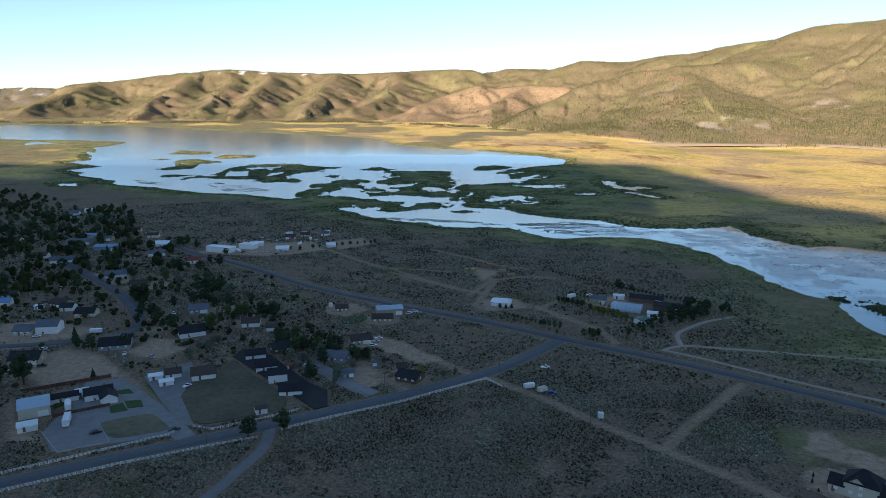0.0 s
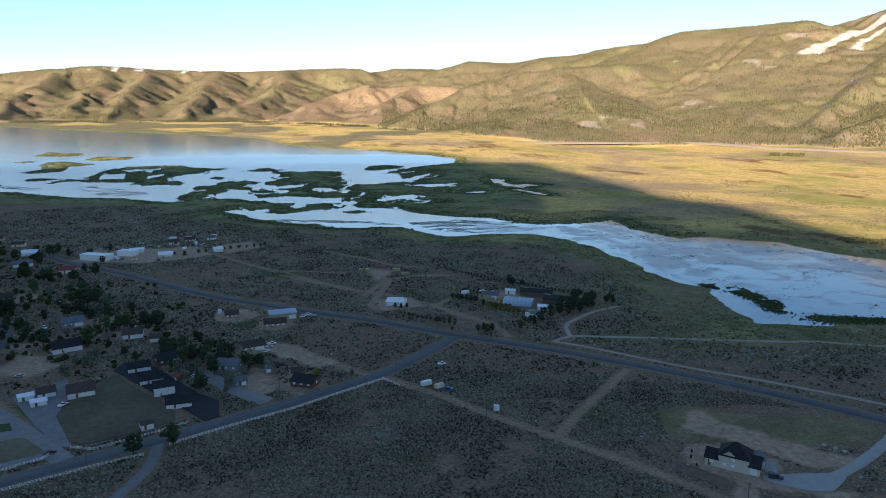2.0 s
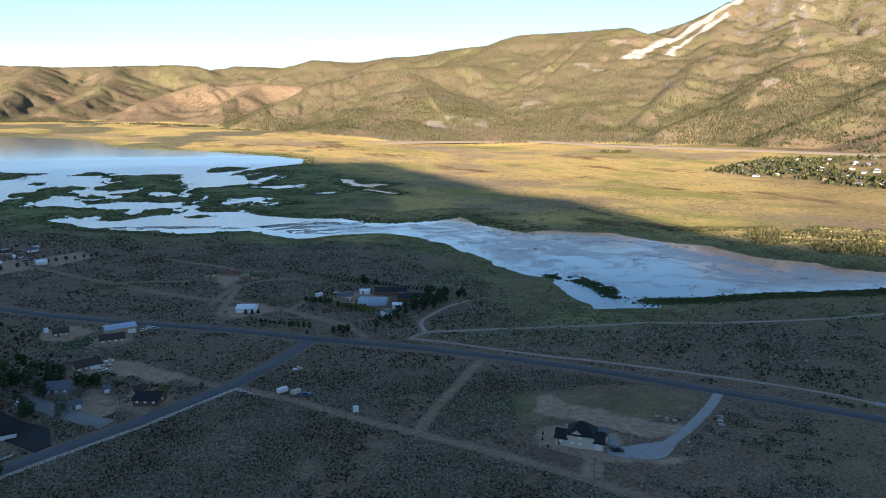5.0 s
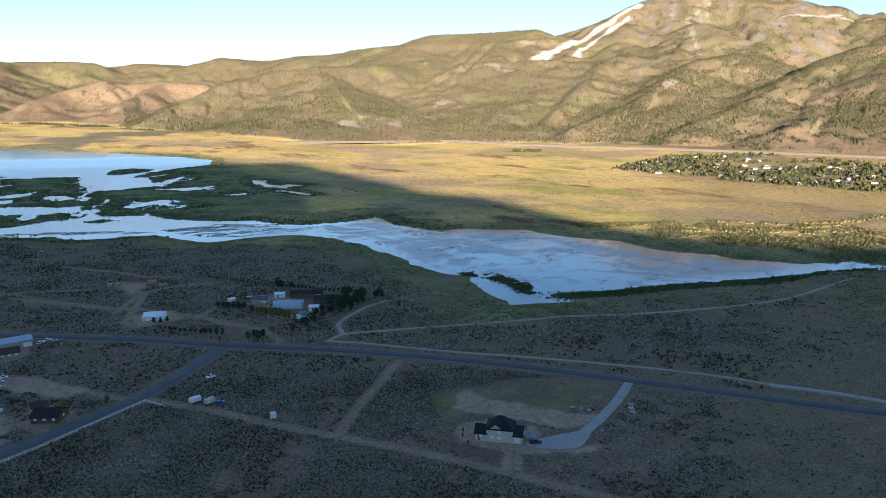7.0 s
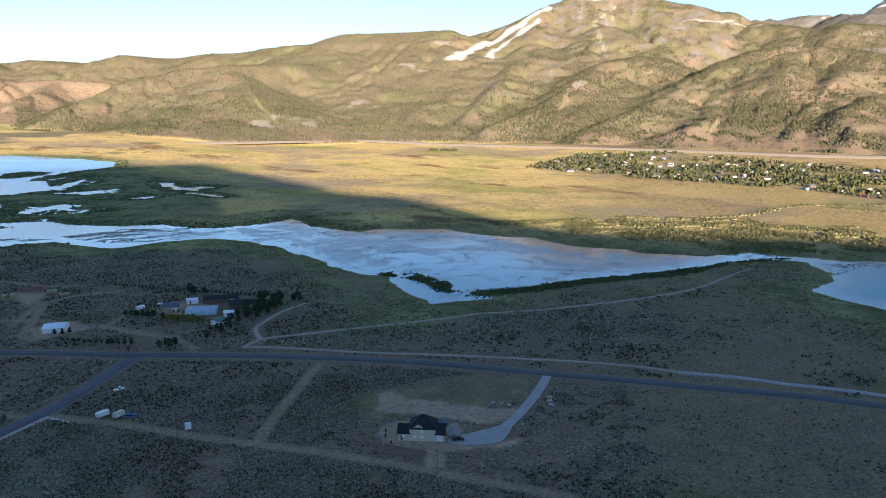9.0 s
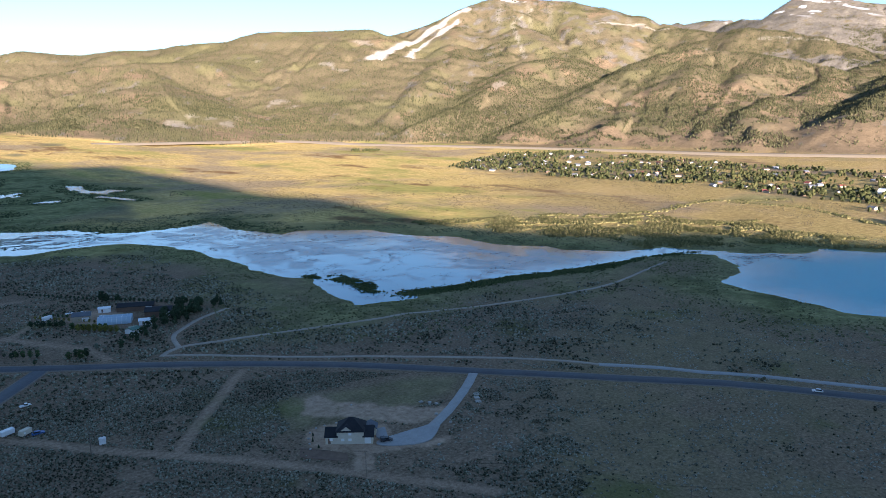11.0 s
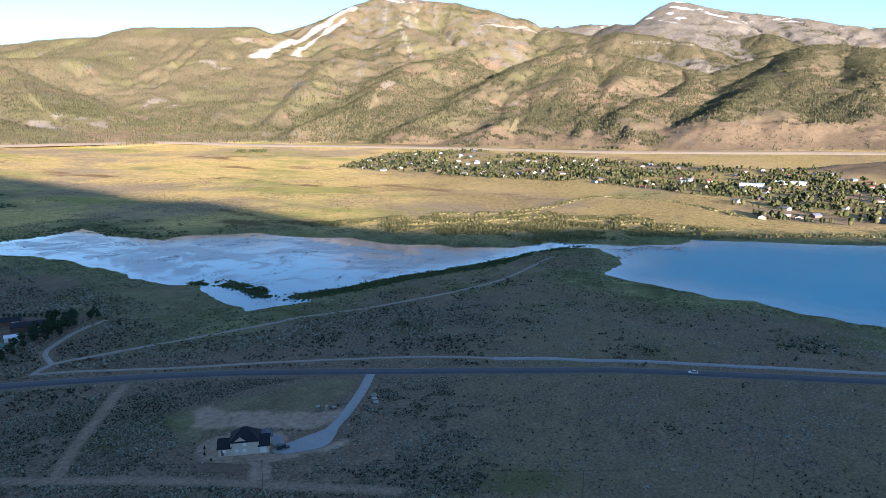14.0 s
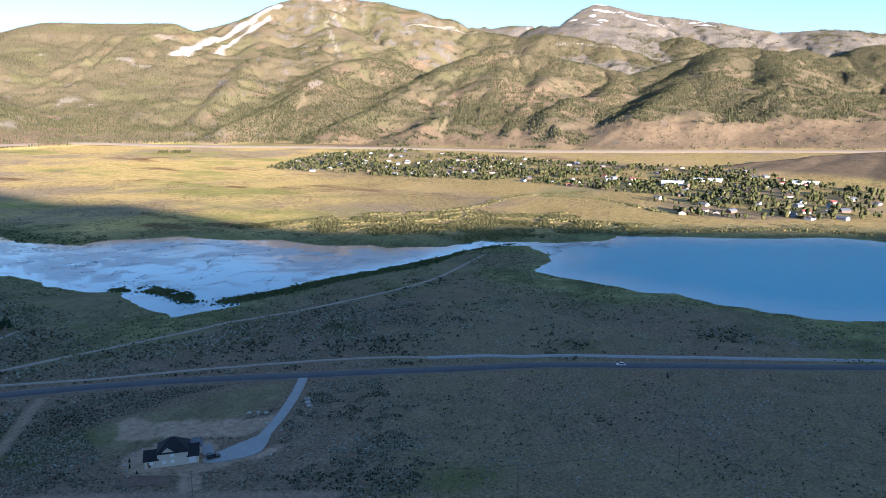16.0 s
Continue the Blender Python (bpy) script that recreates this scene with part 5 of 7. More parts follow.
def trailer(name, x, y, turn, w, d, h, colour, label, cab=False):
    root = new(name)
    bm = bmesh.new()
    box(bm, -w / 2, w / 2, -d / 2, d / 2, 0.55, h)
    bmesh.ops.bevel(bm, geom=bm.edges[:], offset=0.15, segments=2, affect="EDGES")
    part("body", bm, colour, root)
    bm = bmesh.new()
    box(bm, -w / 2 + 0.3, w / 2 + 0.9, -0.3, 0.3, 0.35, 0.6)
    part("frame", bm, DARK_TRIM, root)
    for i in range(max(1, int(w / 2.5))):
        win = shared("window", WINDOW_FRAME, root, (-w / 2 + 1.2 + i * 2.3, -d / 2 - 0.02, h * 0.62), 0, (0.7, 1, 0.6))
        shared("pane", WINDOW_PANE, win)
    if cab:
        bm = bmesh.new()
        box(bm, w / 2 - 0.1, w / 2 + 0.05, -d / 2 + 0.2, d / 2 - 0.2, 1.3, 2.1)
        part("windscreen", bm, GLASS, root)
    wheels(root, [(px, py) for px in (-w * 0.2, w * 0.15) for py in (-d / 2 + 0.15, d / 2 - 0.15)], 1.1)
    root.matrix_basis = pose(x, y, ground_z(x, y) + 0.3, 0, 0, turn)
    return tagged(root, label, "trailer", group="trailers")


trailer("motorhome", -156.5, 269, 112, 9.5, 2.6, 3.3, CAR_PAINT["white"], "white motorhome parked on gravel yard", True)
trailer("motorhome", -164, 284, 118, 7.0, 2.5, 3.2, CAR_PAINT["white"], "white motorhome beside the gravel yard", True)
trailer("travel_trailer", 40.5, 307, 20, 5.2, 2.3, 2.6, CAR_PAINT["white"], "white travel trailer on dirt")
trailer("travel_trailer", 46, 302.5, 30, 4.8, 2.3, 2.6, PAINT["C"], "cream travel trailer on dirt")
trailer("travel_trailer", 91, 474, 30, 6.0, 2.4, 2.8, CAR_PAINT["white"], "white box trailer in a ranch yard")
trailer("travel_trailer", -205, 392, 10, 7.0, 2.4, 2.8, CAR_PAINT["white"], "white trailer beside a street")


def container(x, y, turn, mat, label):
    root = new("dumpster")
    bm = bmesh.new()
    box(bm, -3.2, 3.2, -1.25, 1.25, 0.2, 2.3)
    bmesh.ops.inset_region(bm, faces=[f for f in bm.faces if f.normal.z > 0.9], thickness=0.15, depth=-1.2)
    part("body", bm, mat, root)
    for i in range(6):
        bm = bmesh.new()
        xx = -2.9 + i * 1.16
        box(bm, xx - 0.08, xx + 0.08, -1.36, -1.25, 0.2, 2.2)
        part("rib", bm, mat, root)
    root.matrix_basis = pose(x, y, ground_z(x, y), 0, 0, turn)
    return tagged(root, label, "dumpster", group="dumpsters")


for x, y, t in ((20, 562, 70), (25, 562, 70), (49, 559, 5), (55, 544, 10)):
    container(x, y, t, PAINT["Y"], "yellow-green steel dumpster on bare earth")


def tank(x, y):
    root = new("water_tank")
    bm = bmesh.new()
    tube(bm, (0, 0, -0.3), (0, 0, 2.4), 1.3, 1.3, 20)
    tube(bm, (0, 0, 2.4), (0, 0, 2.9), 1.3, 0.35, 20)
    part("shell", bm, PAINT["W"], root)
    bm = bmesh.new()
    tube(bm, (0, 0, 2.88), (0, 0, 3.05), 0.32, 0.32, 12)
    part("lid", bm, DARK_TRIM, root)
    root.matrix_basis = pose(x, y, ground_z(x, y), 0, 0, 0)
    return tagged(root, "white cylindrical water tank in sagebrush", "tank")


tank(67, 275)
tank(-76, 452)


# ---------------------------------------------------------------- poles
def pole(x, y, h=10.0, turn=30.0):
    root = new("utility_pole")
    bm = bmesh.new()
    tube(bm, (0, 0, -0.8), (0, 0, h), 0.17, 0.11, 8)
    part("shaft", bm, TIMBER, root)
    bm = bmesh.new()
    box(bm, -1.2, 1.2, -0.06, 0.06, h - 0.8, h - 0.66)
    part("crossarm", bm, TIMBER, root)
    for k in (-1.1, 0, 1.1):
        bm = bmesh.new()
        tube(bm, (k, 0, h - 0.66), (k, 0, h - 0.45), 0.06, 0.04, 6)
        part("insulator", bm, STONE, root)
    root.matrix_basis = pose(x, y, ground_z(x, y), 0, 0, turn)
    return tagged(root, "weathered timber utility pole with a crossarm", "pole", group="utility poles")


for x, y in ((129, 186), (61, 268), (27, 315), (57, 419), (-27, 303), (-57, 238), (240, 57), (193, 98), (-58, 402), (-20, 455), (-8, 372), (-92, 250), (160, 147), (-110, 290), (-190, 370), (-205, 430)):
    pole(x, y)


# ---------------------------------------------------------------- fences
bm = bmesh.new()
box(bm, -0.08, 0.08, -0.08, 0.08, -0.5, 1.35)
POST = mesh_of("post", bm, TRIM)
bm = bmesh.new()
box(bm, 0, 1, -0.03, 0.03, -0.07, 0.07)
RAIL = mesh_of("rail", bm, TRIM)


def fence(line, step=3.0):
    root = new("fence")
    pts = []
    for (x0, y0), (x1, y1) in zip(line[:-1], line[1:]):
        n = max(1, round(math.hypot(x1 - x0, y1 - y0) / step))
        pts += [(x0 + (x1 - x0) * i / n, y0 + (y1 - y0) * i / n) for i in range(n)]
    pts.append(line[-1])
    zs = terrain(np.array([p[0] for p in pts]), np.array([p[1] for p in pts]))[0]
    for i, (x, y) in enumerate(pts):
        shared("post", POST, root, (x, y, float(zs[i])))
        if i + 1 < len(pts):
            x1, y1 = pts[i + 1]
            ln, a = math.hypot(x1 - x, y1 - y), math.atan2(y1 - y, x1 - x)
            for hgt in (0.35, 0.75, 1.15):
                shared("rail", RAIL, root, (x, y, float(zs[i]) + hgt), a, (ln, 1, 1))
    return tagged(root, "white three-rail fence along the side road", "fence", group="white fences")


fence([(-172, 218), (-143, 237), (-127, 247), (-110, 258), (-108, 263)])
fence([(-103, 266), (-94, 263), (-80, 271), (-63, 282)])
fence([(-170, 203), (-151, 215), (-121, 233), (-85, 251), (-74, 256)])
fence([(-66, 263), (-45, 276), (-21, 289), (21, 319), (28, 309)])


def board_fence(line, mat, label):
    root = new("fence")
    for (x0, y0), (x1, y1) in zip(line[:-1], line[1:]):
        ln = math.hypot(x1 - x0, y1 - y0)
        n = max(1, round(ln / 2.4))
        for i in range(n):
            bm = bmesh.new()
            box(bm, 0.03, ln / n - 0.03, -0.05, 0.05, 0, 1.7)
            p = part("panel", bm, mat, root)
            p.matrix_basis = Matrix.LocRotScale((x0 + (x1 - x0) * i / n, y0 + (y1 - y0) * i / n, ground_z(x0, y0)), Euler((0, 0, math.atan2(y1 - y0, x1 - x0))), None)
    return tagged(root, label, "fence")


FENCE_STAIN = material("fence_stain", 0.85, 0, (0.115, 0.052, 0.040), 0.25, 1.5)
board_fence([(-196, 302), (-163, 322)], FENCE_STAIN, "red-brown board fence behind the long garage")
board_fence([(-166, 275), (-147, 287)], FENCE_STAIN, "red-brown board fence beside motorhomes")


# ---------------------------------------------------------------- trees
LEAF = [material("green_leaves", 0.9, 0, (0.055, 0.085, 0.028), 0.35, 0.6), material("dark_leaves", 0.9, 0, (0.034, 0.055, 0.024), 0.35, 0.6), material("silver_leaves", 0.9, 0, (0.12, 0.14, 0.10), 0.25, 0.6), material("yellow_leaves", 0.9, 0, (0.17, 0.16, 0.035), 0.25, 0.6)]
NEEDLE = material("needles", 0.9, 0, (0.030, 0.046, 0.022), 0.3, 0.6)
BARK = material("bark", 0.95, 0, (0.09, 0.07, 0.055), 0.25, 2.0)


def clump(verts, faces, c, size, rnd):
    o = len(verts)
    for v in ((1, 0, 0), (-1, 0, 0), (0, 1, 0), (0, -1, 0), (0, 0, 1), (0, 0, -1)):
        k = size * rnd.uniform(0.55, 1.3)
        verts.append((c[0] + v[0] * k + rnd.uniform(-.3, .3) * size, c[1] + v[1] * k + rnd.uniform(-.3, .3) * size, c[2] + v[2] * k * 0.8))
    faces += [(o + a, o + b, o + d) for a, b, d in ((0, 2, 4), (2, 1, 4), (1, 3, 4), (3, 0, 4), (2, 0, 5), (1, 2, 5), (3, 1, 5), (0, 3, 5))]


def leafy(seed, mat, n=85, tall=8.0):
    rnd = random.Random(seed)
    verts, faces = [], []
    for _ in range(n):
        a, u, z = rnd.uniform(0, math.tau), math.sqrt(rnd.random()), rnd.uniform(-1, 1)
        rad = math.sqrt(max(0, 1 - z * z)) * (0.75 + 0.25 * math.sin(a * 3 + seed))
        clump(verts, faces, (math.cos(a) * u * rad * tall * 0.42, math.sin(a) * u * rad * tall * 0.42, tall * 0.62 + z * tall * 0.36), tall * rnd.uniform(0.065, 0.12) * (1.0 if n > 50 else 1.6), rnd)
    crown = mesh_from("crown", verts, faces, [mat])
    bm = bmesh.new()
    tube(bm, (0, 0, -0.4), (0.1, 0, tall * 0.45), tall * 0.035, tall * 0.02, 7)
    for k in range(4):
        a = k * 1.6 + seed
        tube(bm, (0.05, 0, tall * (0.28 + 0.05 * k)), (math.cos(a) * tall * 0.24, math.sin(a) * tall * 0.24, tall * (0.55 + 0.06 * k)), tall * 0.016, tall * 0.006, 5)
    return crown, mesh_of("trunk", bm, BARK)


def conifer(seed, mat, tall=9.0):
    rnd = random.Random(seed)
    verts, faces = [], []
    for t in range(9):
        z, rad = tall * (0.1 + 0.095 * t), tall * 0.34 * (1 - t / 9.8)
        n = 11
        o = len(verts)
        verts.append((0, 0, z + tall * 0.17))
        for k in range(2 * n):
            q = rad * (rnd.uniform(0.85, 1.15) if k % 2 else rnd.uniform(0.5, 0.7))
            verts.append((math.cos(k * math.pi / n) * q, math.sin(k * math.pi / n) * q, z - (0.06 * tall * rnd.random() if k % 2 else 0)))
        faces += [(o, o + 1 + k, o + 1 + (k + 1) % (2 * n)) for k in range(2 * n)]
    bm = bmesh.new()
    tube(bm, (0, 0, -0.4), (0, 0, tall * 0.9), tall * 0.03, tall * 0.006, 7)
    return mesh_from("crown", verts, faces, [mat]), mesh_of("trunk", bm, BARK)


KINDS = {"green": [leafy(1, LEAF[0]), leafy(2, LEAF[0])], "dark": [leafy(3, LEAF[1]), leafy(4, LEAF[1])], "silver": [leafy(5, LEAF[2])], "yellow": [leafy(6, LEAF[3])], "conifer": [conifer(7, NEEDLE), conifer(8, NEEDLE)]}
TREE_LABEL = {"green": "broad green leafy tree among the houses", "dark": "dense dark-green leafy village tree", "silver": "silvery grey-green bushy tree", "yellow": "yellow-green leafy tree beside a house", "conifer": "dark conical evergreen tree"}


def tree(kind, x, y, size, pick, z=None, group="village trees", name="tree"):
    crown, trunk = KINDS[kind][pick % len(KINDS[kind])]
    root = new(name)
    shared("trunk", trunk, root)
    shared("crown", crown, root)
    root.matrix_basis = pose(x, y, ground_z(x, y) if z is None else z, 0, 0, pick * 47 % 360) @ Matrix.Diagonal((size, size, size * (0.9 + 0.03 * (pick % 7)), 1))
    return tagged(root, TREE_LABEL[kind].replace("tree", name), name, group=group)


for i, (kind, x, y, size) in enumerate((("dark", -64.5, 262, 1.3), ("dark", -77.5, 256, 1.2), ("dark", -63, 320, 0.9), ("dark", -61, 338, 1.0), ("dark", -93, 375, 1.1), ("dark", -76, 360, 1.1), ("dark", -62, 368, 1.0), ("silver", -46, 334, 0.7), ("silver", -51, 326, 0.6), ("silver", -66, 353, 0.9), ("dark", -40, 346, 0.9), ("yellow", -11, 322, 0.75),
                                          ("dark", -84, 350, 0.7), ("silver", -80, 346, 0.8), ("dark", -57, 355, 0.8), ("dark", -88, 370, 1.2), ("silver", 0, 322, 0.5), ("silver", 6, 326, 0.45), ("dark", -70, 375, 0.9), ("dark", -200, 312, 1.9), ("dark", -209, 305, 1.8), ("conifer", -172, 322, 0.6), ("green", -206, 318, 1.1))):
    tree(kind, x, y, size, i)
for i, (kind, x, y, size) in enumerate((("green", 87, 383, 0.75), ("green", 82, 386, 0.6), ("dark", 130, 497, 1.0), ("dark", 118, 399, 0.6), ("dark", 109, 390, 0.6), ("conifer", 42, 446, 0.5), ("conifer", 46, 447, 0.45), ("dark", 67, 390, 0.4), ("dark", 38, 445, 0.5), ("dark", 60, 408, 0.45), ("dark", 155, 430, 0.9), ("dark", 160, 437, 1.0), ("dark", 168, 432, 0.9), ("dark", 150, 424, 0.8), ("dark", 174, 440, 0.9), ("dark", 182, 436, 0.7), ("dark", 163, 447, 1.0), ("dark", 142, 415, 0.7), ("dark", 134, 408, 0.6), ("dark", 126, 400, 0.6), ("conifer", 188, 438, 0.7), ("dark", 168, 452, 0.9), ("dark", 176, 448, 0.8), ("silver", 98, 395, 0.45), ("dark", 115, 402, 0.4))):
    tree(kind, x, y, size, i + 30, group="ranch trees")
rnd = random.Random(9)
for x, y, size in ((125, 405, 0.9), (133, 414, 1.0), (138, 420, 1.1), (144, 418, 1.2), (152, 418, 1.2), (156, 422, 1.3), (166, 434, 1.2), (170, 438, 1.2), (178, 444, 1.1), (186, 441, 1.0), (164, 425, 1.1), (145, 430, 1.2), (142, 414, 1.0), (148, 410, 0.8), (158, 416, 0.9), (171, 429, 0.8), (182, 439, 0.9), (148, 424, 1.2), (154, 426, 1.2), (161, 430, 1.1), (129, 411, 0.7), (117, 394, 0.8), (122, 400, 0.7), (108, 389, 0.6), (160, 442, 1.2), (150, 436, 1.1), (130, 492, 1.2), (136, 494, 0.9), (176, 446, 0.9), (90, 387, 0.9), (85, 390, 0.8)):
    tree("dark", x + rnd.uniform(-2, 2), y + rnd.uniform(-2, 2), size * 0.72, rnd.randrange(99), group="ranch trees")

# rows of shrubs at the ranch
for i, (line, kind, size) in enumerate((([(80, 463), (97, 449)], "dark", 0.6), ([(99, 436), (118, 417)], "yellow", 0.6), ([(97, 440), (114, 424)], "green", 0.6), ([(62, 409), (74, 400)], "green", 0.5), (([(91, 555), (120, 517), (138, 494)]), "dark", 0.28), ([(138, 494), (160, 470), (181, 454)], "dark", 0.35), ([(86, 482), (105, 458), (118, 440)], "yellow", 0.30), ([(92, 486), (108, 464)], "green", 0.3), ([(40, 431), (55, 416), (73, 399)], "dark", 0.3))):
    for (x0, y0), (x1, y1) in zip(line[:-1], line[1:]):
        n = max(2, int(math.hypot(x1 - x0, y1 - y0) / 3.2))
        for k in range(n):
            tree(kind, x0 + (x1 - x0) * k / n, y0 + (y1 - y0) * k / n, size, i * 17 + k, group="ranch hedges", name="shrub")

# trees in clusters round the village houses: kind, place, how many, spread
rnd = random.Random(77)
for kind, x, y, n, spread in (("dark", -216, 472, 6, 9), ("dark", -252, 535, 3, 8), ("green", -228, 528, 3, 7), ("dark", -261, 673, 6, 13), ("dark", -211, 561, 4, 9), ("green", -186, 519, 5, 10), ("dark", -165, 492, 4, 9), ("dark", -158, 461, 3, 7), ("silver", -148, 479, 5, 9),
                              ("green", -133, 427, 3, 6), ("dark", -114, 433, 4, 8), ("dark", -181, 418, 5, 7), ("dark", -159, 394, 2, 4), ("green", -140, 400, 2, 5), ("conifer", -212, 380, 1, 1)):
    for k in range(n):
        tree(kind, x + rnd.gauss(0, spread), y + rnd.gauss(0, spread), rnd.uniform(0.75, 1.4), rnd.randrange(1000))
for kind, x, y, n, spread in (("dark", -198, 363, 5, 5), ("dark", -171, 370, 2, 4), ("silver", -128, 355, 6, 7), ("dark", -286, 576, 4, 10), ("dark", -249, 512, 2, 6), ("dark", -245, 467, 4, 8), ("dark", -260, 440, 2, 6), ("dark", -208, 636, 2, 6), ("dark", -239, 666, 4, 10),
                              ("dark", -188, 439, 4, 7), ("green", -204, 491, 4, 8), ("silver", -70, 330, 3, 5), ("silver", -55, 318, 3, 5), ("dark", -104, 372, 3, 5)):
    for k in range(n):
        tree(kind, x + rnd.gauss(0, spread), y + rnd.gauss(0, spread), rnd.uniform(0.55, 1.05), rnd.randrange(1000))

# single trees beside the houses and the black lot
for i, (x, y) in enumerate([(-96, 384), (-88, 370), (-80, 357), (-77, 366), (-70, 357), (-63, 345), (-68, 361), (-62, 363), (-57, 366), (-48, 349), (-45, 345), (-66, 322), (-41, 346)]):
    tree(("dark", "dark", "green", "conifer")[i % 4], x, y, 0.8 + 0.12 * (i * 5 % 4), i + 11)
for i, (x, y) in enumerate([(-186, 535), (-165, 495), (-174, 510), (-170, 456), (-159, 443), (-132, 419), (-130, 424), (-112, 426), (-108, 425), (-118, 432), (-93, 384), (-84, 378), (-154, 450), (-141, 442), (-201, 512), (-184, 482), (-179, 491), (-133, 466), (-152, 479), (-263, 668), (-265, 686), (-258, 644), (-204, 593), (-202, 562)]):
    tree(("dark", "green", "dark", "dark", "silver")[i % 5], x, y, 0.75 + 0.13 * (i * 3 % 5), i + 40)

# village trees, thicker to the far left
BUILT = [(v[0], v[1], max(v[3], v[4]) * 0.62) for v in VILLAGE + SHEDS] + [(-157, 297, 22), (141, 214, 18), (-212, 648, 22), (-190, 668, 14), (122, 443, 15), (-99, 346, 9), (-90, 331, 9), (-79, 315, 9), (-70, 302, 9)]
WOODS = [(-640, 980), (-420, 930), (-330, 760), (-290, 640), (-311, 577), (-272, 511), (-260, 472), (-316, 466), (-420, 560)]
rnd = random.Random(21)
count = 0
while count < 150:
    x, y = rnd.uniform(-640, -100), rnd.uniform(360, 960)
    inn = float(inside(WOODS, np.array([x]), np.array([y]))[0])
    dense = float(fbm(np.array([x / 45]), np.array([y / 45]), 3)[0])
    if inn < 0 or dense < 0.34 or any((x - a) ** 2 + (y - b) ** 2 < c * c for a, b, c in BUILT) or float(along(STREET, np.array([x]), np.array([y]))[0]) < 7 or float(along(ROAD, np.array([x]), np.array([y]))[0]) < 9:
        count += 0.02
        continue
    kind = rnd.choices(("dark", "green", "silver", "conifer"), (6, 4, 1.5, 1))[0]
    tree(kind, x, y, rnd.uniform(0.85, 1.6), rnd.randrange(1000))
    count += 1


# ---------------------------------------------------------------- far town
TOWN_KINDS = []
for wall, roof, w, d in (("T", "S", 19, 11), ("T", "N", 20, 11), ("G", "N", 17, 11), ("B", "S", 18, 11), ("T", "R", 17, 11), ("G", "S", 19, 11)):
    root = house("house", 0, 0, 0, w, d, 3.2, wall, roof, far=True)
    tagged(root, f"sunlit {WORDS[wall]} house in the far town with {WORDS[roof]} roof", group="far town houses")
    TOWN_KINDS.append(root)
rnd = random.Random(5)
spots = []
while len(spots) < 150:
    x, y = rnd.uniform(890, 1730), rnd.uniform(10, 1410)
    if float(inside(TOWN, np.array([x]), np.array([y]))[0]) > 8 and all((x - a) ** 2 + (y - b) ** 2 > 26 ** 2 for a, b in spots):
        spots.append((x, y))
town_z = terrain(np.array([p[0] for p in spots]), np.array([p[1] for p in spots]))[0]
for i, ((x, y), z) in enumerate(zip(spots, town_z)):
    m = pose(x, y, float(z) + 0.3, 0, 0, rnd.choice((20, 110, 65, 150)) + rnd.uniform(-8, 8))
    if i < len(TOWN_KINDS):
        TOWN_KINDS[i].matrix_basis = m
    else:
        copy_thing(TOWN_KINDS[rnd.randrange(len(TOWN_KINDS))], m)
shop(1300, 355, 100, 38, 22, 7)
shop(1400, 315, 100, 52, 18, 5)
shop(1440, 150, 100, 44, 14, 5)


# ---------------------------------------------------------------- brush, reeds, forest: stuff
def scatter(name, x, y, z, width, height, mat, sides, label, category, seed, dome=True, soft=False):
    """Many small plants in one mesh: a lumpy dome or a spire each."""
    r = np.random.default_rng(seed)
    n = len(x)
    ang = np.arange(sides) * math.tau / sides
    a = ang[None, :] + r.random((n, 1)) * 6.28
    ring = lambda k, h: np.stack([x[:, None] + np.cos(a) * width[:, None] * k * r.uniform(0.7, 1.3, (n, sides)), y[:, None] + np.sin(a) * width[:, None] * k * r.uniform(0.7, 1.3, (n, sides)), z[:, None] + height[:, None] * h * r.uniform(0.8, 1.2, (n, sides))], -1)
    top = np.stack([x + r.uniform(-.2, .2, n) * width * dome, y + r.uniform(-.2, .2, n) * width * dome, z + height], -1)[:, None, :]
    idx = np.arange(sides)
    nxt = (idx + 1) % sides
    if dome:
        rings = np.concatenate([ring(0.42, -0.1), ring(0.5, 0.62), top], 1)
        f = [(i, j, sides + j) for i, j in zip(idx, nxt)] + [(i, sides + j, sides + i) for i, j in zip(idx, nxt)] + [(sides + i, sides + j, 2 * sides) for i, j in zip(idx, nxt)]
        k = 2 * sides + 1
    else:
        rings = np.concatenate([ring(0.5, 0.08), top], 1)
        f = [(i, j, sides) for i, j in zip(idx, nxt)]
        k = sides + 1
    faces = (np.array(f)[None] + (np.arange(n) * k)[:, None, None]).reshape(-1, 3)
    ob = new(name, mesh_from(name, rings.reshape(-1, 3), faces, [mat], soft))
    return tagged(ob, label, category, kind="stuff")


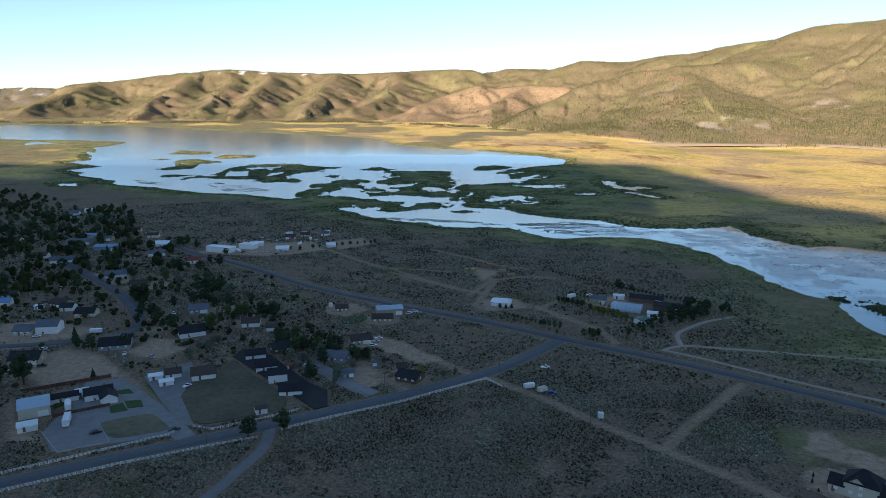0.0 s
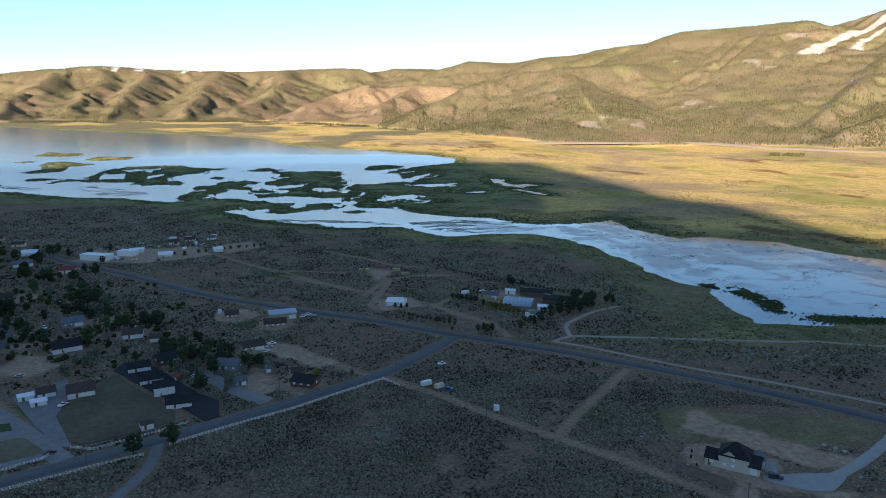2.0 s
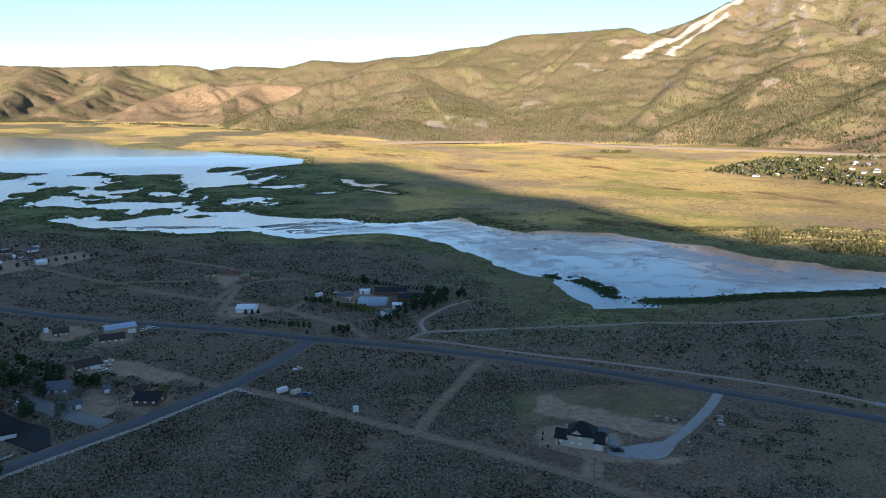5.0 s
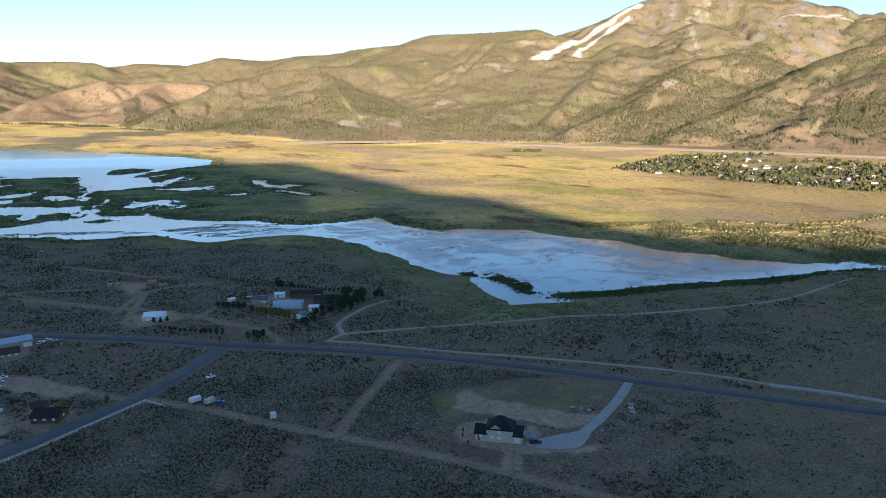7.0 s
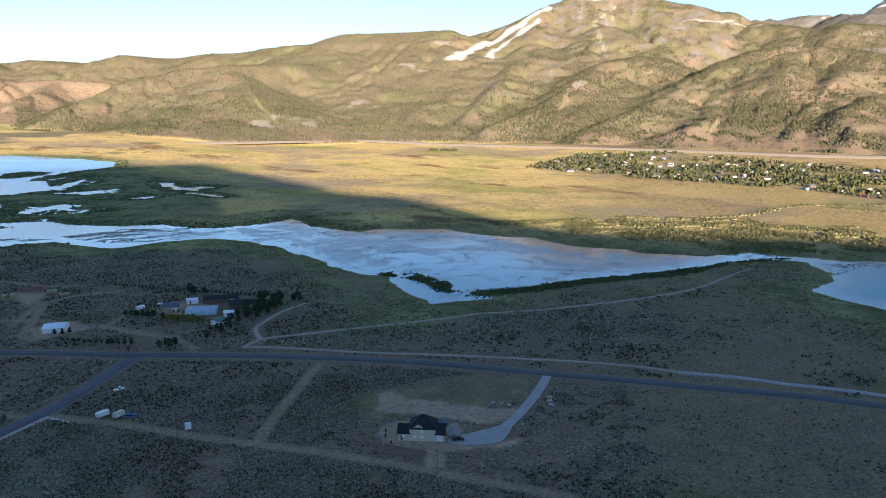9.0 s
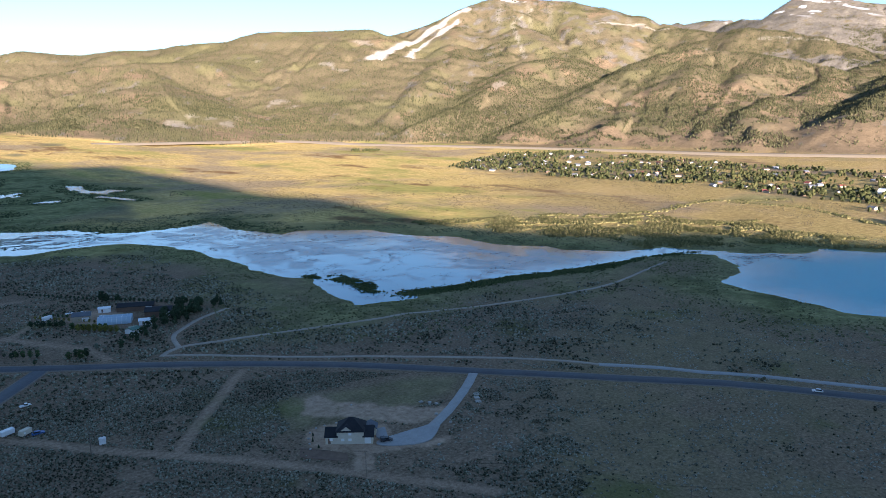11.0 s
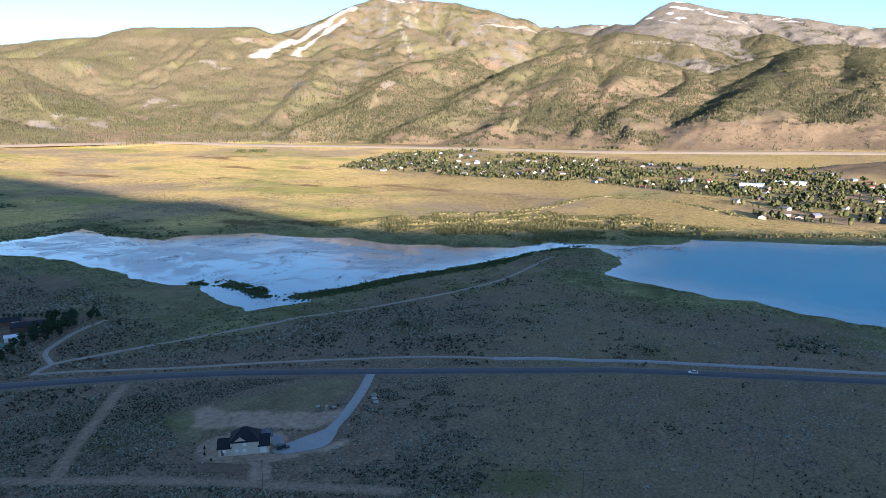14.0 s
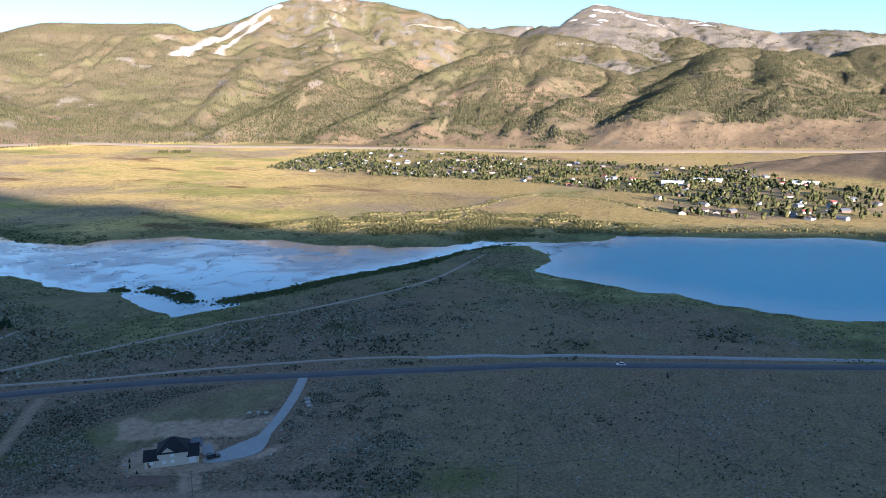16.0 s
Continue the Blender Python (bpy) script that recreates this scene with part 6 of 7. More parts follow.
def plant_material(name, stops, grain=0.0):
    m = bpy.data.materials.new(name)
    m.use_nodes = True
    n, l, b = m.node_tree.nodes, m.node_tree.links, m.node_tree.nodes["Principled BSDF"]
    b.inputs["Roughness"].default_value, b.inputs["Specular IOR Level"].default_value = 0.95, 0.05
    geo, ramp, t, add = n.new("ShaderNodeNewGeometry"), n.new("ShaderNodeValToRGB"), n.new("ShaderNodeTexNoise"), n.new("ShaderNodeMath")
    e = ramp.color_ramp.elements
    e[0].position, e[0].color = 0.2, (*stops[0], 1)
    e[1].position, e[1].color = 0.8, (*stops[-1], 1)
    for i, c in enumerate(stops[1:-1]):
        e.new(0.2 + 0.6 * (i + 1) / (len(stops) - 1)).color = (*c, 1)
    t.inputs["Scale"].default_value, t.inputs["Detail"].default_value = 0.03, 5
    add.operation = "MULTIPLY_ADD"
    add.inputs[1].default_value = 0.55
    l.new(geo.outputs["Position"], t.inputs["Vector"])
    l.new(geo.outputs["Random Per Island"], add.inputs[0]); l.new(t.outputs["Fac"], add.inputs[2])
    sub = n.new("ShaderNodeMath")
    sub.operation = "SUBTRACT"
    sub.inputs[1].default_value = 0.27
    l.new(add.outputs[0], sub.inputs[0])
    fine, speck = n.new("ShaderNodeTexNoise"), n.new("ShaderNodeMath")
    fine.inputs["Scale"].default_value, fine.inputs["Detail"].default_value = 1.6, 3
    speck.operation = "MULTIPLY_ADD"
    speck.inputs[1].default_value = grain
    l.new(geo.outputs["Position"], fine.inputs["Vector"])
    l.new(fine.outputs["Fac"], speck.inputs[0]); l.new(sub.outputs[0], speck.inputs[2])
    low = n.new("ShaderNodeMath")
    low.operation = "SUBTRACT"
    low.inputs[1].default_value = grain / 2
    l.new(speck.outputs[0], low.inputs[0]); l.new(low.outputs[0], ramp.inputs["Fac"])
    l.new(ramp.outputs["Color"], b.inputs["Base Color"])
    return m


SAGE = plant_material("sagebrush", [(0.037, 0.035, 0.021), (0.116, 0.111, 0.071), (0.205, 0.200, 0.142), (0.33, 0.318, 0.240)], 1.0)
SILVER = plant_material("silver_brush", [(0.09, 0.085, 0.06), (0.205, 0.195, 0.145), (0.345, 0.33, 0.26)], 0.8)
REED = plant_material("reeds", [(0.030, 0.043, 0.017), (0.058, 0.075, 0.029), (0.105, 0.115, 0.045)])
TUSSOCK = plant_material("tussock_grass", [(0.075, 0.078, 0.033), (0.135, 0.133, 0.062), (0.22, 0.21, 0.115)])
WEED = plant_material("floating_weed", [(0.030, 0.028, 0.026), (0.055, 0.050, 0.048), (0.095, 0.085, 0.082)])
BRUSH = plant_material("dry_brush", [(0.07, 0.055, 0.03), (0.12, 0.095, 0.05), (0.19, 0.145, 0.08)])
# Two copies of one leaf colour: dark for shaded village, lighter for sunlit town.
GROVE_SHADED = plant_material("grove_leaves_shaded", [(0.016, 0.024, 0.009), (0.030, 0.038, 0.014), (0.056, 0.058, 0.022)])
TOWN_LEAF_SUNLIT = plant_material("town_leaves", [(0.024, 0.029, 0.011), (0.045, 0.049, 0.019), (0.080, 0.076, 0.030)])
WILLOW = plant_material("willow_scrub", [(0.085, 0.080, 0.028), (0.15, 0.135, 0.050), (0.25, 0.205, 0.085)])
# Lightened and browned: distance haze is put into the pines' colour.
PINE = plant_material("pines", [(0.058, 0.059, 0.028), (0.090, 0.087, 0.040), (0.132, 0.120, 0.058)])
g = np.random.default_rng(3)


def clear_of_yards(x, y):
    ok = np.ones(x.shape, bool)
    for poly in (YARD_A, YARD_B, LOT, FIELD, OVAL, [(144, 206), (158, 208), (184, 206), (172, 192), (160, 187), (146, 196)]):
        ok &= inside(poly, x, y) < -1.5
    for poly in DIRT_PATCHES + [GRASSY]:
        ok &= inside(poly, x, y) + (fbm(x / 20, y / 20, 3) - 0.5) * 16 < -1
    for poly in PLOTS:
        ok &= inside(poly, x, y) + (fbm(x / 7 + 3, y / 7, 3) - 0.5) * 6 < -0.5
    for line, wide in [(ROAD, 8), (SIDE, 6.5), (STREET, 6), (NARROW, 4.5)] + [(q, 3.4) for q in PATHS] + [(q, 4.5) for q in DRIVES] + [(q, 3.2) for q in TRACKS]:
        ok &= along(line, x, y) > wide
    ok &= along([(230, 235), (212, 221), (192, 211), (166, 199)], x, y) > 5
    ok &= np.hypot(x - 142, y - 212) > 17 + (fbm(x / 9, y / 9, 2) - 0.5) * 10
    for a, b, c in BUILT:
        ok &= (x - a) ** 2 + (y - b) ** 2 > (c + 1) ** 2
    return ok


def sagebrush(near, far, n, low, high, sides, seed, end=92, soft=False):
    """Rounded, lumpy grey bushes."""
    az, r = np.radians(g.uniform(-36, end, n)), np.sqrt(g.uniform(near ** 2, far ** 2, n))
    x, y = r * np.sin(az), r * np.cos(az)
    dense = fbm(x / 45 + 9, y / 45, 4) * 0.62 + 0.38 * fbm(x / 6, y / 6, 2)
    bare = smooth(44, 60, np.degrees(az)) * 0.23 + smooth(0.52, 0.62, fbm(x / 80 + 20, y / 80, 3)) * 0.1
    village = smooth(-20, 30, inside(WOODS, x, y)) * 0.05
    crowd = 0.05 * smooth(20, 0, np.degrees(az)) * smooth(420, 300, r)
    keep = ((dense - bare - village + crowd > 0.425 - 0.045 * (near > 300)) | (g.random(n) < 0.04)) & clear_of_yards(x, y)
    x, y = x[keep], y[keep]
    z, w, _, _ = terrain(x, y)
    keep = (w + (fbm(x / 50, y / 50, 3) - 0.5) * 60 < -50) & (inside(PLAIN, x, y) > -10)
    x, y, z = x[keep], y[keep], z[keep]
    width = g.uniform(low, high, len(x)) * (0.7 + 0.6 * fbm(x / 25, y / 25, 2))
    return scatter("sagebrush", x, y, z, width, width * g.uniform(0.5, 0.75, len(x)), SAGE, sides, "grey-green sagebrush over sandy ground", "sagebrush", seed, True, soft)


sagebrush(165, 330, 122000, 0.48, 1.1, 3, 4)
sagebrush(330, 720, 118000, 0.8, 1.8, 3, 5)
sagebrush(715, 1080, 22000, 1.3, 2.6, 3, 6, 8)


def silver_sage():
    n = 15000
    az, r = np.radians(g.uniform(40, 92, n)), np.sqrt(g.uniform(165 ** 2, 470 ** 2, n))
    x, y = r * np.sin(az), r * np.cos(az)
    keep = (g.random(n) < 0.08 + 0.75 * smooth(0.46, 0.62, fbm(x / 14 + 31, y / 14, 3))) & clear_of_yards(x, y)
    x, y = x[keep], y[keep]
    z, w, _, _ = terrain(x, y)
    keep = w < -25
    x, y, z = x[keep], y[keep], z[keep]
    x, y, z = (np.repeat(q, 3) for q in (x, y, z))
    size = g.uniform(0.45, 1.05, len(x))
    a, off = g.uniform(0, 6.28, len(x)), g.uniform(0.1, 0.5, len(x))
    return scatter("rabbitbrush", x + np.cos(a) * off, y + np.sin(a) * off, z, size, size * g.uniform(0.45, 0.75, len(x)), SILVER, 4, "pale silvery brush scattered over brown ground", "brush", 71, False, True)


silver_sage()


def along_line(line, n, spread):
    p = np.array(line, float)
    seg = np.hypot(*(p[1:] - p[:-1]).T)
    pick = g.choice(len(seg), n, p=seg / seg.sum())
    t = g.random(n)[:, None]
    q = p[pick] + (p[pick + 1] - p[pick]) * t + g.normal(0, spread, (n, 2))
    return q[:, 0], q[:, 1]


def reeds():
    xs, ys = zip(*(along_line(l, n, sp) for l, n, sp in (([(281, 476), (293, 457), (297, 431), (290, 402)], 3600, 3.6), ([(300, 384), (323, 375), (343, 368), (380, 363), (423, 355), (460, 343), (495, 338)], 8600, 4.2), ([(495, 338), (560, 338), (610, 318)], 900, 3))))
    x, y = np.concatenate(xs), np.concatenate(ys)
    keep = fbm(x / 9 + 4, y / 9, 2) > 0.30
    x, y = x[keep], y[keep]
    z = np.maximum(terrain(x, y)[0], WATER_Z - 0.2)
    width = g.uniform(0.9, 2.1, len(x))
    return scatter("reeds", x, y, z, width, width * g.uniform(0.45, 0.8, len(x)), REED, 5, "dark green reeds and rushes along the shore", "reeds", 8, False, True)


reeds()


def tussocks():
    n = 105000
    az, r = np.radians(g.uniform(-30, 92, n)), np.sqrt(g.uniform(260 ** 2, 1000 ** 2, n))
    x, y = r * np.sin(az), r * np.cos(az)
    w = wet(x, y)
    keep = (w < -1) & (w > -85) & (fbm(x / 30 + 60, y / 30, 3) > 0.47)
    x, y = x[keep], y[keep]
    z = terrain(x, y)[0]
    width = g.uniform(0.8, 2.2, len(x))
    return scatter("tussocks", x, y, z, width, width * g.uniform(0.35, 0.6, len(x)), TUSSOCK, 5, "olive grass tussocks on the marshy shore", "tussocks", 61, False)


tussocks()


def marsh_reeds():
    n = 120000
    az, r = np.radians(g.uniform(-34, 30, n)), np.sqrt(g.uniform(780 ** 2, 1950 ** 2, n))
    x, y = r * np.sin(az), r * np.cos(az)
    w = wet(x, y)
    keep = (w < 1.5) & (w > -26)
    x, y = x[keep], y[keep]
    z = np.maximum(terrain(x, y)[0], WATER_Z + bowl(np.hypot(x, y), np.degrees(np.arctan2(x, y))) - 0.1)
    width = g.uniform(1.4, 4.0, len(x))
    return scatter("marsh_reeds", x, y, z, width, width * g.uniform(0.22, 0.4, len(x)), REED, 4, "dark green reeds round the marsh pools", "reeds", 67, False)


marsh_reeds()


def water_weed():
    """Dark floating weed in broken drifts on the shallow water."""
    xs, ys = [], []
    for bed, n in zip(WEED_BEDS, (5200, 9000, 2600, 1500, 2400)):
        p = np.array(bed, float)
        x, y = g.uniform(p[:, 0].min(), p[:, 0].max(), n), g.uniform(p[:, 1].min(), p[:, 1].max(), n)
        keep = (inside(bed, x, y) > 0) & (fbm(x / 22 + 5, y / 9 + 2, 3) > 0.46)
        xs.append(x[keep]); ys.append(y[keep])
    n = 30000
    x, y = g.uniform(140, 620, n), g.uniform(290, 800, n)
    keep = (inside(RIVER, x, y) > 2) & (fbm(x / 26 + 15, y / 12 + 2, 4) > 0.62)
    x, y = np.concatenate(xs + [x[keep]]), np.concatenate(ys + [y[keep]])
    z = WATER_Z + bowl(np.hypot(x, y), np.degrees(np.arctan2(x, y))) - 0.05
    width = g.uniform(0.6, 2.0, len(x)) * np.interp(np.hypot(x, y), [400, 1200], [0.7, 1.6])
    return scatter("water_weed", x, y, z, width, width * 0.16, WEED, 5, "dark purplish weed drifts floating on shallow water", "weed", 23, False)


water_weed()


def grove(name, outline, n, seed, size, thick, label, lumps=6, sides=5, mat=None):
    """Trees too many to count: each a bunch of leafy lumps on one short stem."""
    r = np.random.default_rng(seed)
    p = np.array(outline, float)
    x, y = r.uniform(p[:, 0].min(), p[:, 0].max(), n * 6), r.uniform(p[:, 1].min(), p[:, 1].max(), n * 6)
    keep = (inside(outline, x, y) > 2) & (0.6 * fbm(x / 110, y / 110, 3) + 0.4 * fbm(x / 28, y / 28, 2) > thick)
    x, y = x[keep][:n], y[keep][:n]
    z = terrain(x, y)[0]
    tall = r.uniform(*size, len(x))
    xs, ys, zs, ws, hs = [x], [y], [z], [tall * 0.1], [tall * 0.5]
    for k in range(lumps):
        a, u = r.uniform(0, 6.28, len(x)), r.uniform(0.0, 0.32, len(x)) * (k > 0)
        xs.append(x + np.cos(a) * u * tall); ys.append(y + np.sin(a) * u * tall)
        zs.append(z + tall * r.uniform(0.12, 0.45, len(x))); ws.append(tall * r.uniform(0.4, 0.62, len(x))); hs.append(tall * r.uniform(0.35, 0.55, len(x)))
    return scatter(name, *(np.concatenate(q) for q in (xs, ys, zs, ws, hs)), mat or GROVE_SHADED, sides, label, "trees", seed + 1)


grove("town_trees", TOWN, 2600, 31, (5.0, 12.0), 0.44, "sunlit leafy trees crowding the far town", 3, 4, TOWN_LEAF_SUNLIT)
grove("roadside_trees", [spot(34.0, 2120), spot(36.4, 2120), spot(36.6, 2200), spot(34.0, 2190)], 60, 61, (5, 9), 0.2, "small green grove beside the highway", 3, 4, TOWN_LEAF_SUNLIT)
grove("woodland", [(-900, 1180), (-700, 1120), (-420, 930), (-300, 690), (-215, 610), (-330, 420), (-520, 560), (-900, 900)], 420, 37, (6, 11), 0.40, "dark shaded trees between village houses")
grove("garden_trees", [(-330, 620), (-200, 590), (-110, 440), (-60, 390), (-60, 345), (-100, 355), (-160, 385), (-215, 400), (-330, 400)], 90, 41, (3, 6), 0.47, "small dark trees in village gardens")


def village_shrubs(n, low, high, mat, label, seed):
    x, y = g.uniform(-700, -20, n), g.uniform(300, 1000, n)
    keep = (inside([(-700, 1010), (-420, 900), (-290, 680), (-150, 560), (-70, 420), (-20, 350), (-60, 310), (-120, 335), (-215, 300), (-330, 380), (-600, 600)], x, y) > 0) & (fbm(x / 30 + 3, y / 30, 3) > 0.50) & clear_of_yards(x, y)
    x, y = x[keep], y[keep]
    z = terrain(x, y)[0]
    width = g.uniform(low, high, len(x))
    return scatter("village_shrubs", x, y, z, width, width * g.uniform(0.5, 0.9, len(x)), mat, 5, label, "shrubs", seed)


village_shrubs(7500, 1.2, 3.6, GROVE_SHADED, "dark garden shrubs and hedges among the houses", 52)
village_shrubs(6000, 1.0, 2.6, SILVER, "silvery grey shrubs between village yards", 53)


def willows():
    n = 100000
    x, y = g.uniform(480, 900, n), g.uniform(0, 680, n)
    keep = (inside([(520, 640), (620, 590), (712, 567), (811, 479), (815, 353), (800, 225), (690, 278), (580, 395), (545, 500)], x, y) + (fbm(x / 40, y / 40, 3) - 0.5) * 90 > 0) & (fbm(x / 25, y / 25, 3) > 0.42)
    x, y = x[keep], y[keep]
    for line, count in (([(766, 512), (830, 497), (923, 508), (993, 508), (1040, 470), (1102, 438)], 420), ([(997, 482), (1018, 387), (961, 309), (912, 257)], 260)):
        lx, ly = along_line(line, count, 4)
        x, y = np.concatenate([x, lx]), np.concatenate([y, ly])
    bx, by = along_line([(721, 254), (769, 201), (838, 126), (860, 71), (866, -20)], 420, 5)
    x, y = np.concatenate([x, bx]), np.concatenate([y, by])
    z, w, _, _ = terrain(x, y)
    keep = w < -2
    x, y, z = x[keep], y[keep], z[keep]
    width = g.uniform(1.6, 4.4, len(x))
    return scatter("willow_scrub", x, y, z, width, width * g.uniform(0.45, 0.8, len(x)), WILLOW, 5, "yellow-green willow scrub along the far shore", "scrub", 12, False, True)


willows()


def forest():
    n = 440000
    az = np.where(g.random(n) < 0.62, g.uniform(-36, 93, n), g.uniform(40, 93, n))
    r = np.sqrt(g.uniform(2150 ** 2, 4880 ** 2, n))
    A = np.radians(az)
    x, y = r * np.sin(A), r * np.cos(A)
    lift, owner = mountain(az, r, x, y)
    z = terrain(x, y)[0]
    share = np.array([q[5:] for q in RIDGES] + [(0.1, 0.3, 0.0)])[owner]
    thick = 0.55 * fbm(x / 160, y / 160, 4) + 0.45 * fbm(x / 38 + 3, y / 38, 3)
    want = 0.66 - 0.35 * share[:, 0]
    want = want + 0.05 * smooth(500, 640, z) * smooth(38, 42, az) * smooth(60, 56, az) + 0.14 * smooth(70, 12, lift) * (az > 46) + 0.25 * smooth(135, 85, z) * smooth(66, 71, az)
    for scar, wide in ((SCAR, 42), (SCAR_LOW, 26)):
        want = want + (along(scar, x, y) < wide)
    for ox, oy, size in OUTCROPS:
        want = want + 0.2 * (np.hypot(x - ox, y - oy) < size * 0.9)
    chance = smooth(want - 0.05, want + 0.05, thick) * 0.95 + 0.035 * (want < 0.8)
    keep = (g.random(n) < chance) & (lift > 2)
    x, y, z, r, lift = x[keep], y[keep], z[keep], r[keep], lift[keep]
    fa = g.uniform(4, 48, 22000)
    fr = curve(FOOT, fa) + g.uniform(15, 420, 22000)
    fx, fy = fr * np.sin(np.radians(fa)), fr * np.cos(np.radians(fa))
    low = fbm(fx / 120 + 8, fy / 120, 3) > 0.46
    ba = g.uniform(-36, 6, 9000)
    br = curve(FOOT, ba) + g.uniform(-70, 60, 9000)
    bx, by = br * np.sin(np.radians(ba)), br * np.cos(np.radians(ba))
    woody = fbm(bx / 90 + 2, by / 90, 3) > 0.46
    fx, fy, fr = np.concatenate([fx[low], bx[woody]]), np.concatenate([fy[low], by[woody]]), np.concatenate([fr[low], br[woody]])
    x, y, z, r = np.concatenate([x, fx]), np.concatenate([y, fy]), np.concatenate([z, terrain(fx, fy)[0]]), np.concatenate([r, fr])
    high = g.uniform(4.5, 10.0, len(x)) * np.interp(r, [2200, 2900, 4800], [1.05, 0.95, 0.82])
    return scatter("pine_forest", x, y, z - 0.4, high * 0.52, high, PINE, 3, "sunlit pine forest on the mountain slopes", "forest", 14, dome=False)


forest()


def far_sagebrush():
    n = 38000
    az, r = np.radians(g.uniform(20, 92, n)), np.sqrt(g.uniform(620 ** 2, 1500 ** 2, n))
    x, y = r * np.sin(az), r * np.cos(az)
    keep = (fbm(x / 70 + 2, y / 70, 4) > 0.50) & (inside(TOWN, x, y) < -5)
    x, y = x[keep], y[keep]
    z, w, _, _ = terrain(x, y)
    keep = w < -20
    x, y, z = x[keep], y[keep], z[keep]
    width = g.uniform(0.8, 1.9, len(x))
    return scatter("meadow_brush", x, y, z, width, width * g.uniform(0.4, 0.7, len(x)), BRUSH, 5, "scattered brush on the sunlit meadow", "brush", 44, False)


far_sagebrush()


# ---------------------------------------------------------------- stones, kerb, cars by the new house
def boulder(x, y, size, seed):
    rnd = random.Random(seed)
    bm = bmesh.new()
    bmesh.ops.create_icosphere(bm, subdivisions=2, radius=size / 2)
    for v in bm.verts:
        v.co = Vector((v.co.x * 1.3, v.co.y, v.co.z * 0.75)) * rnd.uniform(0.82, 1.12)
    ob = new("boulder", mesh_of("boulder", bm, STONE))
    ob.matrix_basis = pose(x, y, ground_z(x, y) + size * 0.2, 0, 0, seed * 50 % 360)
    return tagged(ob, "pale rough boulder on bare dirt", "boulder", group="boulders by the drive")


for i, (x, y, size) in enumerate(((185, 223, 1.8), (187.5, 220, 1.7), (189, 217, 1.6), (182, 209, 1.5), (164, 187, 1.4), (181, 199, 1.3), (127, 221, 0.9), (129, 225, 1.0), (132, 229, 0.9), (136, 231, 1.0), (140, 231, 0.9), (145, 230, 0.9), (125, 217, 0.9), (150, 228, 1.0), (160, 241, 1.0), (126, 238, 1.1), (118, 241, 1.2), (115, 246, 1.0))):
    boulder(x, y, size, i + 3)
line = KERB + KERB[:1]
for a, b in zip(line[:2] + line[2:3], line[1:4]):
    ribbon("kerb", [a, b], 0.24, STONE, 0.30, "thin pale kerb round the gravel yard", "kerb", 2.0)
for i, (x, y) in enumerate(((129, 222), (131.5, 226), (128, 216))):
    tree("conifer", x, y, 0.2, i + 5, group="young evergreens", name="shrub")
car("car", 150.0, 204.5, 60, "dark")


# ---------------------------------------------------------------- wires between the utility poles
def wire(p, q, drop):
    bm = bmesh.new()
    a, b = Vector((*p, ground_z(*p) + 9.6)), Vector((*q, ground_z(*q) + 9.6))
    pts = [a.lerp(b, k / 10) - Vector((0, 0, drop * 4 * (k / 10) * (1 - k / 10))) for k in range(11)]
    for u, v in zip(pts[:-1], pts[1:]):
        tube(bm, u, v, 0.025, 0.025, 4)
    return tagged(new("power_line", mesh_of("power_line", bm, TYRE)), "thin dark cable slung between timber poles", "cable", group="utility cables")


for p, q in (((-57, 238), (-27, 303)), ((27, 315), (61, 268)), ((61, 268), (129, 186)), ((129, 186), (160, 147)), ((160, 147), (193, 98)), ((193, 98), (240, 57)), ((-27, 303), (27, 315)), ((-20, 455), (57, 419))):
    wire(p, q, 1.4)

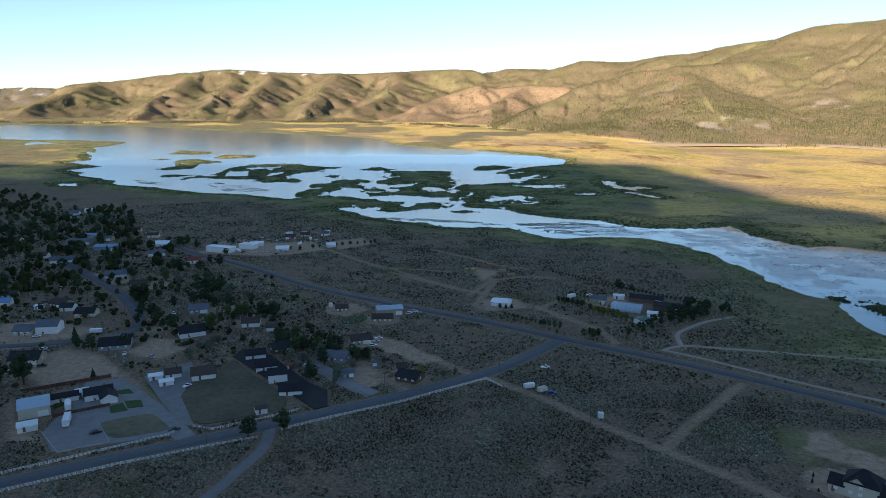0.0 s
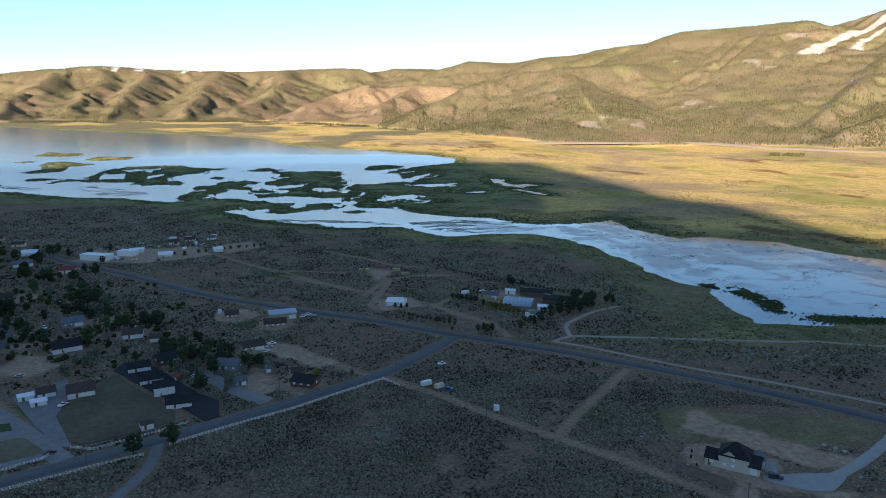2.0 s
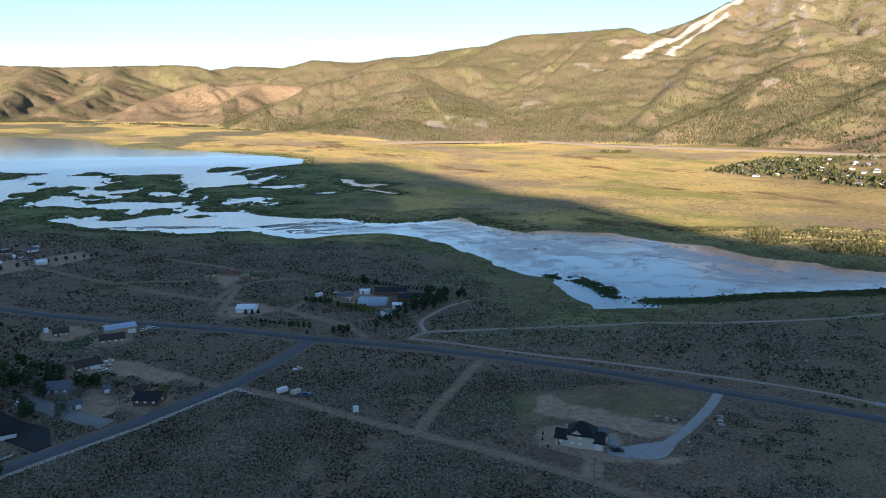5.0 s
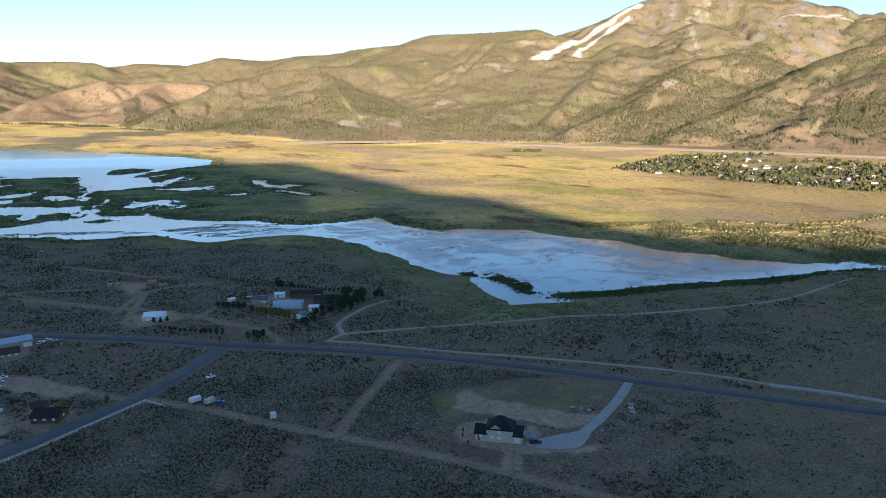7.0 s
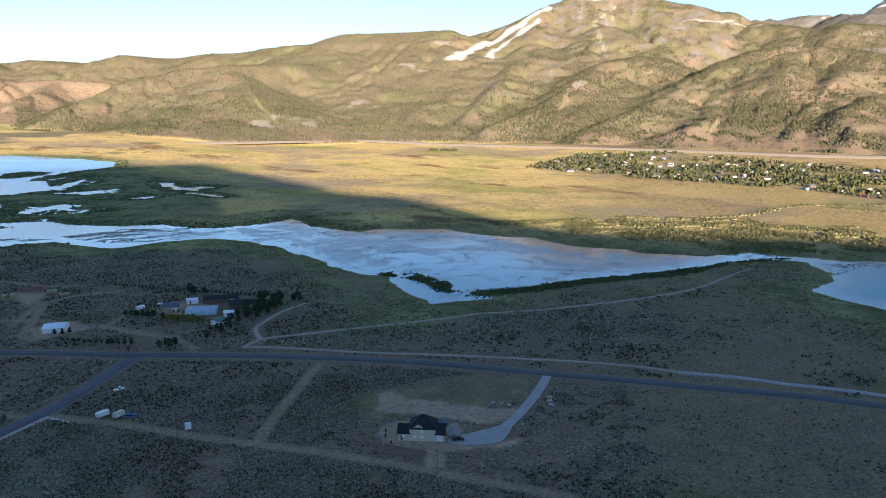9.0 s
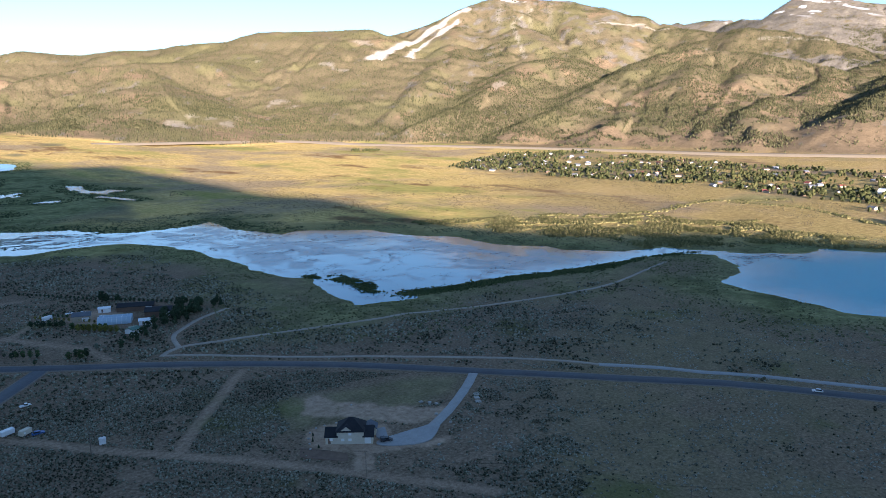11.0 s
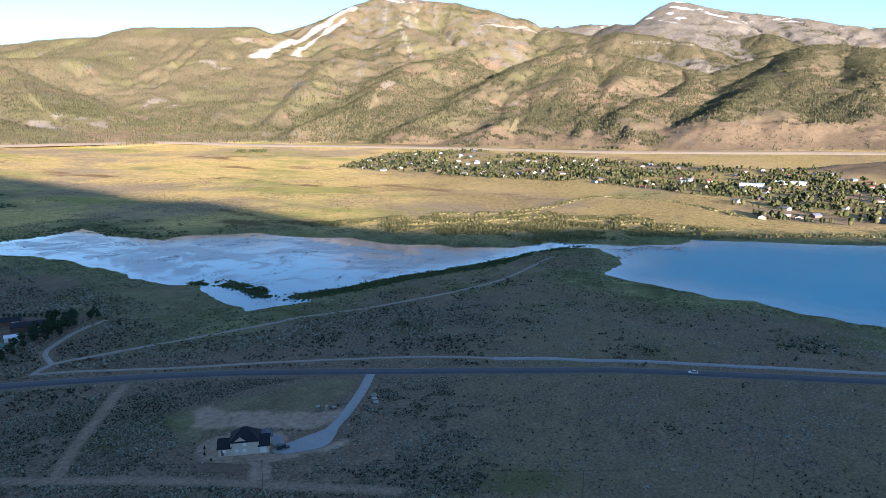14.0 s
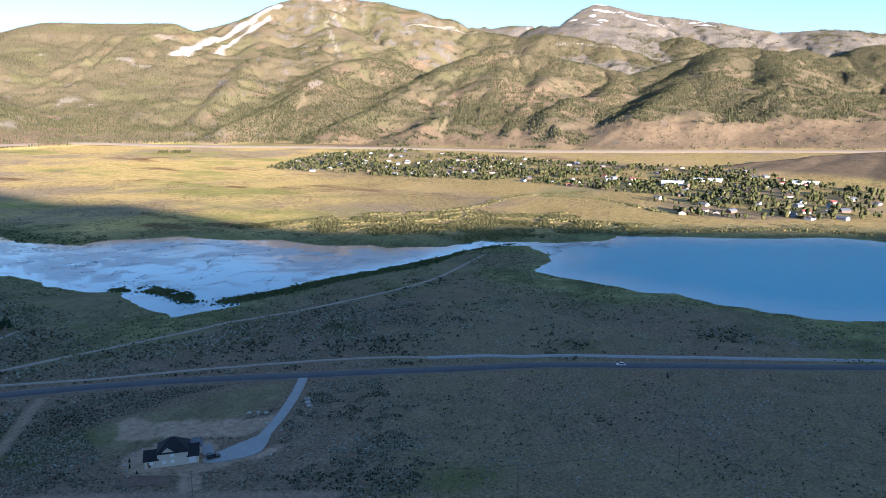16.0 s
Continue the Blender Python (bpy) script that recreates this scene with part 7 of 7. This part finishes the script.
# the shop's yard: vehicles, trailers, a storage shed, a row of young trees
for i, (x, y) in enumerate([(-192, 720), (-183, 712), (-172, 703), (-167, 704), (-132, 708), (-123, 696), (-113, 685), (-169, 643), (-161, 636), (-156, 633), (-178, 639), (-189, 641)]):
    car("pickup_truck" if i % 3 == 1 else "car", x, y, 20 + i * 53, ("white", "silver", "white", "dark", "white", "blue")[i % 6], i % 3 == 1)
for i, (x, y) in enumerate([(-152, 747), (-168, 746), (-128, 753), (-144, 683), (-138, 710), (-195, 645), (-160, 716)]):
    trailer("travel_trailer", x, y, 10 + 24 * i, 6.5 + i % 3, 2.4, 2.7, PAINT["R"] if i == 6 else CAR_PAINT["white"], "weathered red trailer in the shop yard" if i == 6 else "white travel trailer parked in the shop yard")
for i, (x, y) in enumerate([(-185, 678), (-147, 656), (-138, 654), (-127, 662), (-121, 666), (-106, 676), (-100, 678), (-93, 682), (-86, 685), (-79, 686), (-73, 688), (-69, 690)]):
    tree("dark", x, y, 0.45 + 0.05 * (i % 4), i * 3, group="trees by the shop yard")


def soil_heap(x, y, long, wide, high):
    rnd = random.Random(4)
    bm = bmesh.new()
    bmesh.ops.create_grid(bm, x_segments=14, y_segments=10, size=1)
    for v in bm.verts:
        u = math.hypot(v.co.x, v.co.y)
        v.co = Vector((v.co.x * long / 2, v.co.y * wide / 2, high * max(0, 1 - u * u) * rnd.uniform(0.6, 1.2) - 0.15))
    ob = new("soil_heap", mesh_of("soil_heap", bm, RED_SOIL))
    ob.matrix_basis = pose(x, y, ground_z(x, y), 0, 0, -30)
    return tagged(ob, "low heap of reddish dug soil on bare earth", "soil heap")


RED_SOIL = material("red_soil", 0.95, 0, (0.20, 0.105, 0.07), 0.3, 0.8, 0.5)
soil_heap(38, 581, 24, 16, 1.8)
soil_heap(49, 553, 12, 9, 1.2)

# concrete pads beside the drive
for x, y in ((210, 213.5), (207.5, 210.5), (205, 207)):
    slab("pad", [(x - 1.6, y - 0.6), (x + 0.4, y - 1.8), (x + 1.6, y + 0.4), (x - 0.4, y + 1.6)], STONE, 0.35, "pale concrete pad beside the gravel driveway", "pad")

# cars parked about the village
for i, (x, y) in enumerate([(-244, 389), (-171, 354), (-155, 349), (-234, 565), (-175, 433), (-276, 581), (-219, 362), (-187, 491), (-217, 330), (-147, 446)]):
    car("pickup_truck" if i % 4 == 1 else "car", x, y, 40 + i * 67, ("white", "white", "silver", "dark", "white", "silver")[i % 6], i % 4 == 1)
